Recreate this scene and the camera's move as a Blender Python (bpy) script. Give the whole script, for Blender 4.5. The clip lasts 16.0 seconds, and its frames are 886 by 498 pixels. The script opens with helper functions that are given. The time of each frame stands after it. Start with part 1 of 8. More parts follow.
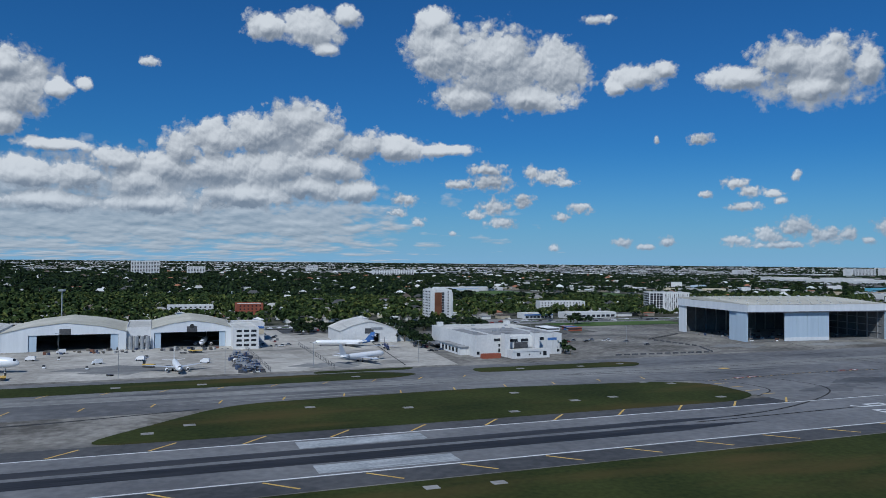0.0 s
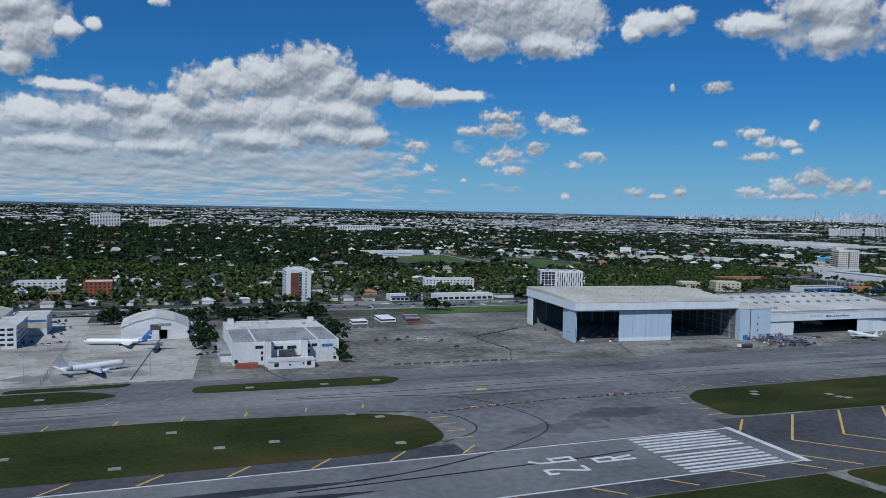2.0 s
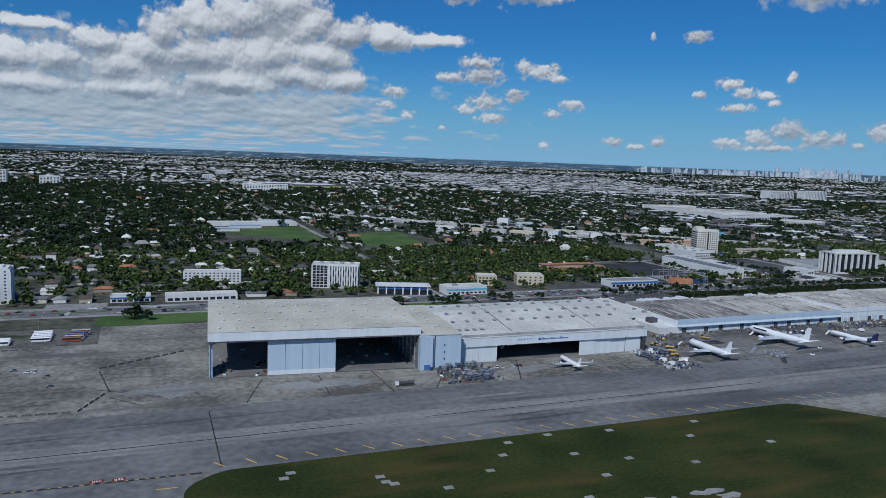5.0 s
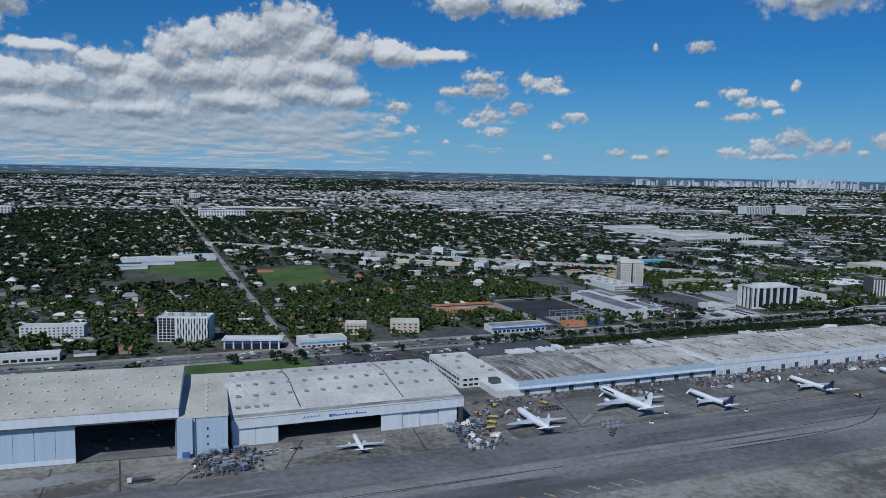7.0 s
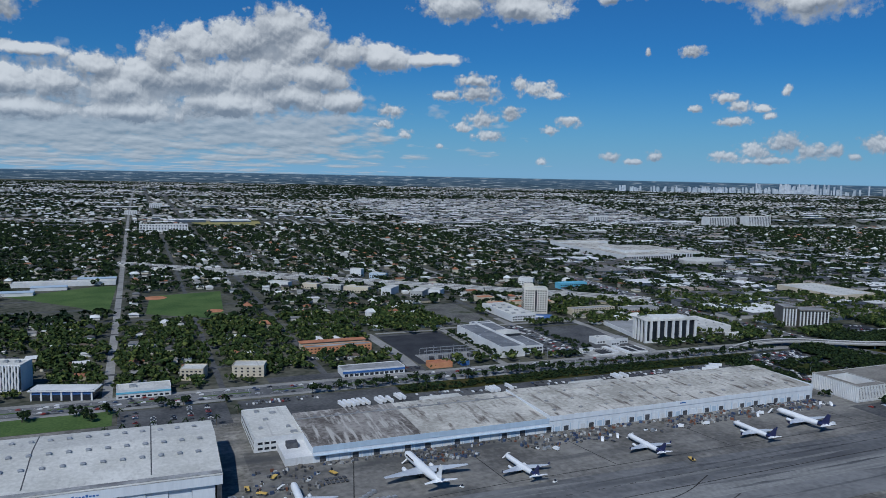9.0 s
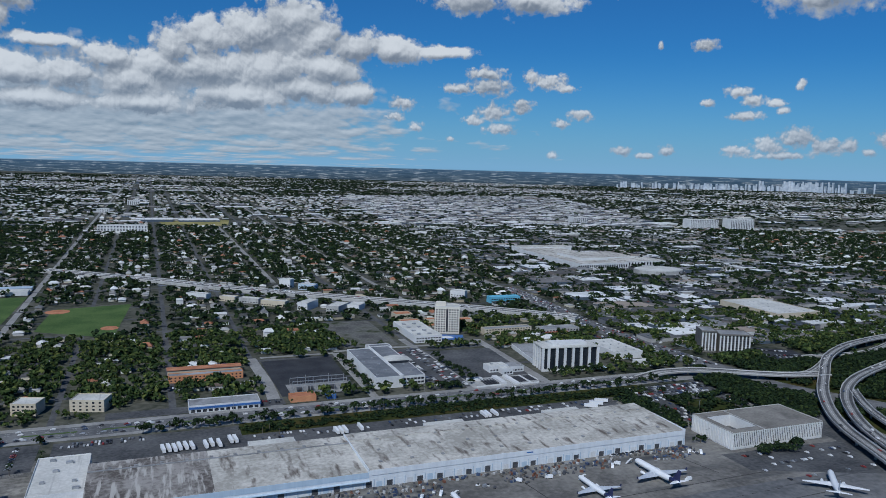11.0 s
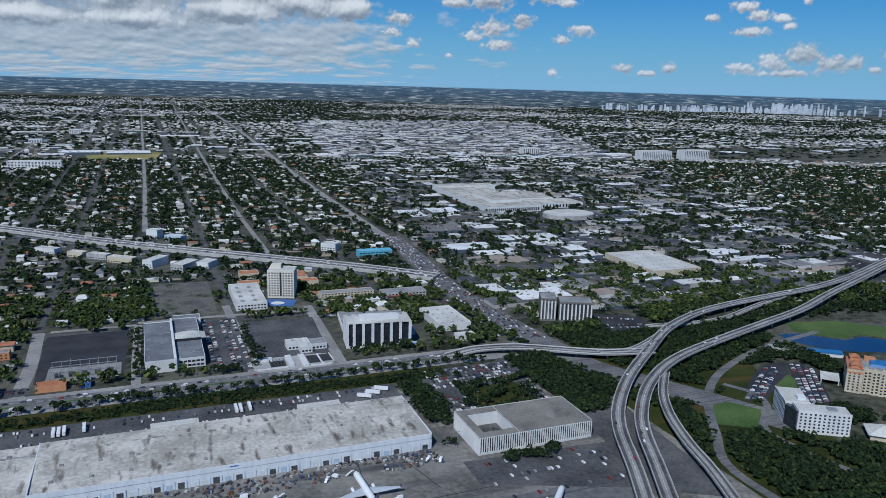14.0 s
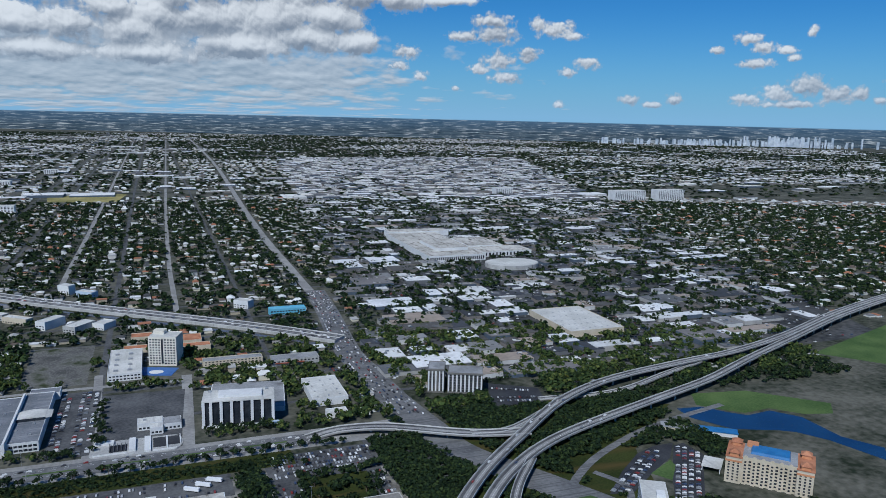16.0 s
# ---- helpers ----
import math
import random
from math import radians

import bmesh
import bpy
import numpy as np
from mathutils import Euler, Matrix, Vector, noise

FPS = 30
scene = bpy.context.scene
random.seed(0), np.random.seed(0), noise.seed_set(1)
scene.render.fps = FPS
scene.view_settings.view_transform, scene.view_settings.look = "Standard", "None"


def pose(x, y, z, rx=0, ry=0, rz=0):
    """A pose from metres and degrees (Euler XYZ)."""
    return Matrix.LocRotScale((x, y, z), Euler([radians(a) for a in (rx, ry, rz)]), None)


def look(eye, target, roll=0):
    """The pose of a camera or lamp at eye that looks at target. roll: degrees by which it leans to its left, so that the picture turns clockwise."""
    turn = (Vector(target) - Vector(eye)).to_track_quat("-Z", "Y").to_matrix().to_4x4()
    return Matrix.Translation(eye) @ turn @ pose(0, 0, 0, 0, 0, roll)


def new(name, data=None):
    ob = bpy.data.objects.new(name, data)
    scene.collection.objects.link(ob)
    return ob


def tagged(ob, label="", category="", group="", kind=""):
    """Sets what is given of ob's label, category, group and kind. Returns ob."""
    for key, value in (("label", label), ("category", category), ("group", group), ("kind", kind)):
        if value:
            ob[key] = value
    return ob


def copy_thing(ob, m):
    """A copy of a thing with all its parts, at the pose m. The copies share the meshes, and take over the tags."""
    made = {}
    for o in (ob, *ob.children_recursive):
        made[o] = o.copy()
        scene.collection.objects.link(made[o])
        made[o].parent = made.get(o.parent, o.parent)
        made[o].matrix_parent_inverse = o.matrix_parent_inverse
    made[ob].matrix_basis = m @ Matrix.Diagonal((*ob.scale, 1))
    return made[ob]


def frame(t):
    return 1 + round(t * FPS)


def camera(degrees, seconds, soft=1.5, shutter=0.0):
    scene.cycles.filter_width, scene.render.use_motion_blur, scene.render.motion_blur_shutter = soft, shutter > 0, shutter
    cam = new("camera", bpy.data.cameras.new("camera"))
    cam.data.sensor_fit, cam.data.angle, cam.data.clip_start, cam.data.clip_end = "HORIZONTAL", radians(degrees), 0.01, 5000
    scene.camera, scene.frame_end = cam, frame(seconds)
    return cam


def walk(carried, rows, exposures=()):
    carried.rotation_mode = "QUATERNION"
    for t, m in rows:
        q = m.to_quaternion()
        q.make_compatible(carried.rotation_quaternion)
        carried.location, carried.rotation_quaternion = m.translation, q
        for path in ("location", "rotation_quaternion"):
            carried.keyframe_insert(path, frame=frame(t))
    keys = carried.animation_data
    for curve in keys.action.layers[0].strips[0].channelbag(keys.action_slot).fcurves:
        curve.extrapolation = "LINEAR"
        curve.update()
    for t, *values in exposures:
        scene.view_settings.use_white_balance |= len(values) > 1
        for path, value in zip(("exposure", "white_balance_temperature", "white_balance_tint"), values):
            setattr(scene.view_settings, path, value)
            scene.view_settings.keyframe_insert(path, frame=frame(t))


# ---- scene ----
# x runs east along the runway, y north, z up; the origin is the runway's east threshold on its centreline.
cam = camera(61.09, 16.0, soft=0.6)
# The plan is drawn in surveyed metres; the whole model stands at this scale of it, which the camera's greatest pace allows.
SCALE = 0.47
# seconds, x, y, z, yaw, pitch, roll
PATH = [
    (0.0, -404.3, -242.7, 64.2, -21.19, 0.8, -0.57),
    (0.5, -364.4, -245.5, 73.1, -20.5, -0.07, -1.04),
    (1.0, -324.3, -247.8, 82.0, -20.2, 0.25, -1.18),
    (1.5, -283.9, -249.7, 90.6, -20.23, 0.02, -1.28),
    (2.0, -243.3, -251.1, 99.2, -20.38, -3.25, -1.35),
    (2.5, -202.6, -252.2, 107.6, -20.43, -6.71, -1.54),
    (3.0, -161.7, -253.0, 115.9, -20.49, -7.35, -1.7),
    (3.5, -120.8, -253.5, 124.1, -20.65, -7.38, -1.79),
    (4.0, -79.9, -253.9, 132.2, -20.83, -7.27, -2.02),
    (4.5, -38.9, -254.1, 140.3, -21.87, -7.37, -2.02),
    (4.7, -22.6, -254.2, 143.5, -22.08, -7.27, -2.21),
    (6.8, 148.6, -254.5, 176.6, -21.69, -6.38, -1.25),
    (7.0, 164.8, -254.6, 179.8, -21.71, -6.14, -1.19),
    (7.5, 205.3, -254.7, 187.6, -21.86, -5.68, -0.84),
    (8.0, 245.6, -254.9, 195.5, -22.12, -5.57, -0.73),
    (8.5, 285.8, -255.2, 203.3, -22.21, -5.64, -1.15),
    (9.0, 325.9, -255.5, 211.2, -22.2, -5.82, -1.14),
    (9.2, 341.8, -255.7, 214.3, -22.11, -5.76, -1.34),
    (11.3, 508.9, -258.2, 247.9, -21.27, -6.76, -1.45),
    (11.5, 524.7, -258.5, 251.2, -21.31, -8.06, -1.46),
    (12.0, 564.3, -259.3, 259.4, -21.4, -11.6, -1.69),
    (12.5, 603.9, -260.1, 267.6, -21.55, -12.61, -1.67),
    (13.0, 643.6, -260.9, 276.0, -21.61, -12.65, -1.66),
    (13.5, 683.3, -261.6, 284.5, -21.56, -12.63, -1.71),
    (14.0, 723.1, -262.3, 293.1, -21.54, -12.48, -1.54),
    (14.5, 763.1, -262.9, 301.8, -21.38, -12.09, -1.38),
    (15.0, 803.4, -263.3, 310.6, -21.26, -11.02, -1.31),
    (15.5, 843.9, -263.6, 319.5, -21.18, -10.54, -1.15),
    (16.0, 884.7, -263.6, 328.6, -21.02, -10.12, -1.3),
]
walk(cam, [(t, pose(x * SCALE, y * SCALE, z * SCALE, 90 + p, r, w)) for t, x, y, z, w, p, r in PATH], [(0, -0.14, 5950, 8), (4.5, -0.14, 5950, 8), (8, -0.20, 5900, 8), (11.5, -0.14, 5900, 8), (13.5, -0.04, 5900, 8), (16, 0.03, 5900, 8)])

# ---------------------------------------------------------------- sky, sun, exposure
SUN_AZ, SUN_EL = 222.0, 47.0  # degrees clockwise from north (+y), and above the horizon
world = bpy.data.worlds.new("sky")
scene.world = world
world.use_nodes = True
WN, WL = world.node_tree.nodes, world.node_tree.links
WN.clear()


def wmath(op, a, b=None, c=None, clamp=False):
    n = WN.new("ShaderNodeMath")
    n.operation, n.use_clamp = op, clamp
    for i, v in enumerate((a, b, c)):
        if v is None:
            continue
        if isinstance(v, (int, float)):
            n.inputs[i].default_value = v
        else:
            WL.new(v, n.inputs[i])
    return n.outputs[0]


def wvec(op, a, b=None, c=None):
    n = WN.new("ShaderNodeVectorMath")
    n.operation = op
    for i, v in enumerate((a, b, c)):
        if v is None:
            continue
        if isinstance(v, tuple):
            n.inputs[i].default_value = v
        else:
            WL.new(v, n.inputs[i])
    return n.outputs["Value"] if op == "LENGTH" else n.outputs[0]


def wmix(fac, a, b):
    n = WN.new("ShaderNodeMix")
    n.data_type = "RGBA"
    for i, v in ((0, fac), (6, a), (7, b)):
        if isinstance(v, (int, float, tuple)):
            n.inputs[i].default_value = v
        else:
            WL.new(v, n.inputs[i])
    return n.outputs[2]


def wnoise(vec, scale, detail, rough=0.55):
    n = WN.new("ShaderNodeTexNoise")
    n.inputs["Scale"].default_value, n.inputs["Detail"].default_value, n.inputs["Roughness"].default_value = scale, detail, rough
    WL.new(vec, n.inputs["Vector"])
    return n.outputs["Fac"]


sky = WN.new("ShaderNodeTexSky")
sky.sky_type, sky.sun_disc = "NISHITA", False
sky.sun_elevation, sky.sun_rotation = radians(SUN_EL), radians(SUN_AZ)
sky.air_density, sky.dust_density, sky.ozone_density, sky.altitude = 1.0, 0.25, 3.0, 100
coord = WN.new("ShaderNodeTexCoord").outputs["Generated"]
split = WN.new("ShaderNodeSeparateXYZ")
WL.new(coord, split.inputs[0])
dx, dy, dz = split.outputs
az = wmath("MULTIPLY", wmath("ARCTAN2", dx, dy), 57.2958)
el = wmath("MULTIPLY", wmath("ARCSINE", dz), 57.2958)
join = WN.new("ShaderNodeCombineXYZ")
WL.new(az, join.inputs[0]), WL.new(el, join.inputs[1])
sphere = join.outputs[0]
# cumulus heads: azimuth, height above the horizon, half width, half height, in degrees
BANK = [(10.1, 10.5, 3.0, 2.09), (7.0, 9.5, 3.2, 1.86), (4.2, 8.9, 2.7, 1.64), (12.0, 9.3, 2.5, 1.89), (14.6, 8.6, 2.9, 1.48), (17.6, 8.5, 2.5, 1.19), (21.0, 8.4, 2.5,
        0.55), (1.9, 8.0, 1.9, 1.62), (0.7, 6.7, 2.3, 1.61), (-2.3, 6.9, 2.2, 1.18), (-6.5, 7.6, 2.5, 0.53), (-8.2, 5.7, 3.0, 1.32), (-4.8, 5.6, 3.1, 1.36), (-1.1, 5.6,
        3.0, 1.6), (4.3, 6.6, 4.7, 1.48), (8.3, 6.9, 4.5, 1.67), (12.5, 7.1, 3.3, 1.48), (5.9, 4.8, 5.2, 1.25), (10.8, 5.6, 3.7, 1.27), (14.2, 5.2, 2.5, 1.07), (-6.8,
        3.9, 4.4, 0.92), (-0.3, 4.0, 4.5, 0.96)]
PUFFS = [(20.9, 15.9, 3.4, 2.57), (24.8, 15.2, 4.8, 3.11), (29.5, 14.7, 3.3, 2.55), (23.1, 12.3, 4.1, 1.26), (27.8, 12.3, 3.6, 1.34), (20.4, 17.7, 2.0, 1.31), (35.7,
        13.6, 2.3, 1.05), (37.6, 14.0, 1.0, 0.8), (34.1, 12.9, 1.0, 0.74), (42.6, 13.1, 2.6, 1.01), (45.8, 14.2, 3.0, 1.74), (48.6, 13.8, 2.2, 1.85), (47.6, 12.1, 2.9,
        1.05), (50.6, 13.3, 1.2, 1.82), (7.7, 17.0, 1.9, 1.21), (11.0, 17.1, 3.1, 1.42), (12.1, 15.6, 1.0, 0.58), (13.6, 17.9, 1.3, 0.9), (-9.3, 12.7, 2.0, 1.46), (-8.6,
        11.0, 2.2, 1.85), (-6.2, 11.3, 1.3, 0.76), (-4.5, 11.8, 0.7, 0.54), (-9.2, 9.1, 1.4, 1.11), (-12.1, 11.3, 2.1, 2.14)]
SMALL = [(-0.4, 13.7, 0.9, 0.43), (24.5, 6.9, 1.9, 0.64), (24.7, 6.0, 2.1, 0.86), (22.4, 5.8, 1.5, 0.47), (29.2, 6.4, 1.9, 0.85), (27.9, 6.7, 0.8, 0.76), (30.5, 5.9, 1.0,
        0.42), (25.2, 4.1, 1.6, 0.81), (23.7, 3.5, 1.1, 0.52), (27.3, 4.6, 1.1, 0.73), (25.7, 2.9, 1.8, 0.51), (18.3, 4.6, 1.3, 0.64), (19.3, 2.9, 0.8, 0.43), (21.9, 2.0,
        0.4, 0.26), (17.7, 3.6, 0.9, 0.43), (31.5, 4.0, 1.2, 0.59), (30.1, 3.3, 0.8, 0.42), (29.6, 1.0, 0.5, 0.38), (40.1, 8.9, 1.2, 0.52), (37.0, 8.9, 0.3, 0.41), (42.4,
        5.7, 1.1, 0.52), (40.5, 4.9, 0.7, 0.36), (43.5, 5.1, 1.2, 0.47), (44.9, 4.9, 0.9, 0.39), (45.4, 4.4, 0.6, 0.39), (43.1, 4.0, 1.6, 0.4), (46.4, 6.1, 0.4, 0.46),
        (46.4, 2.7, 1.5, 0.97), (44.6, 2.0, 1.6, 0.79), (42.6, 1.6, 1.3, 0.48), (48.2, 2.0, 1.4, 0.69), (49.5, 2.1, 0.8, 0.57), (50.8, 1.6, 0.5, 0.37), (45.5, 1.3, 2.5,
        0.35), (34.6, 1.4, 0.8, 0.46), (37.8, 1.5, 0.8, 0.58), (36.3, 1.1, 0.9, 0.29), (32.7, 17.6, 1.5, 0.4), (52.3, 2.6, 1.6, 0.9), (54.0, 2.2, 1.6, 0.8)]


def cloud_field(groups, where):
    """The least distance to any cloud's dome (0 at a core, 1 at a rim)."""
    least = None
    for a, e, ra, re in groups:
        d = wvec("MULTIPLY_ADD", where, (1 / ra, 1 / re, 0), (-a / ra, -(e - re * 0.15) / re, 0))
        d = wvec("LENGTH", d)
        least = d if least is None else wmath("SMOOTH_MIN", least, d, 0.2)
    return least


# billows: rounded cells at several sizes make the knots of the heads; they are looked up again a little towards the sun for the light on them
def billow(where, size, detail):
    """Round bumps between 0 (a rim) and 1 (a knot's middle)."""
    n = WN.new("ShaderNodeTexVoronoi")
    n.feature, n.normalize = "SMOOTH_F1", True
    for key, value in (("Scale", size), ("Detail", detail), ("Roughness", 0.52), ("Lacunarity", 2.1), ("Smoothness", 0.25)):
        n.inputs[key].default_value = value
    bend = WN.new("ShaderNodeTexNoise")
    bend.inputs["Scale"].default_value, bend.inputs["Detail"].default_value = size * 1.6, 2.0
    WL.new(where, bend.inputs["Vector"])
    WL.new(wvec("MULTIPLY_ADD", bend.outputs["Color"], (0.5 / size, 0.5 / size, 0.0), where), n.inputs["Vector"])
    return wmath("SUBTRACT", 1.0, wmath("MULTIPLY", n.outputs["Distance"], 1.6), clamp=True)


def swell(value, middle, amount):
    return wmath("MULTIPLY", wmath("SUBTRACT", value, middle), amount)


def small_heads(where):
    t = wmath("SUBTRACT", 0.90, cloud_field(SMALL, where))
    t = wmath("ADD", t, swell(billow(where, 1.7, 2.0), 0.5, 0.8))
    return wmath("ADD", t, swell(wnoise(where, 1.5, 5.0, 0.6), 0.5, 1.6))


# the heads of the bank and of the single large clouds, and the shaded mass behind them
SHADED = [(2.5, 6.3, 12.5, 2.1), (9.6, 9.0, 5.2, 2.3), (25.6, 14.2, 5.6, 2.8), (47.5, 12.3, 4.2, 1.7), (-8.5, 11.8, 2.8, 2.6)]
upward = wvec("ADD", sphere, (-0.20, 0.55, 0.0))
dome, dome_up = cloud_field(BANK + PUFFS, sphere), cloud_field(BANK + PUFFS, upward)
lumps, lumps_up = billow(sphere, 0.62, 3.4), billow(wvec("ADD", sphere, (-0.10, 0.24, 0.0)), 0.62, 3.4)
frays, broad = wnoise(sphere, 1.7, 6.0, 0.6), wnoise(sphere, 0.28, 2.0, 0.5)
rough = wmath("ADD", wmath("ADD", swell(lumps, 0.52, 0.9), swell(broad, 0.5, 0.7)), swell(frays, 0.5, 0.9))
big = wmath("ADD", wmath("SUBTRACT", 0.98, dome), rough)
mass = wmath("ADD", wmath("SUBTRACT", 1.0, cloud_field(SHADED, sphere)), rough)
small, small_up = small_heads(sphere), small_heads(wvec("ADD", sphere, (-0.06, 0.18, 0.0)))
cover_head = wmath("MAXIMUM", wmath("MULTIPLY", big, 3.2, clamp=True), wmath("MULTIPLY", small, 2.2, clamp=True))
cover = wmath("MAXIMUM", cover_head, wmath("MULTIPLY", mass, 2.4, clamp=True))
slope_big = wmath("ADD", wmath("MULTIPLY", wmath("SUBTRACT", dome_up, dome), 0.75), wmath("MULTIPLY", wmath("SUBTRACT", lumps, lumps_up), 1.1))
slope_small = wmath("MULTIPLY", wmath("SUBTRACT", small, small_up), 0.55)
pick = wmath("MULTIPLY", wmath("SUBTRACT", small, big), 3.0, clamp=True)
slope = wmath("ADD", wmath("MULTIPLY", slope_small, pick), wmath("MULTIPLY", slope_big, wmath("SUBTRACT", 1.0, pick)))
slope = wmath("ADD", slope, swell(broad, 0.5, 0.7))
lit = WN.new("ShaderNodeMapRange")
lit.interpolation_type = "SMOOTHSTEP"
for key, value in (("From Min", -0.42), ("From Max", 0.46)):
    lit.inputs[key].default_value = value
WL.new(slope, lit.inputs["Value"])
shaded = wmix(wmath("ADD", 0.4, swell(lumps, 0.5, 1.2), clamp=True), (0.22, 0.26, 0.32, 1), (0.50, 0.52, 0.55, 1))
cloud = wmix(lit.outputs[0], (0.20, 0.235, 0.29, 1), (0.71, 0.72, 0.73, 1))
cloud = wmix(cover_head, shaded, cloud)
# rows of flat-based cumulus low under the bank, drawn together towards the horizon
rows = WN.new("ShaderNodeCombineXYZ")
WL.new(wmath("MULTIPLY", az, 0.42), rows.inputs[0])
WL.new(wmath("MULTIPLY", wmath("LOGARITHM", wmath("MAXIMUM", wmath("ADD", el, 0.9), 0.1), 2.71828), 4.6), rows.inputs[1])
strata = wmath("ADD", wmath("MULTIPLY", billow(rows.outputs[0], 0.9, 2.5), 0.6), wmath("MULTIPLY", wnoise(rows.outputs[0], 0.8, 5.0, 0.55), 0.6))
above = wvec("ADD", rows.outputs[0], (-0.06, 0.34, 0.0))
strata_up = wmath("ADD", wmath("MULTIPLY", billow(above, 0.9, 2.5), 0.6), wmath("MULTIPLY", wnoise(above, 0.8, 5.0, 0.55), 0.6))
mask = cloud_field([(-6.0, 3.2, 22.0, 3.2), (8.0, 3.0, 10.0, 2.6)], sphere)
sheets = wmath("MULTIPLY", wmath("ADD", wmath("SUBTRACT", 0.9, mask), wmath("MULTIPLY", wmath("SUBTRACT", strata, 0.52), 3.0)), 1.8, clamp=True)
sheet_tone = wmix(wmath("MULTIPLY_ADD", wmath("SUBTRACT", strata, strata_up), 1.7, 0.42, clamp=True), (0.23, 0.285, 0.35, 1), (0.66, 0.68, 0.70, 1))
# haze low over the land pales the sky and the clouds alike
low = wmath("POWER", wmath("SUBTRACT", 1.0, wmath("DIVIDE", el, 9.0), clamp=True), 2.0)
tint = WN.new("ShaderNodeMix")
tint.data_type, tint.blend_type = "RGBA", "MULTIPLY"
tint.inputs[0].default_value = 1.0
WL.new(sky.outputs[0], tint.inputs[6])
tint.inputs[7].default_value = (0.0140, 0.0415, 0.0700, 1)
clear = wmix(wmath("MULTIPLY", low, 0.85), tint.outputs[2], (0.25, 0.455, 0.66, 1))
clear = wmix(wmath("MULTIPLY", sheets, 0.85), clear, sheet_tone)
air = wmix(cover, clear, wmix(wmath("MULTIPLY", low, 0.35), cloud, (0.30, 0.46, 0.62, 1)))
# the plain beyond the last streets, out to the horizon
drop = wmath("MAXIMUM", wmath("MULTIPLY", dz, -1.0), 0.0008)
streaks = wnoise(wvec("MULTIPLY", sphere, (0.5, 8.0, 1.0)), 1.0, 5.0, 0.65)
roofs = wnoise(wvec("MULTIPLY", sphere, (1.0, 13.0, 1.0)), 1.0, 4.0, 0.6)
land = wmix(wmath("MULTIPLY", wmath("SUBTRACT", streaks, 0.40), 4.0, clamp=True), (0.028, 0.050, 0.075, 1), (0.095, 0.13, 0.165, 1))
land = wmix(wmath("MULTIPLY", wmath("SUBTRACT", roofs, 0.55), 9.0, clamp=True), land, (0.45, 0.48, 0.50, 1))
# distance haze painted into the plain: its colour turns bluer towards the horizon
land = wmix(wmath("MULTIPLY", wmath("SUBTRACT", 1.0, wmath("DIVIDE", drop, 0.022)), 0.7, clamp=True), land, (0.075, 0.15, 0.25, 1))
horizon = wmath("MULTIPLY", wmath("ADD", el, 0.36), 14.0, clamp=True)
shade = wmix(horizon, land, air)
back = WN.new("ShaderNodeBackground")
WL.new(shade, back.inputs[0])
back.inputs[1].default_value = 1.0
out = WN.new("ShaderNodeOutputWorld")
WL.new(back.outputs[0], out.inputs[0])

sun = new("sun", bpy.data.lights.new("sun", "SUN"))
sun.data.energy, sun.data.angle, sun.data.color = 3.45, radians(0.55), (1.0, 0.985, 0.94)
sun_from = Vector((math.sin(radians(SUN_AZ)) * math.cos(radians(SUN_EL)), math.cos(radians(SUN_AZ)) * math.cos(radians(SUN_EL)), math.sin(radians(SUN_EL))))
sun.matrix_world = look(sun_from * 100, (0, 0, 0))


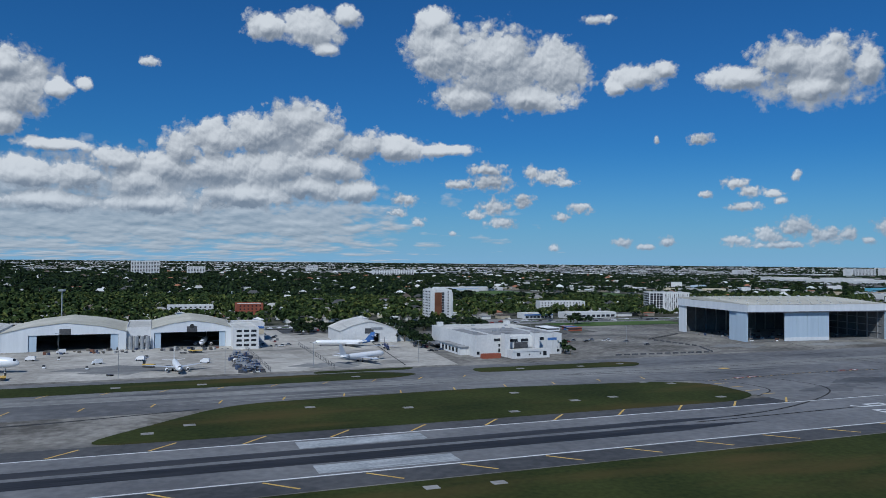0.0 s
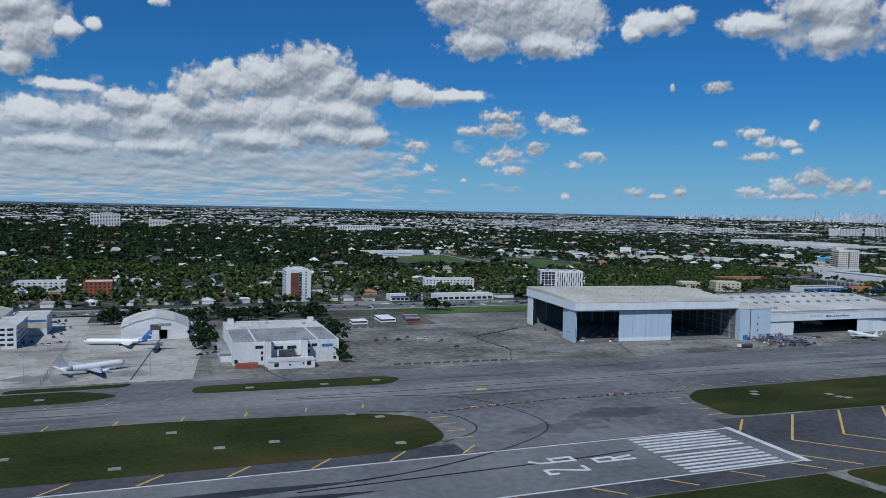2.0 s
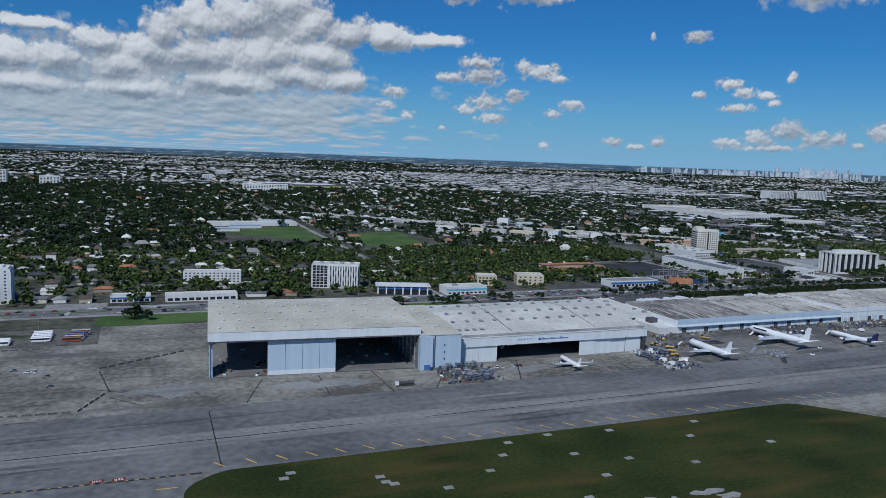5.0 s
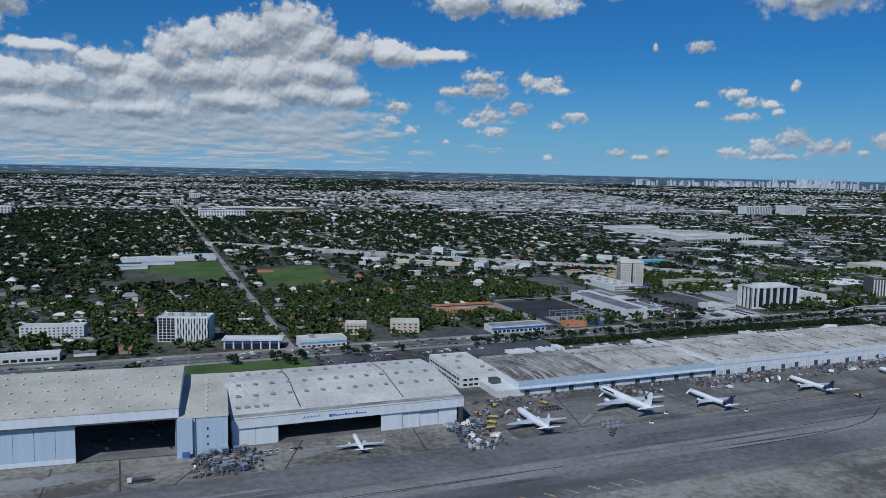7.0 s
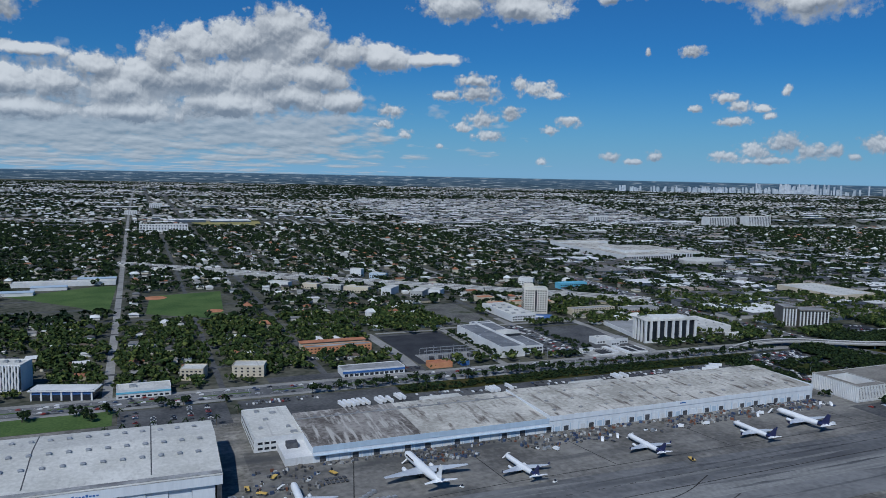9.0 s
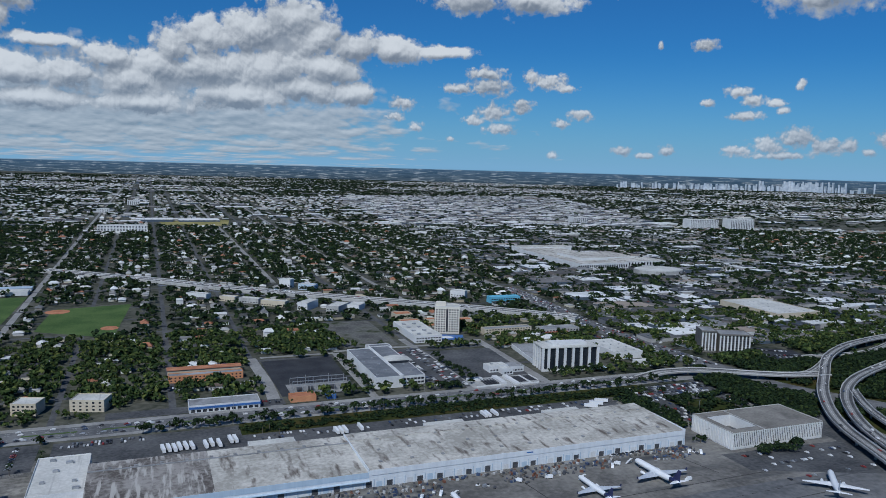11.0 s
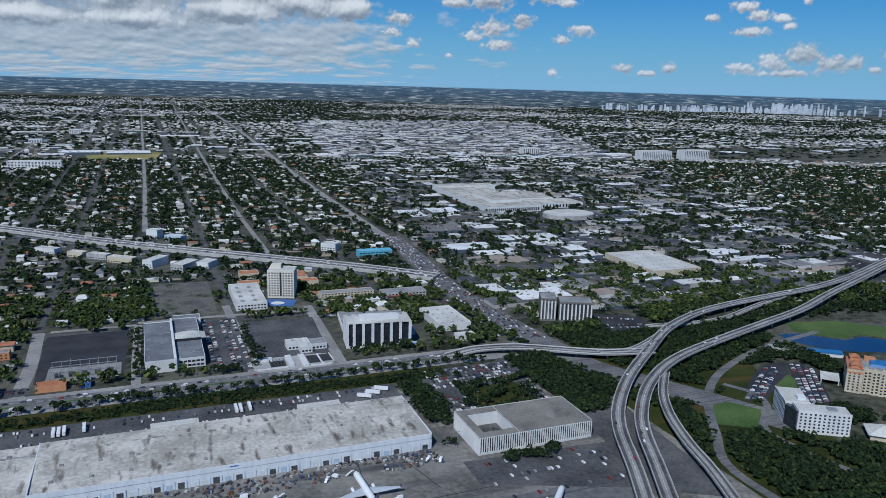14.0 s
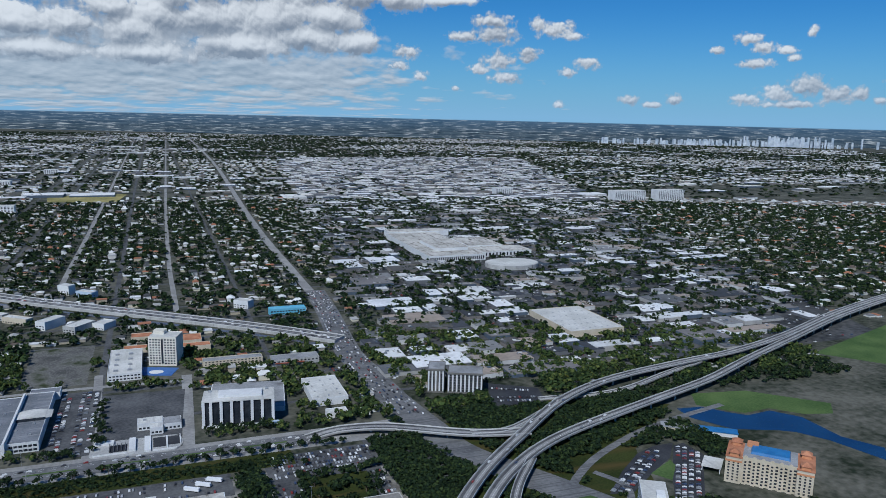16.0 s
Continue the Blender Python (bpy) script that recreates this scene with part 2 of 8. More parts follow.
# ---------------------------------------------------------------- materials
def material(name, dark, light, scale=0.1, fine=1.5, rough=0.85, metal=0.0, bump=0.0, palette=None, spread="object", stretch=(1, 1, 1), contrast=1.0, streak=None, slabs=0.0):
    """A surface that varies between two colours at a coarse and a fine scale. palette: colours of which each object, or each
    island of a mesh, takes one. streak: colour, stretch and amount of a third, directional layer of stains."""
    m = bpy.data.materials.new(name)
    m.use_nodes = True
    N, L = m.node_tree.nodes, m.node_tree.links
    b = N["Principled BSDF"]
    b.inputs["Roughness"].default_value, b.inputs["Metallic"].default_value = rough, metal
    if rough >= 0.8:
        b.inputs["Specular IOR Level"].default_value = 0.12  # dull, dusty surfaces
    geo = N.new("ShaderNodeNewGeometry")
    mapping = N.new("ShaderNodeVectorMath")
    mapping.operation = "MULTIPLY"
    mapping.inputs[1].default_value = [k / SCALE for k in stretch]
    L.new(geo.outputs["Position"], mapping.inputs[0])

    def tex(sc, detail, vec=mapping.outputs[0]):
        n = N.new("ShaderNodeTexNoise")
        n.inputs["Scale"].default_value, n.inputs["Detail"].default_value = sc, detail
        L.new(vec, n.inputs["Vector"])
        return n.outputs["Fac"]

    def mth(op, a, bb, cl=True):
        n = N.new("ShaderNodeMath")
        n.operation, n.use_clamp = op, cl
        for i, v in enumerate((a, bb)):
            if isinstance(v, (int, float)):
                n.inputs[i].default_value = v
            else:
                L.new(v, n.inputs[i])
        return n.outputs[0]

    def mix(kind, f, a, bb):
        n = N.new("ShaderNodeMix")
        n.data_type, n.blend_type = "RGBA", kind
        for i, v in ((0, f), (6, a), (7, bb)):
            if isinstance(v, (int, float, tuple)):
                n.inputs[i].default_value = v
            else:
                L.new(v, n.inputs[i])
        return n.outputs[2]

    coarse, small = tex(scale, 4.0), tex(fine, 3.0)
    both = mth("ADD", mth("MULTIPLY", coarse, 0.6, False), mth("MULTIPLY", small, 0.4, False), False)
    fac = mth("ADD", mth("MULTIPLY", mth("SUBTRACT", both, 0.5, False), 4.0 * contrast, False), 0.5)
    col = mix("MIX", fac, (*dark, 1), (*light, 1))
    if slabs:
        cell = N.new("ShaderNodeVectorMath")
        cell.operation = "SNAP"
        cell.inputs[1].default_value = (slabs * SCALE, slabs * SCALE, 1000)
        L.new(geo.outputs["Position"], cell.inputs[0])
        dice = N.new("ShaderNodeTexWhiteNoise")
        dice.noise_dimensions = "2D"
        L.new(cell.outputs[0], dice.inputs["Vector"])
        col = mix("MULTIPLY", mth("MULTIPLY", dice.outputs["Value"], 0.30), col, (0.35, 0.34, 0.33, 1))
    if palette:
        ramp = N.new("ShaderNodeValToRGB")
        ramp.color_ramp.interpolation = "CONSTANT"
        e = ramp.color_ramp.elements
        while len(e) < len(palette):
            e.new(0.5)
        for i, c in enumerate(palette):
            e[i].position, e[i].color = i / len(palette), (*c, 1)
        src = geo.outputs["Random Per Island"] if spread == "island" else N.new("ShaderNodeObjectInfo").outputs["Random"]
        L.new(src, ramp.inputs[0])
        col = mix("MULTIPLY", 1.0, col, ramp.outputs[0])
    if streak:
        c, st, lo, hi = streak
        mp = N.new("ShaderNodeVectorMath")
        mp.operation = "MULTIPLY"
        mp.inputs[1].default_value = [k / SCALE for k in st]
        L.new(geo.outputs["Position"], mp.inputs[0])
        s = mth("MULTIPLY", mth("SUBTRACT", tex(1.0, 4.0, mp.outputs[0]), lo, False), 1.0 / (hi - lo))
        col = mix("MIX", s, col, (*c, 1))
    L.new(col, b.inputs["Base Color"])
    if bump:
        bp = N.new("ShaderNodeBump")
        bp.inputs["Strength"].default_value, bp.inputs["Distance"].default_value = bump, 0.3
        L.new(small, bp.inputs["Height"])
        L.new(bp.outputs[0], b.inputs["Normal"])
    return m


M = {}
M["soil"] = material("urban_ground", (0.018, 0.025, 0.014), (0.135, 0.13, 0.105), 0.012, 0.12, 0.95)
M["apron"] = material("apron_concrete", (0.115, 0.108, 0.096), (0.31, 0.295, 0.265), 0.02, 0.25, 0.8, slabs=9.0, contrast=1.25, streak=((0.10, 0.10, 0.10), (0.006, 0.05, 1), 0.55, 0.72))
# pale concrete brightened further: sunlight on the west apron is put into its colour
M["apron_sunlit"] = material("sunlit_pale_concrete", (0.33, 0.31, 0.275), (0.55, 0.525, 0.475), 0.02, 0.25, 0.8, slabs=9.0, streak=((0.16, 0.155, 0.145), (0.02, 0.05, 1), 0.55, 0.75))
M["taxi"] = material("taxiway_asphalt", (0.092, 0.092, 0.092), (0.20, 0.198, 0.194), 0.013, 0.2, 0.75, contrast=1.1, streak=((0.07, 0.07, 0.072), (0.004, 0.03, 1), 0.52, 0.70))
M["taxi_light"] = material("worn_taxiway_concrete", (0.16, 0.16, 0.155), (0.28, 0.28, 0.27), 0.015, 0.3, 0.8, streak=((0.16, 0.16, 0.16), (0.004, 0.2, 1), 0.5, 0.7))
M["runway"] = material("runway_asphalt", (0.105, 0.106, 0.11), (0.20, 0.20, 0.20), 0.02, 0.3, 0.75)
M["rubber"] = material("tyre_rubber_on_asphalt", (0.008, 0.008, 0.009), (0.040, 0.040, 0.043), 0.02, 0.4, 0.7, stretch=(0.12, 2.2, 1), contrast=1.4)
M["shoulder"] = material("dark_shoulder_asphalt", (0.050, 0.052, 0.056), (0.105, 0.106, 0.11), 0.02, 0.3, 0.8)
M["grass"] = material("airfield_grass", (0.016, 0.025, 0.006), (0.046, 0.055, 0.014), 0.02, 0.5, 0.95, streak=((0.070, 0.054, 0.018), (0.012, 0.05, 1), 0.50, 0.72))
M["lawn"] = material("park_grass", (0.045, 0.085, 0.025), (0.10, 0.15, 0.05), 0.02, 0.4, 0.95)
M["white_mark"] = material("white_runway_paint", (0.50, 0.50, 0.50), (0.72, 0.72, 0.71), 0.1, 1.2, 0.7)
M["yellow_mark"] = material("yellow_taxi_paint", (0.48, 0.30, 0.06), (0.68, 0.46, 0.13), 0.2, 1.5, 0.7)
M["red_mark"] = material("red_sign_paint", (0.14, 0.012, 0.012), (0.24, 0.025, 0.02), 0.2, 1.5, 0.7)
M["black_mark"] = material("black_paint", (0.015, 0.015, 0.015), (0.04, 0.04, 0.04), 0.2, 1.5, 0.7)
M["joint"] = material("tar_joint", (0.03, 0.03, 0.03), (0.07, 0.065, 0.06), 0.2, 1.0, 0.8)
M["road"] = material("street_asphalt", (0.055, 0.056, 0.06), (0.12, 0.122, 0.124), 0.03, 0.3, 0.85)
M["road_pale"] = material("pale_street_concrete", (0.20, 0.195, 0.19), (0.33, 0.325, 0.31), 0.03, 0.3, 0.85)
M["lot"] = material("car_park_asphalt", (0.05, 0.052, 0.056), (0.125, 0.126, 0.128), 0.03, 0.3, 0.85)
M["yard"] = material("industrial_yard_asphalt", (0.022, 0.024, 0.026), (0.11, 0.11, 0.108), 0.01, 0.1, 0.9)
M["lot_dark"] = material("fresh_dark_asphalt", (0.030, 0.032, 0.038), (0.055, 0.057, 0.062), 0.05, 0.5, 0.85)
M["gravel"] = material("weathered_gravel_lot", (0.07, 0.07, 0.066), (0.19, 0.185, 0.17), 0.03, 0.4, 0.95, contrast=1.3, streak=((0.035, 0.045, 0.02), (0.03, 0.03, 1), 0.52, 0.66))
M["metal_blue"] = material("pale_blue_sheet_metal", (0.36, 0.45, 0.54), (0.47, 0.56, 0.645), 0.05, 0.6, 0.55, stretch=(6, 6, 0.25), contrast=0.55)
M["metal_white"] = material("white_sheet_metal", (0.56, 0.59, 0.62), (0.72, 0.74, 0.76), 0.06, 0.8, 0.5, stretch=(5, 5, 0.3), contrast=0.6)
M["roof_cream"] = material("cream_roof_membrane", (0.40, 0.385, 0.32), (0.55, 0.53, 0.46), 0.03, 0.4, 0.8)
M["roof_white"] = material("white_roof_membrane", (0.43, 0.425, 0.395), (0.62, 0.61, 0.575), 0.03, 0.4, 0.8, streak=((0.35, 0.34, 0.33), (0.3, 0.02, 1), 0.58, 0.8))
M["roof_stained"] = material("stained_white_roof", (0.33, 0.315, 0.28), (0.58, 0.555, 0.505), 0.03, 0.3, 0.85, contrast=1.3, streak=((0.13, 0.11, 0.095), (0.16, 0.03, 1), 0.55, 0.70))
M["roof_rust"] = material("black_stained_roof", (0.10, 0.088, 0.08), (0.30, 0.28, 0.26), 0.03, 0.3, 0.85, contrast=1.3, streak=((0.42, 0.40, 0.37), (0.30, 0.03, 1), 0.50, 0.62))
M["roof_grey"] = material("grey_gravel_roof", (0.20, 0.205, 0.21), (0.34, 0.345, 0.35), 0.04, 0.5, 0.9, streak=((0.14, 0.14, 0.145), (0.05, 0.05, 1), 0.54, 0.7))
M["stucco"] = material("white_stucco", (0.54, 0.545, 0.55), (0.68, 0.68, 0.67), 0.06, 0.7, 0.85, streak=((0.50, 0.49, 0.47), (0.5, 0.5, 0.05), 0.6, 0.8))
M["stucco_tan"] = material("tan_stucco", (0.45, 0.39, 0.29), (0.58, 0.51, 0.40), 0.06, 0.7, 0.85)
M["concrete"] = material("grey_concrete", (0.30, 0.30, 0.29), (0.46, 0.455, 0.44), 0.05, 0.6, 0.85, streak=((0.2, 0.2, 0.19), (0.4, 0.4, 0.04), 0.56, 0.75))
M["stucco_grey"] = material("dusty_grey_stucco", (0.36, 0.35, 0.33), (0.50, 0.49, 0.465), 0.06, 0.7, 0.85, streak=((0.28, 0.27, 0.25), (0.5, 0.5, 0.05), 0.58, 0.8))
M["roof_dark"] = material("dark_ballast_roof", (0.075, 0.072, 0.07), (0.17, 0.165, 0.16), 0.03, 0.4, 0.9, streak=((0.055, 0.052, 0.05), (0.03, 0.03, 1), 0.52, 0.7))
M["street"] = material("worn_street_asphalt", (0.10, 0.102, 0.106), (0.20, 0.20, 0.20), 0.03, 0.3, 0.85, streak=((0.08, 0.08, 0.083), (0.003, 0.35, 1), 0.5, 0.7))
M["brick"] = material("red_brown_brick", (0.22, 0.065, 0.04), (0.34, 0.11, 0.07), 0.1, 2.0, 0.85)
M["tile"] = material("terracotta_roof", (0.32, 0.13, 0.07), (0.50, 0.23, 0.13), 0.1, 1.5, 0.85)
M["orange"] = material("orange_stucco", (0.45, 0.20, 0.10), (0.58, 0.28, 0.15), 0.1, 1.5, 0.85)
M["teal"] = material("turquoise_paint", (0.10, 0.36, 0.50), (0.18, 0.46, 0.60), 0.1, 1.5, 0.7)
M["blue"] = material("blue_paint", (0.03, 0.10, 0.30), (0.06, 0.16, 0.40), 0.1, 1.5, 0.6)
M["glass"] = material("dark_window_glass", (0.012, 0.016, 0.022), (0.03, 0.036, 0.045), 0.1, 0.5, 0.12)
M["steel"] = material("dark_steelwork", (0.05, 0.052, 0.058), (0.12, 0.12, 0.125), 0.3, 2.0, 0.6, metal=0.3)
M["galv"] = material("galvanised_steel", (0.30, 0.31, 0.32), (0.45, 0.46, 0.47), 0.3, 2.0, 0.5, metal=0.5)
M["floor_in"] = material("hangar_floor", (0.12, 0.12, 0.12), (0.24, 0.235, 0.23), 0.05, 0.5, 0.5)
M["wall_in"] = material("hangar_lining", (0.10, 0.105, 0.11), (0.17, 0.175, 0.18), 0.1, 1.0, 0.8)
# foliage darkened as under cloud: the shade is put into the palette
M["leaf"] = material("painted_shaded_foliage", (0.75, 0.75, 0.75), (1.0, 1.0, 1.0), 0.02, 0.6, 0.8,
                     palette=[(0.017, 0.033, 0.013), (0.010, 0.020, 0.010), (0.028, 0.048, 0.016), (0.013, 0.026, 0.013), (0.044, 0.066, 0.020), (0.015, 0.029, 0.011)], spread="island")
# lit copy of the same foliage: sunlight is put into the lighter palette
M["leaf_near"] = material("painted_sunlit_foliage", (0.75, 0.75, 0.75), (1.0, 1.0, 1.0), 0.02, 0.6, 0.8,
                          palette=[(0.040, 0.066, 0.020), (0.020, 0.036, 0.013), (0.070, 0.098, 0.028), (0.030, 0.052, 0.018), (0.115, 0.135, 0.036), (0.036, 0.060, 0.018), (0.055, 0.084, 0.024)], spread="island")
M["roof_slate"] = material("blue_grey_roof_felt", (0.11, 0.12, 0.135), (0.21, 0.22, 0.24), 0.04, 0.5, 0.85, streak=((0.30, 0.30, 0.31), (0.05, 0.2, 1), 0.58, 0.75))
M["stucco_cream"] = material("cream_stucco", (0.56, 0.525, 0.45), (0.69, 0.65, 0.57), 0.06, 0.7, 0.85)
M["stucco_dark"] = material("dark_grey_brown_render", (0.12, 0.115, 0.105), (0.19, 0.18, 0.165), 0.06, 0.7, 0.85)
M["roof_brown"] = material("dusty_brown_grey_roof", (0.15, 0.14, 0.125), (0.27, 0.255, 0.23), 0.03, 0.4, 0.9, streak=((0.10, 0.095, 0.09), (0.03, 0.03, 1), 0.55, 0.7))
M["brown"] = material("brown_cladding", (0.13, 0.055, 0.032), (0.20, 0.085, 0.05), 0.1, 1.5, 0.8)
M["dry_grass"] = material("dry_playing_field", (0.16, 0.15, 0.05), (0.36, 0.31, 0.13), 0.01, 0.1, 0.95)
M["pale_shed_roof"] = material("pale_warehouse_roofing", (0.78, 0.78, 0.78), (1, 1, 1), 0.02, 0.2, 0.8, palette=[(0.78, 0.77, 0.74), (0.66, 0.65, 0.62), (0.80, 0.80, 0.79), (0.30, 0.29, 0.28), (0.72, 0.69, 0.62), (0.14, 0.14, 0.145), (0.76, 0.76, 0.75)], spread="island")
M["faded_mark"] = material("weathered_white_paint", (0.26, 0.28, 0.29), (0.46, 0.48, 0.49), 0.1, 0.8, 0.75, streak=((0.16, 0.165, 0.17), (0.02, 0.6, 1), 0.55, 0.75))
M["bark"] = material("tree_bark", (0.09, 0.07, 0.05), (0.17, 0.14, 0.11), 0.5, 4.0, 0.9)
WALLS = [(0.66, 0.64, 0.60), (0.76, 0.75, 0.72), (0.46, 0.40, 0.30), (0.60, 0.58, 0.54), (0.34, 0.31, 0.26), (0.70, 0.65, 0.52)]
ROOFS = [(0.66, 0.66, 0.65), (0.20, 0.20, 0.20), (0.10, 0.10, 0.10), (0.38, 0.17, 0.10), (0.78, 0.78, 0.77), (0.30, 0.29, 0.275), (0.14, 0.11, 0.09), (0.72, 0.71, 0.69), (0.07, 0.072, 0.075), (0.45, 0.44, 0.42)]
SHEDS = [(0.66, 0.66, 0.65), (0.14, 0.145, 0.15), (0.78, 0.78, 0.77), (0.07, 0.075, 0.085), (0.25, 0.25, 0.25), (0.36, 0.30, 0.25), (0.06, 0.064, 0.072), (0.11, 0.105, 0.10), (0.72, 0.73, 0.74), (0.20, 0.19, 0.185)]
M["shed_wall"] = material("warehouse_wall", (0.75, 0.75, 0.75), (1, 1, 1), 0.1, 1.0, 0.85, palette=[(0.42, 0.41, 0.39), (0.16, 0.165, 0.175), (0.60, 0.60, 0.59), (0.22, 0.20, 0.18), (0.10, 0.13, 0.17)], spread="island")
M["house_wall"] = material("house_stucco", (0.8, 0.8, 0.8), (1, 1, 1), 0.1, 1.0, 0.85, palette=WALLS, spread="island")
M["house_roof"] = material("house_roofing", (0.75, 0.75, 0.75), (1, 1, 1), 0.1, 1.0, 0.85, palette=ROOFS, spread="island")
M["far_roof"] = material("distant_roofing", (0.8, 0.8, 0.8), (1, 1, 1), 0.1, 1.0, 0.85, palette=[(0.74, 0.74, 0.74), (0.5, 0.5, 0.5), (0.80, 0.80, 0.79), (0.30, 0.27, 0.24), (0.66, 0.64, 0.60)], spread="island")
# apron concrete darkened: cloud shade is put into the colour, besides the stains
M["cargo_apron"] = material("cloud_shaded_apron", (0.100, 0.094, 0.085), (0.245, 0.233, 0.21), 0.018, 0.22, 0.78, slabs=7.5, contrast=1.25, streak=((0.06, 0.06, 0.06), (0.006, 0.05, 1), 0.53, 0.70))
# the far towers' pale blue has distance haze put into the colour
M["tower_hazed"] = material("hazy_tower_facade", (0.30, 0.36, 0.43), (0.62, 0.66, 0.70), 0.02, 0.2, 0.5)
M["house_wall_one"] = material("villa_stucco", (0.8, 0.8, 0.8), (1, 1, 1), 0.1, 1.0, 0.85, palette=WALLS)
M["house_roof_one"] = material("villa_roofing", (0.75, 0.75, 0.75), (1, 1, 1), 0.1, 1.0, 0.85, palette=ROOFS)
M["shed_roof"] = material("warehouse_roofing", (0.72, 0.72, 0.72), (1, 1, 1), 0.02, 0.2, 0.8, palette=SHEDS, spread="island", streak=((0.3, 0.3, 0.3), (0.05, 0.02, 1), 0.6, 0.8))
CARS = [(0.62, 0.62, 0.62), (0.03, 0.03, 0.035), (0.70, 0.70, 0.71), (0.25, 0.26, 0.27), (0.10, 0.10, 0.11), (0.05, 0.05, 0.055), (0.42, 0.43, 0.45), (0.04, 0.06, 0.11), (0.66, 0.66, 0.65), (0.20, 0.03, 0.025), (0.16, 0.17, 0.18), (0.02, 0.02, 0.022)]
M["car"] = material("car_paint", (0.92, 0.92, 0.92), (1, 1, 1), 0.5, 2.0, 0.3, palette=CARS)
M["cars"] = material("car_paint_mixed", (0.92, 0.92, 0.92), (1, 1, 1), 0.5, 2.0, 0.3, palette=CARS, spread="island")
M["clutter"] = material("mixed_gear_paint", (0.8, 0.8, 0.8), (1, 1, 1), 0.5, 2.0, 0.6, palette=[(0.30, 0.30, 0.30), (0.06, 0.06, 0.065), (0.04, 0.06, 0.12), (0.14, 0.125, 0.105), (0.50, 0.50, 0.49), (0.18, 0.08, 0.05), (0.10, 0.10, 0.11), (0.08, 0.085, 0.095), (0.05, 0.08, 0.15), (0.18, 0.175, 0.17)], spread="island")
M["tyre"] = material("tyre_rubber", (0.012, 0.012, 0.012), (0.03, 0.03, 0.03), 0.5, 5.0, 0.9)
M["plane_white"] = material("white_aircraft_paint", (0.72, 0.73, 0.74), (0.80, 0.80, 0.80), 0.1, 1.0, 0.3)
M["plane_grey"] = material("grey_aircraft_paint", (0.42, 0.45, 0.50), (0.52, 0.55, 0.59), 0.1, 1.0, 0.35)
M["plane_navy"] = material("navy_aircraft_paint", (0.015, 0.02, 0.07), (0.03, 0.035, 0.10), 0.1, 1.0, 0.3)
M["pool_blue"] = material("blue_glazed_roof", (0.02, 0.12, 0.30), (0.04, 0.19, 0.42), 0.1, 1.0, 0.35)
M["water"] = material("canal_water", (0.008, 0.03, 0.085), (0.014, 0.05, 0.12), 0.02, 0.3, 0.1)
M["worn"] = material("dark_worn_asphalt", (0.055, 0.056, 0.058), (0.135, 0.134, 0.132), 0.013, 0.2, 0.75, contrast=1.3, streak=((0.055, 0.056, 0.058), (0.004, 0.03, 1), 0.50, 0.68))
M["rail"] = material("bridge_parapet", (0.42, 0.42, 0.41), (0.56, 0.555, 0.54), 0.05, 0.6, 0.85)


# ---------------------------------------------------------------- mesh helpers
class Shape:
    """Gathers corners and faces for one mesh."""

    def __init__(self):
        self.v, self.f = [], []

    def face(self, pts):
        n = len(self.v)
        self.v += [tuple(p) for p in pts]
        self.f.append(tuple(range(n, n + len(pts))))
        return self

    def prism(self, outline, z0, z1, bottom=True):
        n, k = len(self.v), len(outline)
        self.v += [(x, y, z0) for x, y in outline] + [(x, y, z1) for x, y in outline]
        self.f += [(n + i, n + (i + 1) % k, n + k + (i + 1) % k, n + k + i) for i in range(k)]
        self.f.append(tuple(range(n + k, n + 2 * k)))
        if bottom:
            self.f.append(tuple(range(n + k - 1, n - 1, -1)))
        return self

    def box(self, x0, x1, y0, y1, z0, z1):
        return self.prism([(x0, y0), (x1, y0), (x1, y1), (x0, y1)], z0, z1)

    def hull(self, rings, close=True):
        """Skins a row of rings of equal length."""
        n, k = len(self.v), len(rings[0])
        for r in rings:
            self.v += [tuple(p) for p in r]
        for j in range(len(rings) - 1):
            for i in range(k):
                self.f.append((n + j * k + i, n + j * k + (i + 1) % k, n + (j + 1) * k + (i + 1) % k, n + (j + 1) * k + i))
        if close:
            self.f.append(tuple(range(n + k - 1, n - 1, -1)))
            self.f.append(tuple(range(n + (len(rings) - 1) * k, n + len(rings) * k)))
        return self

    def tube(self, a, b, r0, r1, k=8):
        a, b = Vector(a), Vector(b)
        w = (b - a).normalized()
        u = w.orthogonal().normalized()
        q = w.cross(u)
        return self.hull([[p + (u * math.cos(s) + q * math.sin(s)) * r for s in (2 * math.pi * i / k for i in range(k))] for p, r in ((a, r0), (b, r1))])

    def profile(self, outline, y0, y1):
        """A prism along y with an outline of x, z."""
        return self.hull([[(x, y0, z) for x, z in outline], [(x, y1, z) for x, z in outline]])

    def mesh(self, name, smooth=False):
        me = bpy.data.meshes.new(name)
        me.from_pydata(self.v, [], self.f)
        if smooth:
            me.shade_smooth()
        me.update()
        return me


def part(name, shape, mat, parent, label="", smooth=False, kind=""):
    me = shape if isinstance(shape, bpy.types.Mesh) else shape.mesh(name, smooth)
    if not me.materials:
        me.materials.append(M[mat])
    ob = new(name, me)
    ob.parent = parent
    return tagged(ob, label, kind=kind)


def thing(name, label, category, at=(0, 0, 0), turn=0.0, group="", kind=""):
    ob = new(name)
    ob.empty_display_size = 1.0
    ob.matrix_world = pose(*at, 0, 0, turn)
    return tagged(ob, label, category, group, kind)


def solid(name, shape, mat, label="", category="", group="", kind="", smooth=False):
    me = shape.mesh(name, smooth)
    me.materials.append(M[mat])
    return tagged(new(name, me), label, category, group, kind)


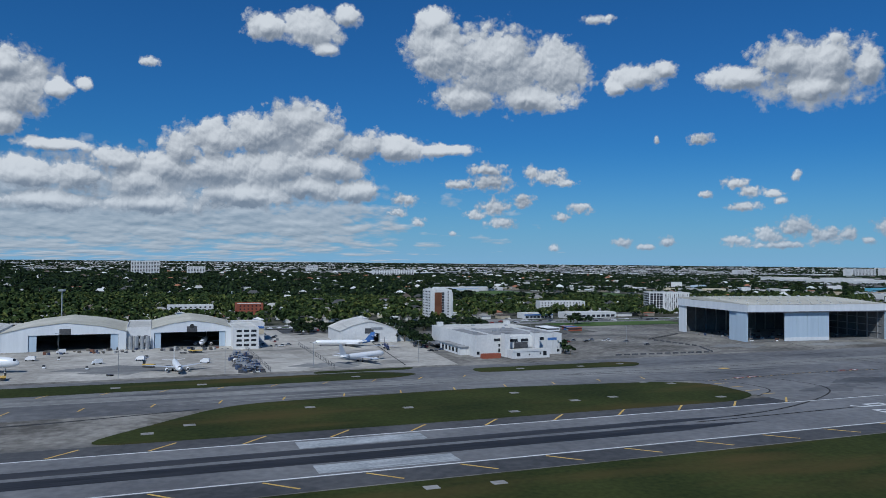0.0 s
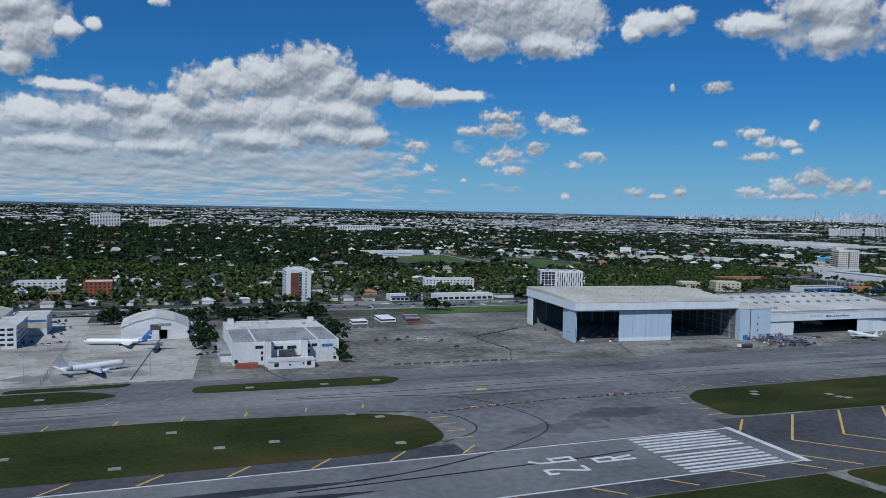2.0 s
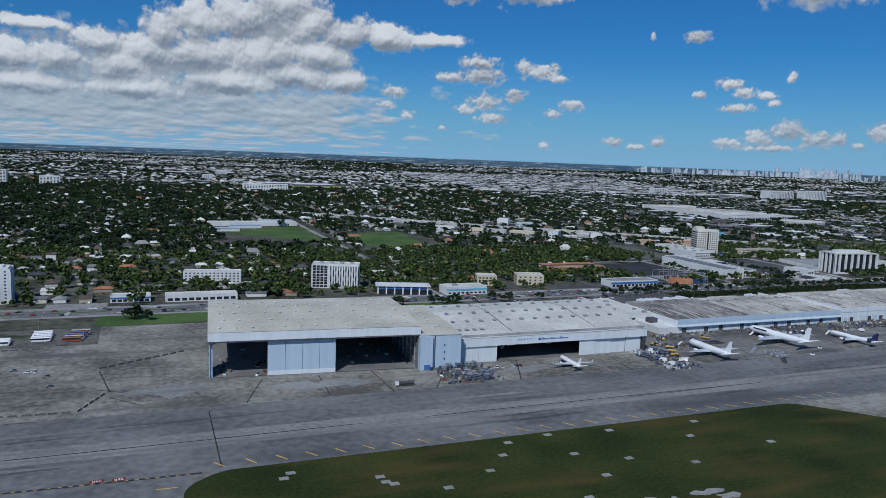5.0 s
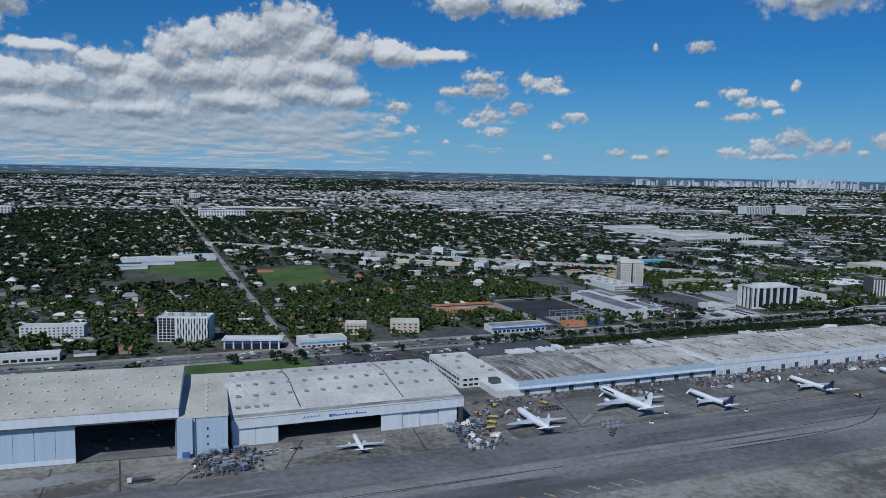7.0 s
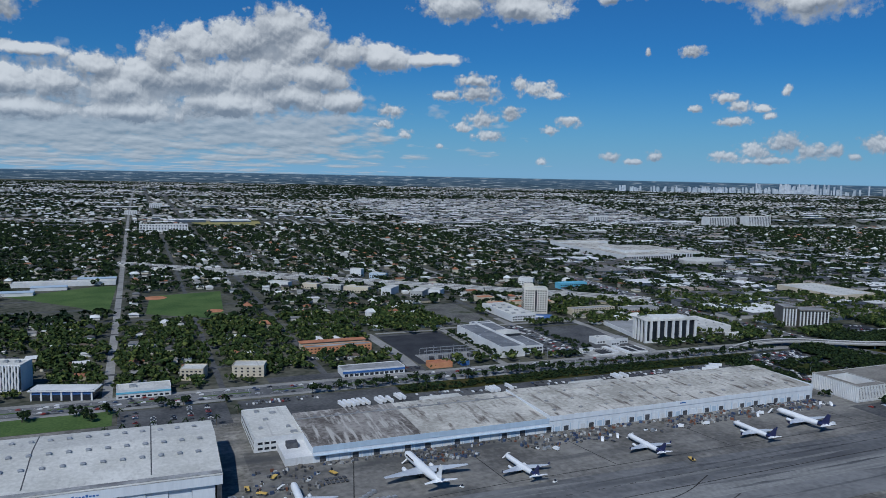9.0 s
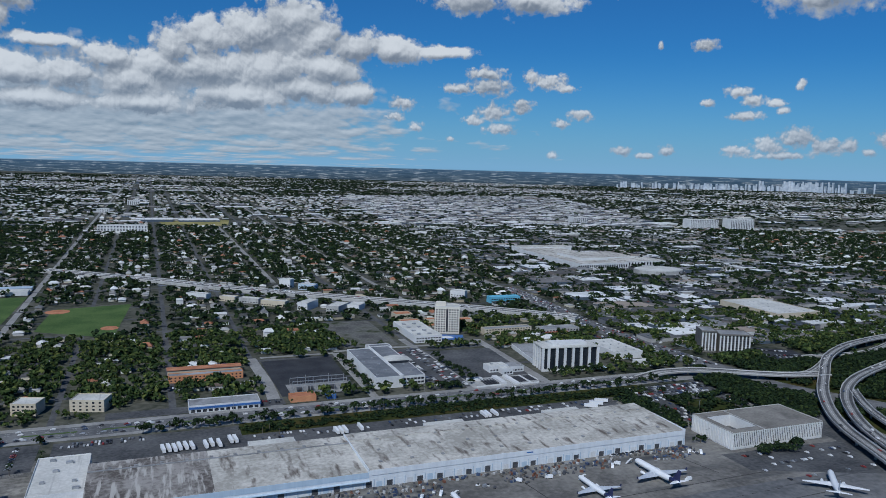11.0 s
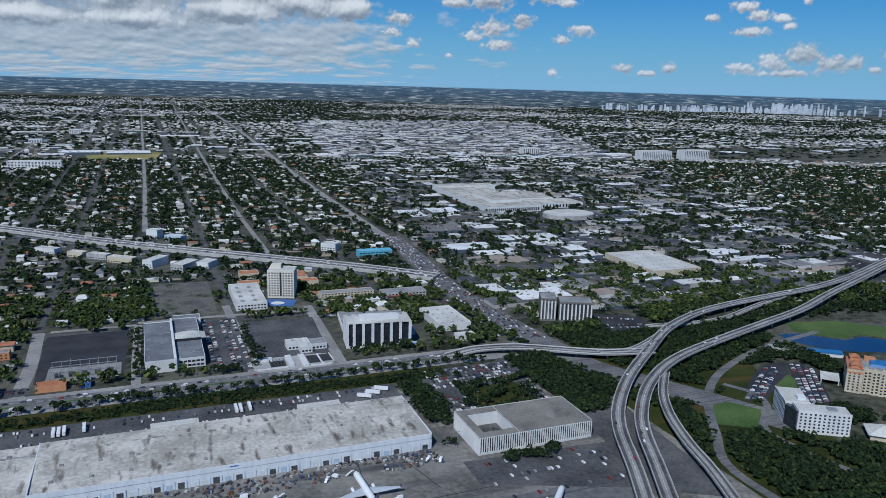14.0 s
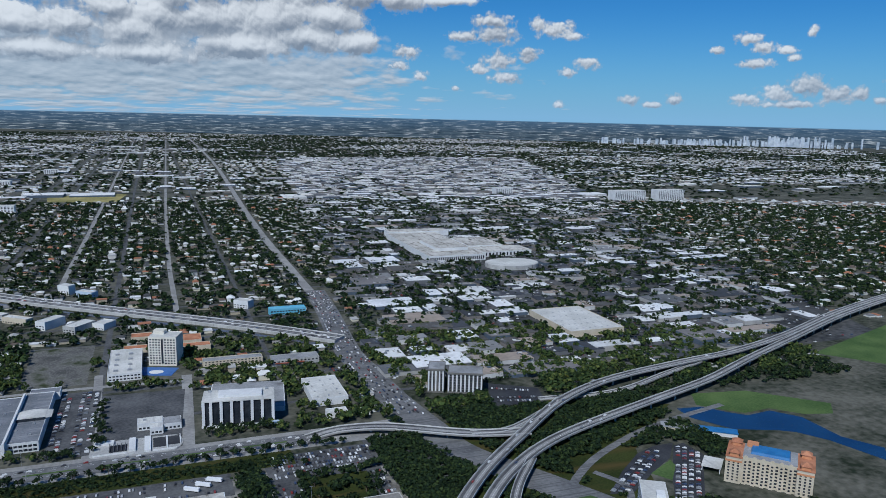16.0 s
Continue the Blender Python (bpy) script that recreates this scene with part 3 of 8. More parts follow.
def arrays(name, v, f, mat, kind="stuff", label="", category="", parent=None):
    """One mesh from arrays of corners (n, 3) and of faces with equal corner counts (m, k)."""
    me = bpy.data.meshes.new(name)
    v, f = np.asarray(v, np.float32), np.asarray(f, np.int32)
    me.vertices.add(len(v))
    me.vertices.foreach_set("co", v.ravel())
    me.loops.add(f.size)
    me.loops.foreach_set("vertex_index", f.ravel())
    me.polygons.add(len(f))
    me.polygons.foreach_set("loop_start", np.arange(0, f.size, f.shape[1], dtype=np.int32))
    me.update(calc_edges=True)
    me.shade_flat()
    me.materials.append(M[mat])
    ob = new(name, me)
    ob.parent = parent
    return tagged(ob, label, category, kind=kind)


def scatter(tv, tf, place, turn, size):
    """Copies of a template (corners, faces) at places (n, 3), turned about z, with sizes (n, 3): corners and faces."""
    tv, tf, place, size = np.asarray(tv, float), np.asarray(tf), np.asarray(place, float), np.asarray(size, float)
    c, s = np.cos(turn)[:, None], np.sin(turn)[:, None]
    p = tv[None] * size[:, None, :]
    q = np.stack([p[..., 0] * c - p[..., 1] * s, p[..., 0] * s + p[..., 1] * c, p[..., 2]], -1) + place[:, None, :]
    f = tf[None] + (np.arange(len(place)) * len(tv))[:, None, None]
    return q.reshape(-1, 3), f.reshape(-1, tf.shape[1])


def sheet(name, outline, z, mat, label="", parent=None, holes=None, category=""):
    s = Shape().face([(x, y, z) for x, y in outline])
    me = s.mesh(name)
    me.materials.append(M[mat])
    ob = new(name, me)
    ob.parent = parent
    return tagged(ob, label, category, kind="structure")


def rect(x0, x1, y0, y1):
    return [(x0, y0), (x1, y0), (x1, y1), (x0, y1)]


def smooth_outline(pts, steps=6, r=10.0):
    """Rounds the corners of an outline."""
    out = []
    for i, p in enumerate(pts):
        a, b, c = Vector(pts[i - 1]), Vector(p), Vector(pts[(i + 1) % len(pts)])
        k = min(r, (a - b).length * 0.45, (c - b).length * 0.45)
        s, e = b + (a - b).normalized() * k, b + (c - b).normalized() * k
        for j in range(steps + 1):
            t = j / steps
            out.append(tuple(s * (1 - t) ** 2 + b * 2 * t * (1 - t) + e * t * t))
    return out


def strip(shape, line, width, z):
    """A flat band along a line of x, y (or x, y, z) points."""
    pts = [Vector((p[0], p[1], p[2] if len(p) > 2 else z)) for p in line]
    n0 = len(shape.v)
    for i, p in enumerate(pts):
        d = (pts[min(i + 1, len(pts) - 1)] - pts[max(i - 1, 0)])
        side = Vector((-d.y, d.x, 0)).normalized() * width / 2
        shape.v += [tuple(p + side), tuple(p - side)]
    shape.f += [(n0 + 2 * i, n0 + 2 * i + 1, n0 + 2 * i + 3, n0 + 2 * i + 2) for i in range(len(pts) - 1)]
    return shape


def curve(pts, steps=8):
    """A smooth line through points of two or three coordinates."""
    P = [Vector((*p, 0)[:3]) if len(p) == 2 else Vector(p) for p in pts]
    P = [P[0] * 2 - P[1]] + P + [P[-1] * 2 - P[-2]]
    out = []
    for i in range(1, len(P) - 2):
        a, b, c, d = P[i - 1:i + 3]
        for j in range(steps):
            t = j / steps
            out.append(0.5 * (2 * b + (c - a) * t + (2 * a - 5 * b + 4 * c - d) * t * t + (3 * b - a - 3 * c + d) * t ** 3))
    return out + [P[-2]]


# ---------------------------------------------------------------- ground and airfield
FAR = 14000
ground = sheet("ground", rect(-FAR, FAR, -FAR, FAR), -0.12, "soil", "mottled urban ground reaching to the horizon")
airfield = sheet("airfield_pavement", rect(-900, 1135, -260, 395), -0.06, "apron", "weathered pale concrete apron with dark stains")
# darker sheet that paints the cloud's shade over the eastern apron
sheet("cargo_apron", [(396, 176), (1050, 176), (1120, 300), (396, 300)], -0.05, "cargo_apron", "stained apron with painted cloud shade before the cargo hall")
sheet("taxiway", rect(-1200, 1050, 88, 178), -0.03, "taxi", "dark patched asphalt taxiway along the apron")
sheet("taxiway_centre_band", rect(-1200, 900, 119, 139), -0.015, "taxi_light", "worn pale band down the taxiway's middle")
sheet("runway_shoulder", rect(-1600, 20, -36, 36), -0.02, "shoulder", "dark asphalt shoulder of the runway")
sheet("runway", rect(-1600, 3, -23.5, 23.5), 0.0, "runway", "grey asphalt runway with worn markings")
sheet("connector", [(-128, 24), (20, 24), (24, 90), (-132, 90)], -0.012, "taxi", "dark asphalt connector at the runway's end")
sheet("blast_pad", [(3, 36), (122, 32), (121, -38), (3, -36)], 0.0, "shoulder", "dark blast pad with yellow chevrons")
RUB = Shape()
for y0, w in ((6.5, 6.5), (-4.5, 9.0)):
    RUB.face([(-1500, y0 - w / 2, 0.012), (-215, y0 - w / 2, 0.012), (-170, y0, 0.012), (-215, y0 + w / 2, 0.012), (-1500, y0 + w / 2, 0.012)])
me = RUB.mesh("rubber_streaks")
me.materials.append(M["rubber"])
tagged(new("rubber_streaks", me), "black tyre rubber streaks on the touchdown zone", "runway stain", kind="structure")

sheet("grass_strip_middle", smooth_outline([(-432, 36), (-372, 97), (-250, 102), (-150, 91), (-128, 78), (-128, 44), (-150, 33)], r=22), 0.02, "grass", "mown brownish green grass between runway and taxiway")
sheet("grass_strip_west", smooth_outline([(-900, 136), (-280, 146), (-262, 156), (-285, 170), (-900, 167)], r=8), 0.02, "grass", "mown grass strip beside the apron")
sheet("grass_strip_front", smooth_outline([(-230, 150), (-125, 145), (-114, 158), (-125, 165), (-228, 166)], r=8), 0.02, "grass", "mown grass strip before the white building")
sheet("grass_field_east", smooth_outline([(18, 38), (19, 74), (36, 88), (385, 88), (430, 40), (430, -260), (60, -260), (2, -37), (121, -39), (122, 33)], r=9), 0.02, "grass", "wide mown grass field beside the taxiway")
sheet("grass_field_beyond", rect(-1600, 1135, -1400, -260), 0.0, "grass", "mown grass stretching south of the runway")
sheet("grass_field_south", [(-1600, -37), (-4, -37), (40, -260), (-1600, -260)], 0.02, "grass", "mown grass field south of the runway")
sheet("grass_apron_verge", smooth_outline([(-320, 172), (-262, 173), (-258, 181), (-318, 180)], r=4), 0.02, "grass", "narrow grass verge beside the apron")

# white markings of the runway
runway_marks = thing("runway_markings", "white painted threshold bars, edge lines and figures", "runway marking", kind="structure")
part("edge_line", Shape().box(-1600, 0, 22.2, 23.1, 0.015, 0.03), "white_mark", runway_marks)
part("edge_line", Shape().box(-1600, 0, -23.1, -22.2, 0.015, 0.03), "white_mark", runway_marks)
part("threshold_bar", Shape().box(0, 3.0, -24, 24, 0.015, 0.03), "white_mark", runway_marks)
stripe_mesh = Shape().box(-54, -8, -0.9, 0.9, 0.015, 0.03).mesh("threshold_stripe")
for i in range(12):
    y = (i - 5.5) * 3.5 + (1.0 if i > 5 else -1.0)
    part("threshold_stripe", stripe_mesh, "white_mark", runway_marks).location = (0, y, 0)
for y0 in (11.0, -20.1):
    part("aiming_block", Shape().box(-357, -311, y0, y0 + 9.1, 0.015, 0.03), "faded_mark", runway_marks)


def figure(text, x, y, size, turn, mat, z=0.03, parent=None, name="painted_figure"):
    """Painted letters, as a mesh cut from the built-in font."""
    c = bpy.data.curves.new(name, "FONT")
    c.body, c.size, c.align_x, c.align_y, c.extrude = text, 1.0, "CENTER", "CENTER", 0.004
    tmp = bpy.data.objects.new(name, c)
    scene.collection.objects.link(tmp)
    me = bpy.data.meshes.new_from_object(tmp.evaluated_get(bpy.context.evaluated_depsgraph_get()))
    bpy.data.objects.remove(tmp)
    me.materials.append(M[mat])
    ob = new(name, me)
    ob.parent = parent
    ob.matrix_basis = pose(x, y, z, 0, 0, turn) @ Matrix.Diagonal((size, size, size, 1))
    return ob


# read from the east, by a pilot who lands westward
# block figures with straight strokes, each made of strips of paint
STROKES = {"2": [[(-107.2, -8.4), (-107.2, -2.2)], [(-107.0, -7.5), (-103.2, -7.5)], [(-107.0, -3.1), (-103.6, -3.1), (-91.4, -7.4)], [(-90.6, -8.0), (-90.6, -1.9)]],
           "6": [[(-109.2, 7.6), (-105.4, 4.2), (-89.6, 4.2)], [(-99.6, 5.1), (-99.6, 9.1)], [(-98.7, 8.2), (-89.6, 8.2)], [(-90.5, 5.1), (-90.5, 7.3)]],
           "R": [[(-83.2, -0.7), (-65.0, -0.7)], [(-82.3, 0.2), (-82.3, 4.3)], [(-81.4, 3.4), (-73.6, 3.4)], [(-74.4, 0.2), (-74.4, 2.5)], [(-73.4, 1.6), (-65.0, 3.4)]]}
for sign, lines in STROKES.items():
    glyph = Shape()
    for i, line in enumerate(lines):
        strip(glyph, line, 1.8, 0.018 + 0.003 * i)
    part("painted_figure", glyph, "white_mark", runway_marks)

# yellow chevrons of the blast pad
pad_marks = thing("blast_pad_chevrons", "yellow painted chevrons on dark asphalt", "runway marking", kind="structure")
part("chevron_bar", strip(Shape(), [(2.5, 16.2), (18.8, 32.6)], 1.1, 0.02), "yellow_mark", pad_marks)
part("chevron_bar", strip(Shape(), [(2.5, -16.2), (20, -33.5)], 1.1, 0.02), "yellow_mark", pad_marks)
for x, arm in ((17.4, 33), (47.8, 33), (78.0, 32), (107.6, 13.5)):
    for s in (1, -1):
        part("chevron_bar", strip(Shape(), [(x - 0.4, 0), (x + arm, s * arm)], 1.1, 0.02 + 0.002 * s), "yellow_mark", pad_marks)

# yellow diagonal ticks on the shoulders
ticks = thing("shoulder_ticks", "yellow diagonal ticks on the pavement shoulders", "runway marking", kind="structure")
for i in range(40):
    x = -30.5 * i
    if x < -120:
        part("shoulder_tick", strip(Shape(), [(x - 8, 24), (x + 1, 33)], 0.9, 0.01), "yellow_mark", ticks)
    part("shoulder_tick", strip(Shape(), [(x - 8, -24), (x + 1, -33)], 0.9, 0.01), "yellow_mark", ticks)
for i in range(28):
    x = 34 + 14.6 * i
    part("taxiway_tick", strip(Shape(), [(x, 98.5), (x + 4.5, 92)], 0.8, 0.01), "yellow_mark", ticks)
for i in range(12):
    x = -150 - 28 * i
    part("taxiway_tick", strip(Shape(), [(x, 108), (x - 2, 101)], 0.8, 0.01), "yellow_mark", ticks)
for i in range(22):
    x = -240 - 26 * i
    part("taxiway_tick", strip(Shape(), [(x, 144), (x - 4, 138)], 0.7, 0.01), "yellow_mark", ticks)
for y in (44, 54, 65, 76):
    part("taxiway_tick", Shape().box(8, 17, y - 0.4, y + 0.4, 0.005, 0.02), "yellow_mark", ticks)
    part("taxiway_tick", Shape().box(-126, -117, y - 0.4, y + 0.4, 0.005, 0.02), "yellow_mark", ticks)

# holding positions: black bordered dashes with red name boards painted on the ground
holds = thing("holding_position_line", "black edged yellow holding line with red painted boards", "runway marking", kind="structure")
part("hold_line", strip(Shape(), [(-126, 84), (-50, 91), (28, 88)], 1.6, -0.004), "black_mark", holds)
for i in range(34):
    x = -124 + i * 4.4
    y = 84.2 + (x + 126) * 0.09 if x < -50 else 91 - (x + 50) * 0.038
    part("hold_dash", strip(Shape(), [(x, y), (x + 2.0, y + 0.1)], 0.5, 0.004), "yellow_mark", holds)
for x, y in ((-98, 88.5), (-88, 89.5), (-16, 92.0), (-7, 91.5)):
    b = part("hold_board", Shape().box(x - 2.9, x + 2.9, y - 1.1, y + 1.7, 0.002, 0.012), "red_mark", holds)
    figure("26R", x, y + 0.3, 2.7, 180, "white_mark", 0.016, holds, "board_letters")
part("hold_line", strip(Shape(), [(-520, 72), (-440, 80), (-385, 90)], 1.4, -0.004), "black_mark", holds)
part("position_sign", Shape().box(-83.5, -77.5, 118.5, 122.5, 0.0, 0.012), "yellow_mark", holds)
for p in ([(-132, 40), (-114, 50), (-110, 64), (-118, 82), (-150, 94)], [(-320, 8), (-200, 6), (-140, 14), (-85, 40), (-78, 70), (-105, 112), (-190, 128)],
          [(-60, 8), (-100, 5), (-200, 2)], [(30, 128), (-60, 128), (-180, 129)], [(400, 128), (200, 129), (30, 128)], [(700, 150), (660, 130), (600, 120), (520, 118)],
          [(700, 118), (640, 90), (620, 60), (640, 30)], [(-195, 330), (-198, 260), (-190, 230), (-185, 190), (-170, 150)]):
    part("guide_line", strip(Shape(), curve(p), 0.9, 0.008), "joint", holds)
# dark joints between the apron's slabs
joints = thing("apron_joints", "dark tar joints between apron slabs", "pavement joint", kind="structure")
for p in ([(37, 92), (38, 170)], [(-110, 181), (38, 174), (180, 172), (430, 178), (560, 186), (1000, 196)], [(60, 180), (75, 222)], [(110, 180), (112, 222)], [(150, 176), (148, 240)],
          [(178, 176), (200, 215)], [(-20, 226), (20, 200)], [(-14, 210), (4, 190)], [(450, 186), (470, 260)], [(560, 188), (556, 262)], [(650, 190), (640, 255)], [(760, 192), (750, 262)],
          [(860, 200), (866, 262)], [(915, 205), (900, 262)], [(600, 138), (1000, 150)], [(240, 178), (260, 224)], [(330, 178), (336, 224)], [(-260, 190), (-245, 320)], [(-345, 186), (-347, 262)]):
    part("joint", strip(Shape(), p, 0.8, -0.045 if p[0][1] > 178 else 0.0), "joint", joints)
for i in range(40):
    part("taxiway_dash", strip(Shape(), [(430 + i * 13, 150 + i * 0.4), (435 + i * 13, 150.1 + i * 0.4)], 0.6, -0.002), "joint", joints)

# long dark and pale streaks of wear along the pavements, with shapes of their own
wear = random.Random(5)
for i in range(46):
    x0, y0 = (wear.uniform(420, 1000), wear.uniform(96, 172)) if i < 26 else (wear.uniform(-420, 380), wear.uniform(100, 172))
    a, b = wear.uniform(20, 90), wear.uniform(0.5, 2.2)
    m = wear.choice(("worn", "worn", "taxi_light")) if i < 26 else wear.choice(("worn", "taxi_light"))
    line = [(x0 - a, y0 + wear.uniform(-2, 2)), (x0, y0 + wear.uniform(-2, 2)), (x0 + a, y0 + wear.uniform(-2, 2))]
    pts = curve(line, 6)
    n = len(pts) - 1
    left = [(p.x, p.y + b * math.sin(math.pi * k / n) * wear.uniform(.5, 1.3)) for k, p in enumerate(pts)]
    right = [(p.x, p.y - b * math.sin(math.pi * k / n) * wear.uniform(.5, 1.3) - 0.05) for k, p in enumerate(pts)]
    sheet("pavement_wear", left + right[::-1], -0.0105 + 0.0004 * i, m, "long worn streak on the pavement")
for i, (x0, y0, a, b, m) in enumerate([(-40, 60, 30, 12, "worn"), (-72, 46, 24, 9, "worn"),
                                       (250, 200, 30, 8, "taxi_light"), (110, 202, 40, 10, "taxi_light"), (20, 215, 30, 14, "taxi_light"),
                                       (-300, 205, 24, 14, "taxi_light"), (-420, 220, 40, 16, "taxi_light")]):
    outline = [(x0 + a * wear.uniform(.45, 1.25) * math.cos(k * 0.273), y0 + b * wear.uniform(.3, 1.3) * math.sin(k * 0.273)) for k in range(23)]
    sheet("pavement_wear", outline, -0.011 + 0.0006 * i - (0.03 if y0 > 180 else 0), m, "worn and patched area of pavement")


# ---------------------------------------------------------------- buildings
TAKEN = []  # plan rectangles that hold something: x0, x1, y0, y1


def taken(x0, x1, y0, y1, gap=0.0):
    TAKEN.append((x0 - gap, x1 + gap, y0 - gap, y1 + gap))


def spin(t, here, there, turn):
    """Moves a thing so that its plan point here comes to there, and turns it about that point."""
    t.matrix_world = pose(there[0], there[1], 0, 0, 0, turn) @ pose(-here[0], -here[1], 0) @ t.matrix_world
    return t


WINDOW = {}


def window_mesh(w, h, axis):
    key = (round(w, 2), round(h, 2), axis)
    if key not in WINDOW:
        s = Shape()
        if axis == "y":
            s.box(-w / 2, w / 2, -0.06, 0.06, 0, h)
        else:
            s.box(-0.06, 0.06, -w / 2, w / 2, 0, h)
        me = s.mesh("window")
        me.materials.append(M["glass"])
        WINDOW[key] = me
    return WINDOW[key]


def windows(parent, side, a0, a1, at, z0, floors, storey, n, w, h, sill=0.9, name="window", skip=()):
    """Rows of windows in a wall: side 's' or 'n' runs along x at y = at, 'w' or 'e' along y at x = at."""
    for j in range(floors):
        for i in range(n):
            if (i, j) in skip:
                continue
            a = a0 + (i + 0.5) * (a1 - a0) / n
            z = z0 + j * storey + sill
            ob = part(name, window_mesh(w, h, "y" if side in "sn" else "x"), "glass", parent)
            ob.location = (a, at, z) if side in "sn" else (at, a, z)


def roof_unit(x, y, z, w, d, h, parent, mat="galv", name="roof_unit"):
    s = Shape().box(x - w / 2, x + w / 2, y - d / 2, y + d / 2, z, z + h)
    s.box(x - w * 0.35, x + w * 0.35, y - d * 0.35, y + d * 0.35, z + h, z + h * 1.15)
    return part(name, s, mat, parent)


def block(name, label, category, x0, x1, y0, y1, h, wall="stucco", roof="roof_grey", parapet=0.9, group=""):
    """A flat-roofed block with a parapet. Everything is laid out in world metres."""
    t = thing(name, label, category, group=group)
    w = 0.4
    part("wall", Shape().box(x0, x1, y0, y1, -0.1, h), wall, t)
    part("roof", Shape().box(x0 + w, x1 - w, y0 + w, y1 - w, h, h + 0.15), roof, t)
    for a in ((x0, x1, y0, y0 + w), (x0, x1, y1 - w, y1), (x0, x0 + w, y0 + w, y1 - w), (x1 - w, x1, y0 + w, y1 - w)):
        part("parapet", Shape().box(*a, h, h + parapet), wall, t)
    taken(x0, x1, y0, y1, 3)
    return t


# --- the great hangar with a deep fascia
def hangar_a():
    t = thing("hangar", "huge pale blue hangar with open bays and cream roof", "hangar")
    x0, x1, y0, y1, head, top = 42.5, 181.0, 229.0, 325.0, 24.0, 30.3
    taken(x0, 212, y0 - 30, y1, 4)
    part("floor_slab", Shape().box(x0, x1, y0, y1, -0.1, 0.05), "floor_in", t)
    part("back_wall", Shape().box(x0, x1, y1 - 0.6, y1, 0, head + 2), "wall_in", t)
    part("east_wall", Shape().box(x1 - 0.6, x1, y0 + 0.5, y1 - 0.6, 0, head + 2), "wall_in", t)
    part("west_wall", Shape().box(x0, x0 + 0.6, y1 - 12, y1 - 0.6, 0, head), "metal_white", t)
    # fascia and roof: a shallow pitch that rises to a ridge behind the middle
    part("fascia", Shape().box(x0 - 1, x1 + 1, y0 - 1, y0, head, top), "metal_white", t, "white sheet-metal fascia")
    part("fascia", Shape().box(x0 - 1, x0, y0, y1, head, top), "metal_white", t)
    part("fascia", Shape().box(x1, x1 + 1, y0, y1, head, top), "metal_white", t)
    part("fascia_edge", Shape().box(x0 - 1.2, x1 + 1.2, y0 - 1.25, y0 - 1.0, head - 0.5, head + 0.4), "steel", t)
    yr = y0 + 58
    s = Shape().hull([[(x, y0 - 1, top - 0.4), (x, y0 - 1, top), (x, yr, top + 3.0), (x, y1, top + 1.6), (x, y1, top + 0.6)] for x in (x0 - 1, x1 + 1)])
    part("roof", s, "roof_cream", t, "cream roof membrane dotted with vents")
    vent = Shape().hull([[(0.7 * math.cos(a), 1.1 * math.sin(a), z) for a in [k * math.pi / 4 for k in range(8)]] for z in (0, 0.6)])
    vent.hull([[(1.0 * math.cos(a), 1.4 * math.sin(a), z) for a in [k * math.pi / 4 for k in range(8)]] for z in (0.6, 0.9)])
    vent = vent.mesh("roof_vent")
    for i in range(13):
        for j in range(5):
            x, y = x0 + 6 + i * 10.4 + (j % 2) * 3, y0 + 8 + j * 18
            z = top + 3.0 * (y - y0) / 58 if y < yr else top + 3.0 - (y - yr) * 1.4 / (y1 - yr)
            part("roof_vent", vent, "stucco", t).location = (x, y, z - 0.1)
    # door leaves: closed ones stand in their tracks, the bays beside them are open
    leaf = 11.4
    for xa, xb, yy in ((79, 90.3, 230), (90.5, 101.5, 230), (101.7, 112.8, 230), (113, 123.6, 230), (42.8, 44.5, 231)):
        part("door_leaf", Shape().box(xa, xb, yy, yy + 0.5, 0.1, head), "metal_blue", t)
    part("door_leaf", Shape().box(x0 - 0.2, x0 + 0.4, y0 + 0.8, y0 + 14, 0.1, head), "metal_blue", t)
    part("door_leaf", Shape().box(x0 + 0.8, x0 + 1.3, y0 + 10, y0 + 24, 0.1, head), "metal_blue", t)
    part("door_track", Shape().box(x0, x1, y0 + 0.8, y0 + 1.8, 0.05, 0.12), "steel", t)
    part("kickboard", Shape().box(79, 123.6, 229.85, 230.0, 0.2, 3.0), "metal_white", t)
    # trusses, columns and a gantry within
    for i in range(9):
        x = x0 + 8 + i * 15.5
        s = Shape().box(x - 0.3, x + 0.3, y0 + 3, y1 - 1, head - 0.6, head)
        for k in range(8):
            s.tube((x, y0 + 4 + k * 11, head - 0.3), (x, y0 + 9.5 + k * 11, head + 4), 0.2, 0.2, 4)
        part("roof_truss", s, "steel", t)
    for i in range(12):
        part("wall_column", Shape().box(x0 + 6 + i * 11, x0 + 6.8 + i * 11, y1 - 1.8, y1 - 0.6, 0, head), "galv", t)
        if i < 8:
            part("wall_column", Shape().box(x1 - 1.6, x1 - 0.6, y0 + 6 + i * 11, y0 + 6.8 + i * 11, 0, head), "galv", t)
    for j in range(3):
        part("wall_girt", Shape().box(x1 - 1.2, x1 - 0.6, y0 + 3, y1 - 2, 5 + j * 6, 5.5 + j * 6), "galv", t)
    # annex tower beside the doors
    part("annex_wall", Shape().box(182.2, 211, 226.0, 325, -0.1, 24.0), "metal_blue", t, "pale blue annex with small windows")
    part("annex_wall", Shape().box(181.0, 190, 224.0, 232, -0.1, 23.6), "metal_blue", t)
    part("annex_roof", Shape().box(181.8, 211.4, 225.6, 325.4, 24.0, 24.5), "roof_cream", t)
    for y in range(8):
        part("roof_vent", vent, "stucco", t).location = (198, 238 + y * 10, 24.4)
    part("annex_door", Shape().box(184, 188.5, 223.9, 224.05, 0, 3.6), "blue", t)
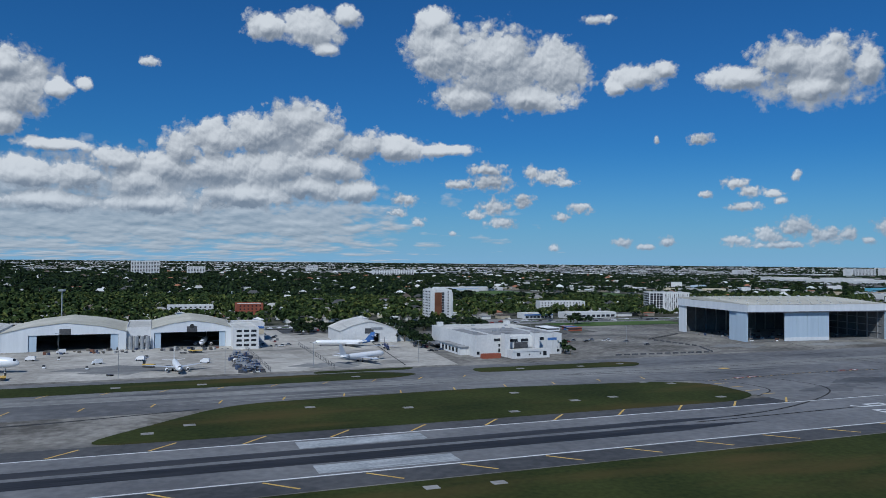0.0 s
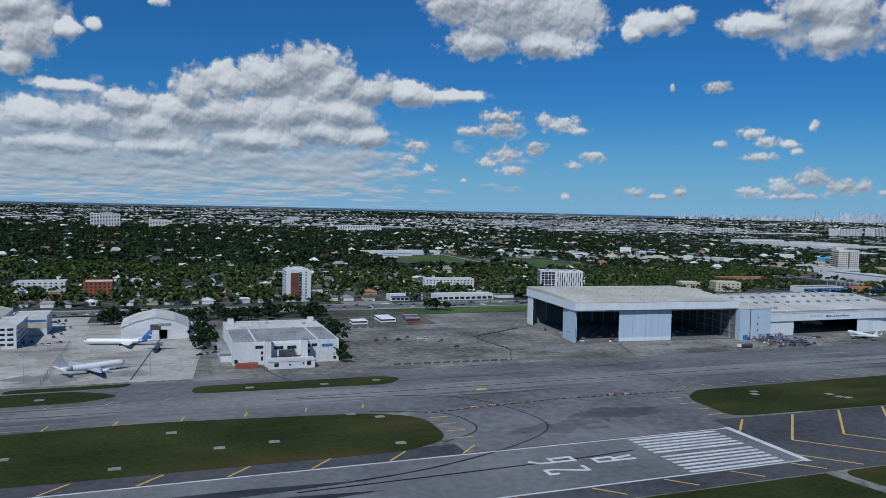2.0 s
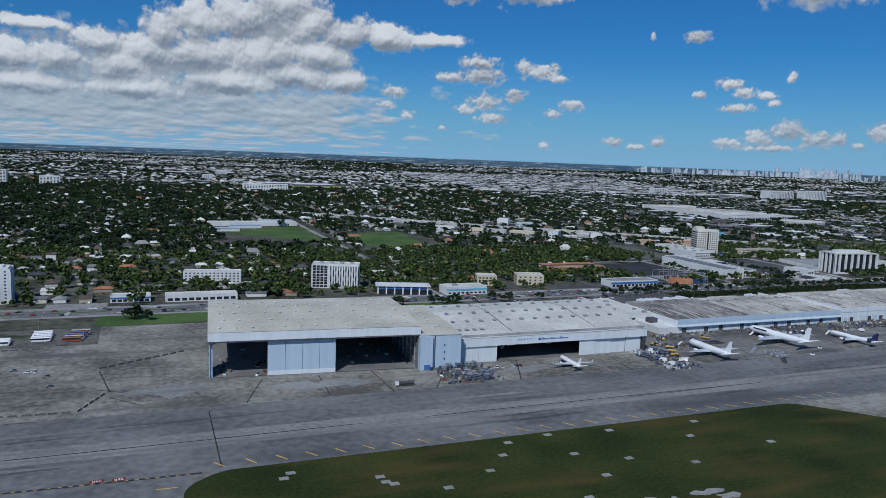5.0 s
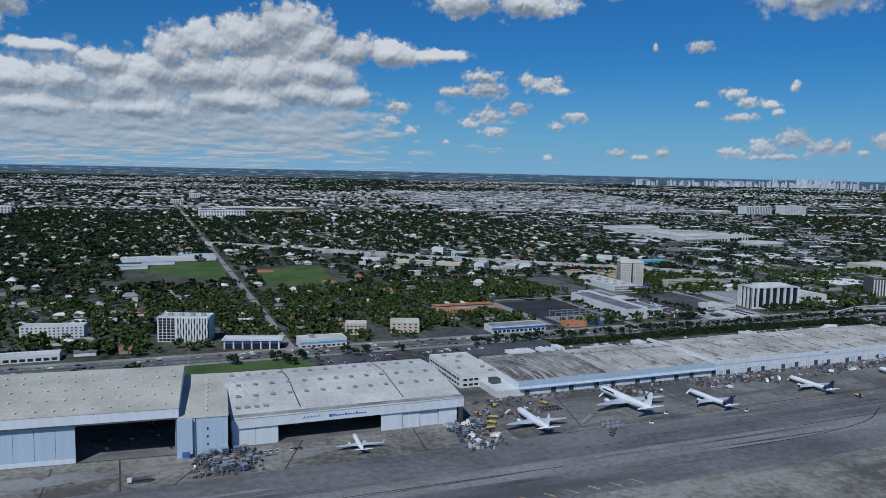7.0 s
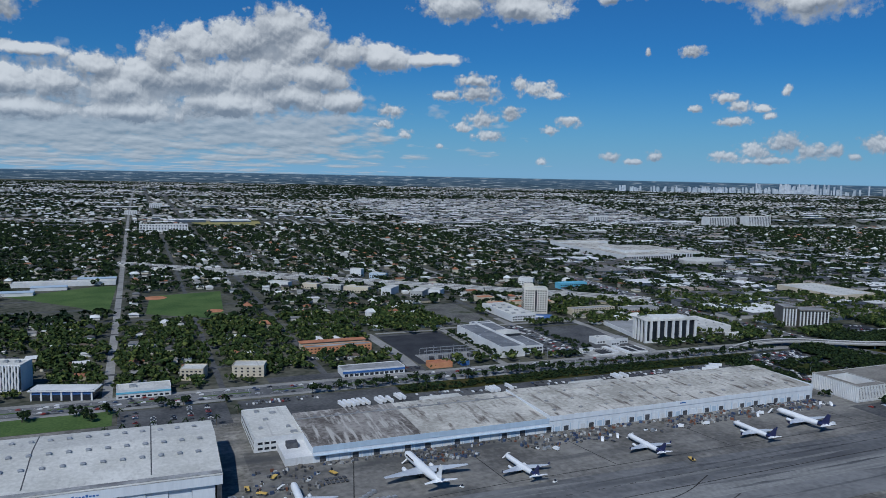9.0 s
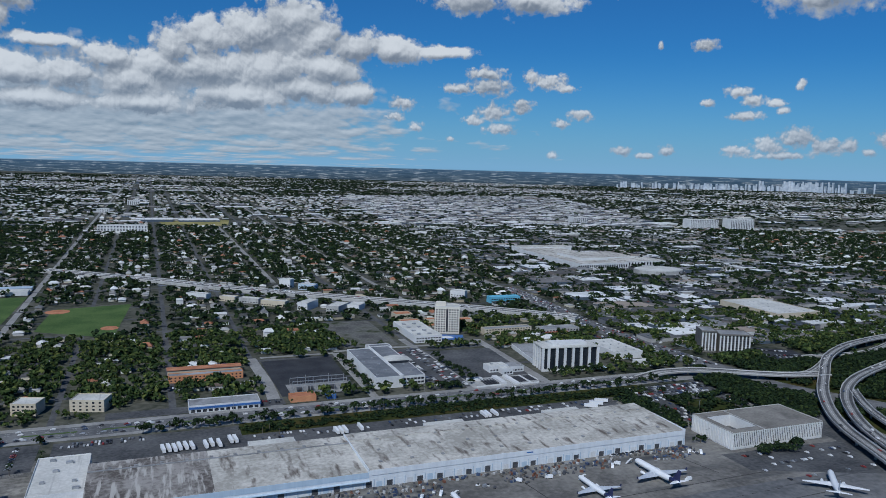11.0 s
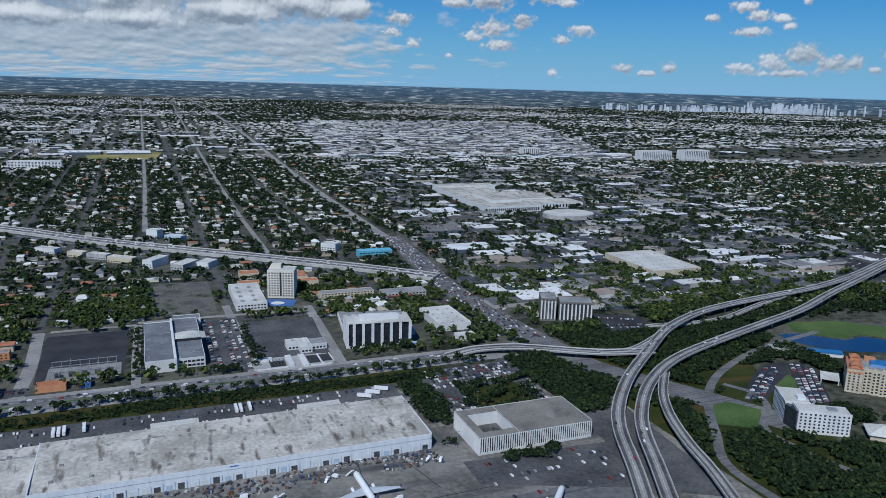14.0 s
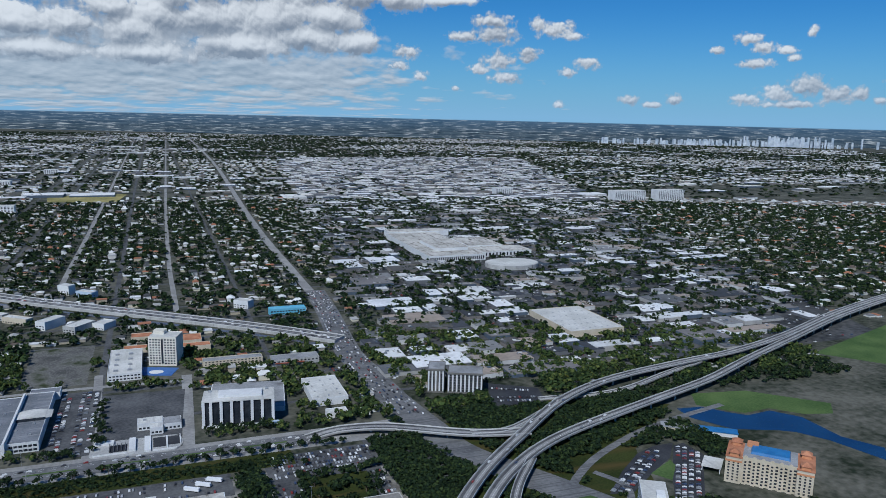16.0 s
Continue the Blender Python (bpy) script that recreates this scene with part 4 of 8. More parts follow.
    for z in (6, 11, 16):
        part("annex_window", window_mesh(0.9, 1.6, "y"), "glass", t).location = (199, 226, z)
    part("flashing", Shape().box(191.6, 192.2, 225.8, 226.0, 0, 24), "steel", t)
    spin(t, (x0, y0), (43.5, 232.5), -5)


# --- the hangar with the roof lanterns
def hangar_b():
    t = thing("hangar", "white hangar with wide open door and ribbed roof", "hangar")
    x0, x1, y0, y1, head, top = 217.5, 376.0, 227.0, 322.0, 12.0, 18.4
    taken(x0, x1, y0 - 25, y1, 4)
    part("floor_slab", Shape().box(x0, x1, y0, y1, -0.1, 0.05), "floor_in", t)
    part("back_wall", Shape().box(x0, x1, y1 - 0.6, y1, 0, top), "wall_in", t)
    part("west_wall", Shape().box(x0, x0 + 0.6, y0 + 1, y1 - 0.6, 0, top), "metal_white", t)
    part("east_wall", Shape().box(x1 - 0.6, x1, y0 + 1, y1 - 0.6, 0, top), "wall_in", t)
    part("fascia", Shape().box(x0 - 0.5, x1 + 0.5, y0 - 0.8, y0 + 0.6, head, top), "metal_white", t, "white fascia with a faded painted name")
    yr = y0 + 60
    part("roof", Shape().hull([[(x, y0 - 0.8, top - 0.5), (x, y0 - 0.8, top), (x, y0 + 9, top + 1.2), (x, yr, top + 7.0), (x, y1, top + 4.6), (x, y1, top)] for x in (x0 - 0.6, x1 + 0.6)]), "roof_white", t, "white membrane roof with lanterns")
    part("gutter", Shape().hull([[(x, y0 + 1.0, top + 0.3), (x, y0 + 5.0, top + 0.8), (x, y0 + 5.0, top + 1.05), (x, y0 + 1.0, top + 0.6)] for x in (x0, x1)]), "roof_grey", t)
    for x in (x0 + 45, x0 + 117):
        part("roof_seam", Shape().hull([[(x + d, y0 + 9, top + 1.25), (x + d, yr, top + 7.05), (x + d, y1, top + 4.65), (x + d, y1, top + 4.5), (x + d, yr, top + 6.9), (x + d, y0 + 9, top + 1.1)] for d in (-0.4, 0.4)]), "steel", t)
    lan = Shape().box(-1.3, 1.3, -1.3, 1.3, 0, 1.0)
    lan.hull([[(-1.7, -1.7, 1.0), (1.7, -1.7, 1.0), (1.7, 1.7, 1.0), (-1.7, 1.7, 1.0)], [(-0.5, -0.5, 1.7), (0.5, -0.5, 1.7), (0.5, 0.5, 1.7), (-0.5, 0.5, 1.7)]])
    lan = lan.mesh("roof_lantern")
    for j, (y, n, off) in enumerate(((15, 4, 5), (33, 13, 7), (52, 13, 9), (80, 13, 7))):
        for i in range(n if j else 4):
            x = x0 + off + i * (11.6 if j else 6)
            yy = y0 + y
            z = top + 1.2 + (yy - y0 - 9) * 5.8 / 51 if yy < yr else top + 7 - (yy - yr) * 2.4 / (y1 - yr)
            part("roof_lantern", lan, "galv", t).location = (x, yy, z - 0.15)
    for xa, xb, yy in ((218, 232, 227.3), (232.2, 246.5, 227.3), (316, 331, 227.3), (331.2, 344, 228.0), (344.2, 358, 228.7), (358.2, 372, 228.0)):
        part("door_leaf", Shape().box(xa, xb, yy, yy + 0.4, 0.1, head), "metal_white", t)
    part("gable_post", Shape().box(373, 376, 226.6, 228, 0, head), "steel", t)
    for i in range(9):
        x = x0 + 9 + i * 17.5
        s = Shape().box(x - 0.3, x + 0.3, y0 + 3, y1 - 1, head, head + 0.7)
        part("roof_truss", s, "steel", t)
        part("wall_column", Shape().box(x, x + 0.8, y1 - 1.8, y1 - 0.6, 0, head), "galv", t)
    part("painted_name", Shape().box(279.6, 282.0, y0 - 0.9, y0 - 0.8, 14.2, 16.0), "blue", t)
    for i in range(12):
        part("painted_name", Shape().box(282.6 + i * 1.9, 284.0 + i * 1.9, y0 - 0.9, y0 - 0.8, 14.4, 15.3 if i % 4 else 16.0), "blue", t)
    for i in range(5):
        part("painted_emblem", Shape().hull([[(262 + i * 2.4 + d, y0 - 0.9, 14.0 + 0.2 * i), (263.2 + i * 2.4 + d, y0 - 0.9, 16.4), (264 + i * 2.4 + d, y0 - 0.9, 15.6)] for d in (0, 0.05)]), "teal", t)
    spin(t, (x0, y0), (214.5, 223.2), -0.8)
    return t


# --- the long cargo hall
def cargo_hall():
    t = thing("cargo_hall", "long white cargo hall with stained roof and docks", "warehouse")
    taken(405, 935, 225, 375, 3)
    y0, y1 = 265.0, 343.0
    for xa, xb, h, roof in ((441, 637, 11.6, "roof_rust"), (637, 929, 13.0, "roof_stained")):
        part("wall", Shape().box(xa, xb, y0, y1, -0.1, h - 0.5), "metal_white", t)
        cuts = {441: [441, 526, 558, 637], 637: [637, 716, 796, 866, 929]}[xa]
        for i, (ca, cb) in enumerate(zip(cuts, cuts[1:])):
            kind = roof if (xa == 637 or i == 0) else "roof_stained"
            part("roof", Shape().hull([[(x, y0, h - 0.5), (x, y0, h), (x, y1 - 18, h + 1.8), (x, y1, h + 1.2), (x, y1, h - 0.5)] for x in (ca, cb - 0.05)]), kind, t)
        part("roof_rib", Shape().hull([[(x, y1 - 19.5, h + 1.7), (x, y1 - 19.5, h + 2.3), (x, y1 - 18, h + 2.3), (x, y1 - 18, h + 1.7)] for x in (xa, xb)]), "roof_grey" if xa < 600 else "roof_stained", t)
        for k, (a, b) in enumerate(((y0 - 0.35, y0),)):
            part("fascia", Shape().box(xa, xb, a, b, h - 3.6, h + 0.5), "metal_blue" if xa < 600 else "metal_white", t, "pale blue fascia band")
    part("end_parapet", Shape().box(928.8, 929.5, y0, y1, 0, 14.4), "metal_white", t)
    part("end_parapet", Shape().box(636.4, 637.2, y0, y1, 11, 14.6), "metal_white", t)
    # dark carts and doors along the apron side
    n = 0
    for x in np.arange(446, 925, 8.2):
        n += 1
        h = 4.2 if n % 3 else 5.0
        m = ("metal_blue", "steel", "metal_white", "stucco", "steel")[n % 5]
        part("dock_door", Shape().box(x, x + 4.6, y0 - 0.12, y0 + 0.1, 0.1, h), m, t)
        part("dock_pier", Shape().box(x + 6.0, x + 6.5, y0 - 0.3, y0, 0, 6.2), "metal_blue", t)
    part("canopy", Shape().box(441, 637, y0 - 2.5, y0, 5.6, 5.9), "metal_blue", t)
    vent = Shape().box(-1.3, 1.3, -1.3, 1.3, 0, 0.9)
    vent = vent.mesh("roof_fan")
    for i in range(11):
        for j in range(3):
            x = 650 + i * 26 + j * 5
            part("roof_fan", vent, "roof_grey", t).location = (x, y0 + 14 + j * 22, 13.3 + j * 0.5)
    for i in range(10):
        part("roof_fan", vent, "roof_grey", t).location = (456 + i * 18, 327, 13.4)
    # offices at the west end
    part("office_wall", Shape().box(404, 441, 298, 370, -0.1, 10.2), "stucco", t)
    part("office_roof", Shape().box(404.4, 441, 298.4, 369.6, 10.2, 10.4), "roof_white", t)
    for a in ((404, 441, 298, 298.4), (404, 441, 369.6, 370), (404, 404.4, 298.4, 369.6)):
        part("parapet", Shape().box(*a, 10.2, 11.1), "stucco", t)
    part("office_wall", Shape().box(421, 441, 265, 298, -0.1, 5.5), "stucco", t)
    windows(t, "w", 300, 368, 404, 0, 2, 4.2, 12, 4.2, 1.8, 1.6)
    windows(t, "s", 406, 421, 298, 0, 2, 4.2, 3, 3.6, 1.8, 1.6)
    for i, (x, y) in enumerate(((415, 320), (422, 340), (430, 355), (436, 318), (418, 362), (438, 305))):
        roof_unit(x - 3, y, 10.3, 3 + i % 3, 2.4, 1.6, t)
    part("cooling_tower", Shape().box(426, 434, 284, 291, 5.5, 9.5), "steel", t)
    # low loading wings on the street side
    for x in (560, 716, 838):
        part("loading_wing", Shape().box(x, x + 38, 343, 364, -0.1, 9.0), "stucco", t)
        part("wing_roof", Shape().box(x + 0.5, x + 37.5, 343, 363.5, 9.0, 9.2), "roof_white", t)
    part("painted_emblem", Shape().box(770, 776, y0 - 0.45, y0 - 0.36, 11.2, 12.2), "blue", t)


hangar_a()
hangar_b()
cargo_hall()

# --- the white building with the courtyard
t = thing("courtyard_building", "ribbed concrete office with open roof courtyard", "office building")
x0, x1, y0, y1, h = 961, 1067, 241, 294, 15.0
taken(x0, x1, y0, y1, 4)
cx0, cx1, cy0, cy1 = x0 + 8, x0 + 36, y0 + 9, y0 + 43
for a in ((x0, cx0, y0, y1), (cx1, x1, y0, y1), (cx0, cx1, y0, cy0), (cx0, cx1, cy1, y1)):
    part("wall", Shape().box(*a, -0.1, h), "stucco", t)
    part("roof", Shape().box(a[0] + 0.05, a[1] - 0.05, a[2] + 0.05, a[3] - 0.05, h, h + 0.3), "roof_brown", t)
for a in ((x0, x1, y1 - 0.5, y1), (x1 - 0.5, x1, y0, y1 - 0.5), (x0, x0 + 0.5, y0, y1 - 0.5), (cx1 + 0.1, cx1 + 0.6, y0 + 0.1, y1 - 0.6)):
    part("parapet", Shape().box(*a, h + 0.3, h + 0.9), "stucco_grey", t)
part("court_floor", Shape().box(cx0, cx1, cy0, cy1, 0, 4), "roof_dark", t)
for i in range(4):
    roof_unit(cx0 + 6 + i * 5, cy0 + 8 + (i % 2) * 12, 4, 4, 6, 2.5, t, "steel")
fin = Shape().box(-0.35, 0.35, -0.6, 0.0, 1.2, h + 0.4).mesh("wall_fin")
for i in range(51):
    part("wall_fin", fin, "stucco", t).location = (x0 + 1 + i * 2.05, y0, 0)
for i in range(51):
    part("wall_slot", window_mesh(0.9, 12.0, "y"), "steel", t).location = (x0 + 2.0 + i * 2.05, y0, 2.4)
finw = Shape().box(-0.6, 0.0, -0.35, 0.35, 1.2, h + 0.4).mesh("wall_fin")
for i in range(25):
    part("wall_fin", finw, "stucco", t).location = (x0, y0 + 1 + i * 2.05, 0)

# --- white freight office before the apron
t = block("freight_office", "white stucco freight office with flat grey roof", "office building", -204, -139, 213, 296, 13.2, "stucco", "roof_grey")
part("rear_roof", Shape().box(-203.4, -139.6, 266, 295.4, 13.35, 13.7), "roof_white", t, "newer white membrane on the rear roof")
for x in (-190, -152):
    part("roof_seam", Shape().box(x - 0.4, x + 0.4, 213.5, 266, 13.35, 14.0), "stucco", t)
for x0, x1 in ((-185.5, -182), (-163.5, -160)):
    part("stair_turret", Shape().box(x0, x1, 206, 213, -0.1, 15.6), "stucco", t)
    part("turret_cap", Shape().box(x0 - 0.2, x1 + 0.2, 205.8, 213.2, 15.6, 15.9), "roof_grey", t)
part("porch", Shape().box(-184.5, -157, 197.5, 206, -0.1, 5.2), "stucco", t)
part("porch_roof", Shape().box(-184, -157.5, 198, 205.9, 5.2, 5.35), "roof_white", t)
part("porch_parapet", Shape().box(-184.5, -157, 197.2, 197.5, 4.4, 6.0), "stucco", t)
part("recess_wall", Shape().box(-182, -163.5, 210.4, 213, 5.2, 13.0), "stucco", t)
for x, z, w, h, y in ((-177, 9.4, 5.6, 2.0, 210.4), (-169, 9.4, 5.6, 2.0, 210.4), (-188.8, 9.8, 3.8, 1.9, 213), (-186.4, 9.8, 1.0, 1.9, 213), (-186.6, 6.2, 1.4, 1.9, 213), (-186.6, 2.4, 1.4, 2.6, 213),
                      (-158.6, 9.6, 2.2, 1.9, 213), (-154.6, 9.8, 3.4, 1.9, 213), (-158.6, 6.0, 2.2, 1.9, 213), (-158.6, 1.6, 2.2, 2.4, 213), (-141.6, 1.4, 2.0, 1.7, 213), (-202, 1.4, 2.0, 2.0, 213),
                      (-180, 1.4, 2.6, 2.2, 197.5), (-160.6, 1.4, 2.6, 2.8, 197.5), (-164, 2.2, 1.0, 1.2, 197.5), (-172, 1.8, 0.9, 1.0, 197.5)):
    part("window", window_mesh(w, h, "y"), "glass", t).location = (x, y, z)
part("louvre_screen", Shape().box(-177, -167.5, 208.8, 210.2, 5.4, 9.2), "steel", t)
part("painted_emblem", Shape().box(-150, -143, 212.8, 212.95, 9.6, 11.2), "blue", t)
part("loading_dock", Shape().box(-210, -204, 225, 262, -0.1, 5.2), "stucco", t)
part("dock_roof", Shape().box(-210.6, -204, 224, 263, 5.2, 5.6), "roof_grey", t)
part("dock_roof", Shape().box(-213, -204, 264, 286, 3.4, 3.8), "roof_slate", t)
windows(t, "w", 228, 260, -210, 0.4, 1, 4.0, 5, 3.4, 3.0)
for x, y, w in ((-196, 232, 3), (-178, 240, 2.4), (-171, 246, 2), (-146, 236, 3), (-160, 262, 2), (-186, 258, 3), (-175, 284, 2.4), (-150, 278, 2)):
    roof_unit(x, y, 13.6 if y > 266 else 13.3, w, w * 0.8, 1.1, t)
for x, y in ((-199, 292), (-143, 291)):
    part("roof_hatch", Shape().box(x - 2, x + 2, y - 2, y + 2, 13.3, 16.6), "stucco", t)
solid("shipping_container", Shape().box(-203, -190, 203, 207, -0.06, 2.9), "brick", "rust-red shipping container beside the freight office", "container")

# --- gabled hangars at the west end of the apron
def gable_hangar(label, x0, x1, y0, y1, eave, peak, d0, d1, dh, wall="metal_white", roof="roof_white"):
    t = thing("hangar", label, "hangar")
    taken(x0, x1, y0 - 5, y1, 4)
    xm = (x0 + x1) / 2
    w = 0.5
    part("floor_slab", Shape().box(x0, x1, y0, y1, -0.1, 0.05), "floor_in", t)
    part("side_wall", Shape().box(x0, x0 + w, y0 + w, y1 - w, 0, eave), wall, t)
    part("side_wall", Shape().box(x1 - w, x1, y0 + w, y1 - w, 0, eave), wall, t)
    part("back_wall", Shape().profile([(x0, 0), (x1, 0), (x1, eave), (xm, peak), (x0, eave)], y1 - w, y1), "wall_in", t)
    part("front_pier", Shape().box(x0, d0, y0, y0 + w, 0, dh), wall, t)
    part("front_pier", Shape().box(d1, x1, y0, y0 + w, 0, dh), wall, t)
    part("front_gable", Shape().profile([(x0, dh), (x1, dh), (x1, eave), (x1 - (x1 - x0) * 0.22, eave + (peak - eave) * 0.62), (xm, peak), (x0 + (x1 - x0) * 0.22, eave + (peak - eave) * 0.62), (x0, eave)], y0, y0 + w), wall, t)
    ridge = [(x0 - 0.5, eave), (x0 + (x1 - x0) * 0.22, eave + (peak - eave) * 0.62), (xm, peak), (x1 - (x1 - x0) * 0.22, eave + (peak - eave) * 0.62), (x1 + 0.5, eave)]
    part("roof", Shape().profile([(x, z + 0.5) for x, z in ridge] + [(x, z) for x, z in ridge[::-1]], y0 - 0.4, y1 + 0.4), roof, t)
    for i in range(6):
        y = y0 + 4 + i * (y1 - y0 - 8) / 5
        part("roof_truss", Shape().box(x0 + 1, x1 - 1, y - 0.25, y + 0.25, eave - 1.2, eave - 0.4), "steel", t)
    part("door_leaf", Shape().box(d0 + 0.2, d0 + (d1 - d0) * 0.09, y0 + 0.7, y0 + 1.1, 0.1, dh), "metal_blue", t)
    part("door_leaf", Shape().box(d1 - (d1 - d0) * 0.09, d1 - 0.2, y0 + 0.7, y0 + 1.1, 0.1, dh), "metal_blue", t)
    part("tail_slot", Shape().box(xm - 3.5, xm + 3.5, y0 - 0.1, y0 + 0.05, dh, dh + 4), "steel", t)
    return t


gable_hangar("white sheet-metal hangar with low gable and open door", -496, -420, 320, 392, 12.5, 19.0, -480, -425, 11.0, roof="roof_cream")
t = gable_hangar("white gabled hangar with a round emblem above its door", -404, -350, 320, 392, 13.5, 19.0, -402, -354, 11.0, roof="roof_cream")
part("round_emblem", Shape().hull([[(-377 + 1.6 * math.cos(a), y, 15.0 + 1.6 * math.sin(a)) for a in [k * math.pi / 8 for k in range(16)]] for y in (319.75, 319.95)]), "black_mark", t)
gable_hangar("white sheet-metal hangar beside the others", -590, -500, 320, 392, 12.5, 18.0, -580, -510, 11.0)
t = block("hangar_link", "white link building between two hangars", "workshop", -420, -404, 322, 388, 14.0, "stucco", "roof_white")
windows(t, "s", -419, -405, 322, 1, 2, 5, 3, 2.2, 2.2)
for i in range(4):
    part("tank", Shape().tube((-417 + i * 3.6, 318, 0), (-417 + i * 3.6, 318, 9), 1.5, 1.5, 10), "galv", t)
t = block("apron_office", "three-storey white apron office with open galleries", "office building", -350, -333, 300, 345, 14.0, "stucco", "roof_white")
windows(t, "s", -349, -334, 300, 1, 4, 3.3, 3, 3.6, 1.6)
windows(t, "e", 301, 344, -333, 1, 4, 3.3, 9, 3.4, 1.6)
t = block("paint_shop", "white and ochre workshop with a blue stripe", "workshop", -345, -322, 352, 380, 13.0, "stucco", "roof_white")
part("ochre_panel", Shape().box(-334, -322.5, 351.7, 352.05, 5, 9), "stucco_tan", t)
part("blue_panel", Shape().box(-334, -322.5, 351.7, 352.05, 9.5, 11), "blue", t)
t = gable_hangar("small white hangar with peaked front and closed doors", -271, -226, 314, 356, 9.0, 16.0, -246, -240, 7.0, "stucco", "roof_white")
part("side_shed", Shape().box(-226, -212, 318, 350, 0, 6.5), "stucco", t)
part("sign_bars", Shape().box(-247, -238, 313.8, 313.95, 10.0, 11.6), "galv", t)

# --- town buildings along the street
t = block("apartment_tower", "white tower block with a brick-red panel", "apartment building", -128, -104, 505, 530, 31.0, "stucco", "roof_white")
part("brown_panel", Shape().box(-123.5, -115.5, 504.6, 505.0, 3, 29), "brown", t, "brown panel running up the front")
part("glazed_slot", Shape().box(-115.3, -112.6, 504.7, 505.0, 2, 29.5), "glass", t, "dark glazed strip")
for k in range(9):
    part("slab_edge", Shape().box(-115.5, -112.4, 504.4, 504.7, 4.4 + 3 * k, 4.9 + 3 * k), "stucco", t)
part("stair_core", Shape().box(-120, -110, 512, 522, 31, 34), "stucco", t)
windows(t, "w", 507, 529, -128, 1, 10, 3.0, 5, 2.2, 1.3)
windows(t, "s", -111, -105, 505, 1, 10, 3.0, 1, 1.6, 1.2)
part("crown", Shape().box(-126, -106, 507, 528, 31.1, 32.6), "stucco", t)
part("balcony_stack", Shape().box(-105.5, -103.2, 503.6, 512, 2, 29), "stucco", t)
t = block("red_apartments", "red-brown apartment block with white roof", "apartment building", -319, -292, 580, 606, 14, "brick", "roof_white")
windows(t, "s", -318, -293, 580, 1, 4, 3.3, 6, 1.6, 1.4)
t = block("white_apartments", "white three-storey apartment block", "apartment building", -388, -340, 625, 642, 10.5, "stucco", "roof_white")
windows(t, "s", -387, -341, 625, 1, 3, 3.2, 9, 2.0, 1.5)
t = block("small_hotel", "white four-storey hotel with rows of windows", "hotel", 46, 106, 580, 596, 12.5, "stucco", "roof_white")
windows(t, "s", 47, 105, 580, 0.6, 4, 3.0, 14, 1.7, 1.4)
spin(t, (46, 580), (47, 586), -9)
t = block("shop_row", "low white shop row with awnings", "shop", 26, 92, 488, 505, 5.5, "stucco", "roof_white")
windows(t, "s", 27, 91, 488, 0, 1, 4, 10, 4.6, 2.6)
t = block("shop_row", "low blue and white service shop", "shop", -22, 13, 494, 512, 5.0, "stucco", "roof_white")
part("blue_fascia", Shape().box(-22.2, 13.2, 493.6, 493.95, 3.6, 4.8), "blue", t)
windows(t, "s", -21, 12, 494, 0, 1, 4, 7, 3.8, 2.4, 0.5)

t = block("fin_hotel", "white hotel with wavy vertical fins", "hotel", 176, 227, 522, 545, 25.0, "stucco", "roof_white")
windows(t, "w", 523, 544, 176, 0.8, 8, 3.0, 7, 2.4, 2.2, name="window")
windows(t, "s", 177, 193.5, 522, 0.6, 8, 3.0, 4, 3.4, 2.5, 0.3)
for i in range(12):
    x = 195.5 + i * 2.7
    s = Shape()
    rings = []
    for j in range(13):
        z = 2.5 + j * 1.9
        o = 0.28 * math.sin(j * 1.1 + (i % 2) * 3.1)
        rings.append([(x - 0.8 + o, 520.6, z), (x + 0.8 + o, 520.6, z), (x + 0.8 + o, 522, z), (x - 0.8 + o, 522, z)])
    s.hull(rings)
    part("wave_fin", s, "stucco", t)
    part("window_slot", window_mesh(1.1, 21.5, "y"), "glass", t).location = (x + 1.35, 522, 2.4)
for i in range(4):
    roof_unit(186 + i * 11, 534, 25.2, 4, 4, 2, t)
spin(t, (176, 522), (175.5, 539), -19)
taken(170, 235, 515, 565)
t = block("glass_showroom", "low blue-glass showroom with white roof slab", "showroom", 234, 288, 474, 492, 8.5, "glass", "roof_white")
part("roof_slab", Shape().box(232, 290, 472, 494, 8.5, 9.4), "stucco", t)
for i in range(7):
    part("pier", Shape().box(234 + i * 8.7, 235.4 + i * 8.7, 473.2, 474, 0, 8.5), "stucco", t)
part("blue_band", Shape().box(234, 288, 473.6, 473.9, 5.6, 8.0), "blue", t)
spin(t, (234, 474), (235, 490), -16)
t = block("blue_white_shop", "white store with pale blue trim", "shop", 306, 353, 470, 492, 7.5, "stucco", "roof_white")
part("blue_band", Shape().box(306, 353, 469.6, 469.95, 4.6, 6.2), "teal", t)
windows(t, "s", 307, 352, 470, 0, 2, 3.6, 9, 3.2, 1.7)
roof_unit(320, 482, 7.6, 6, 5, 2, t)
for x0, x1, y0, y1 in ((363, 386, 508, 528), (413, 445, 505, 526)):
    t = block("tan_apartments", "three-storey tan apartment block with white roof", "apartment building", x0, x1, y0, y1, 11.0, "stucco_tan", "roof_white", group="tan apartment blocks")
    windows(t, "s", x0 + 1, x1 - 1, y0, 0.5, 3, 3.4, 5, 2.2, 1.6)
    windows(t, "w", y0 + 1, y1 - 1, x0, 0.5, 3, 3.4, 4, 2.0, 1.5)
    spin(t, (x0, y0), (x0, y0 + 10), -17)
t = block("bank_branch", "low store with blue fascia and grey roof", "shop", 519, 586, 478, 500, 6.5, "stucco", "roof_grey")
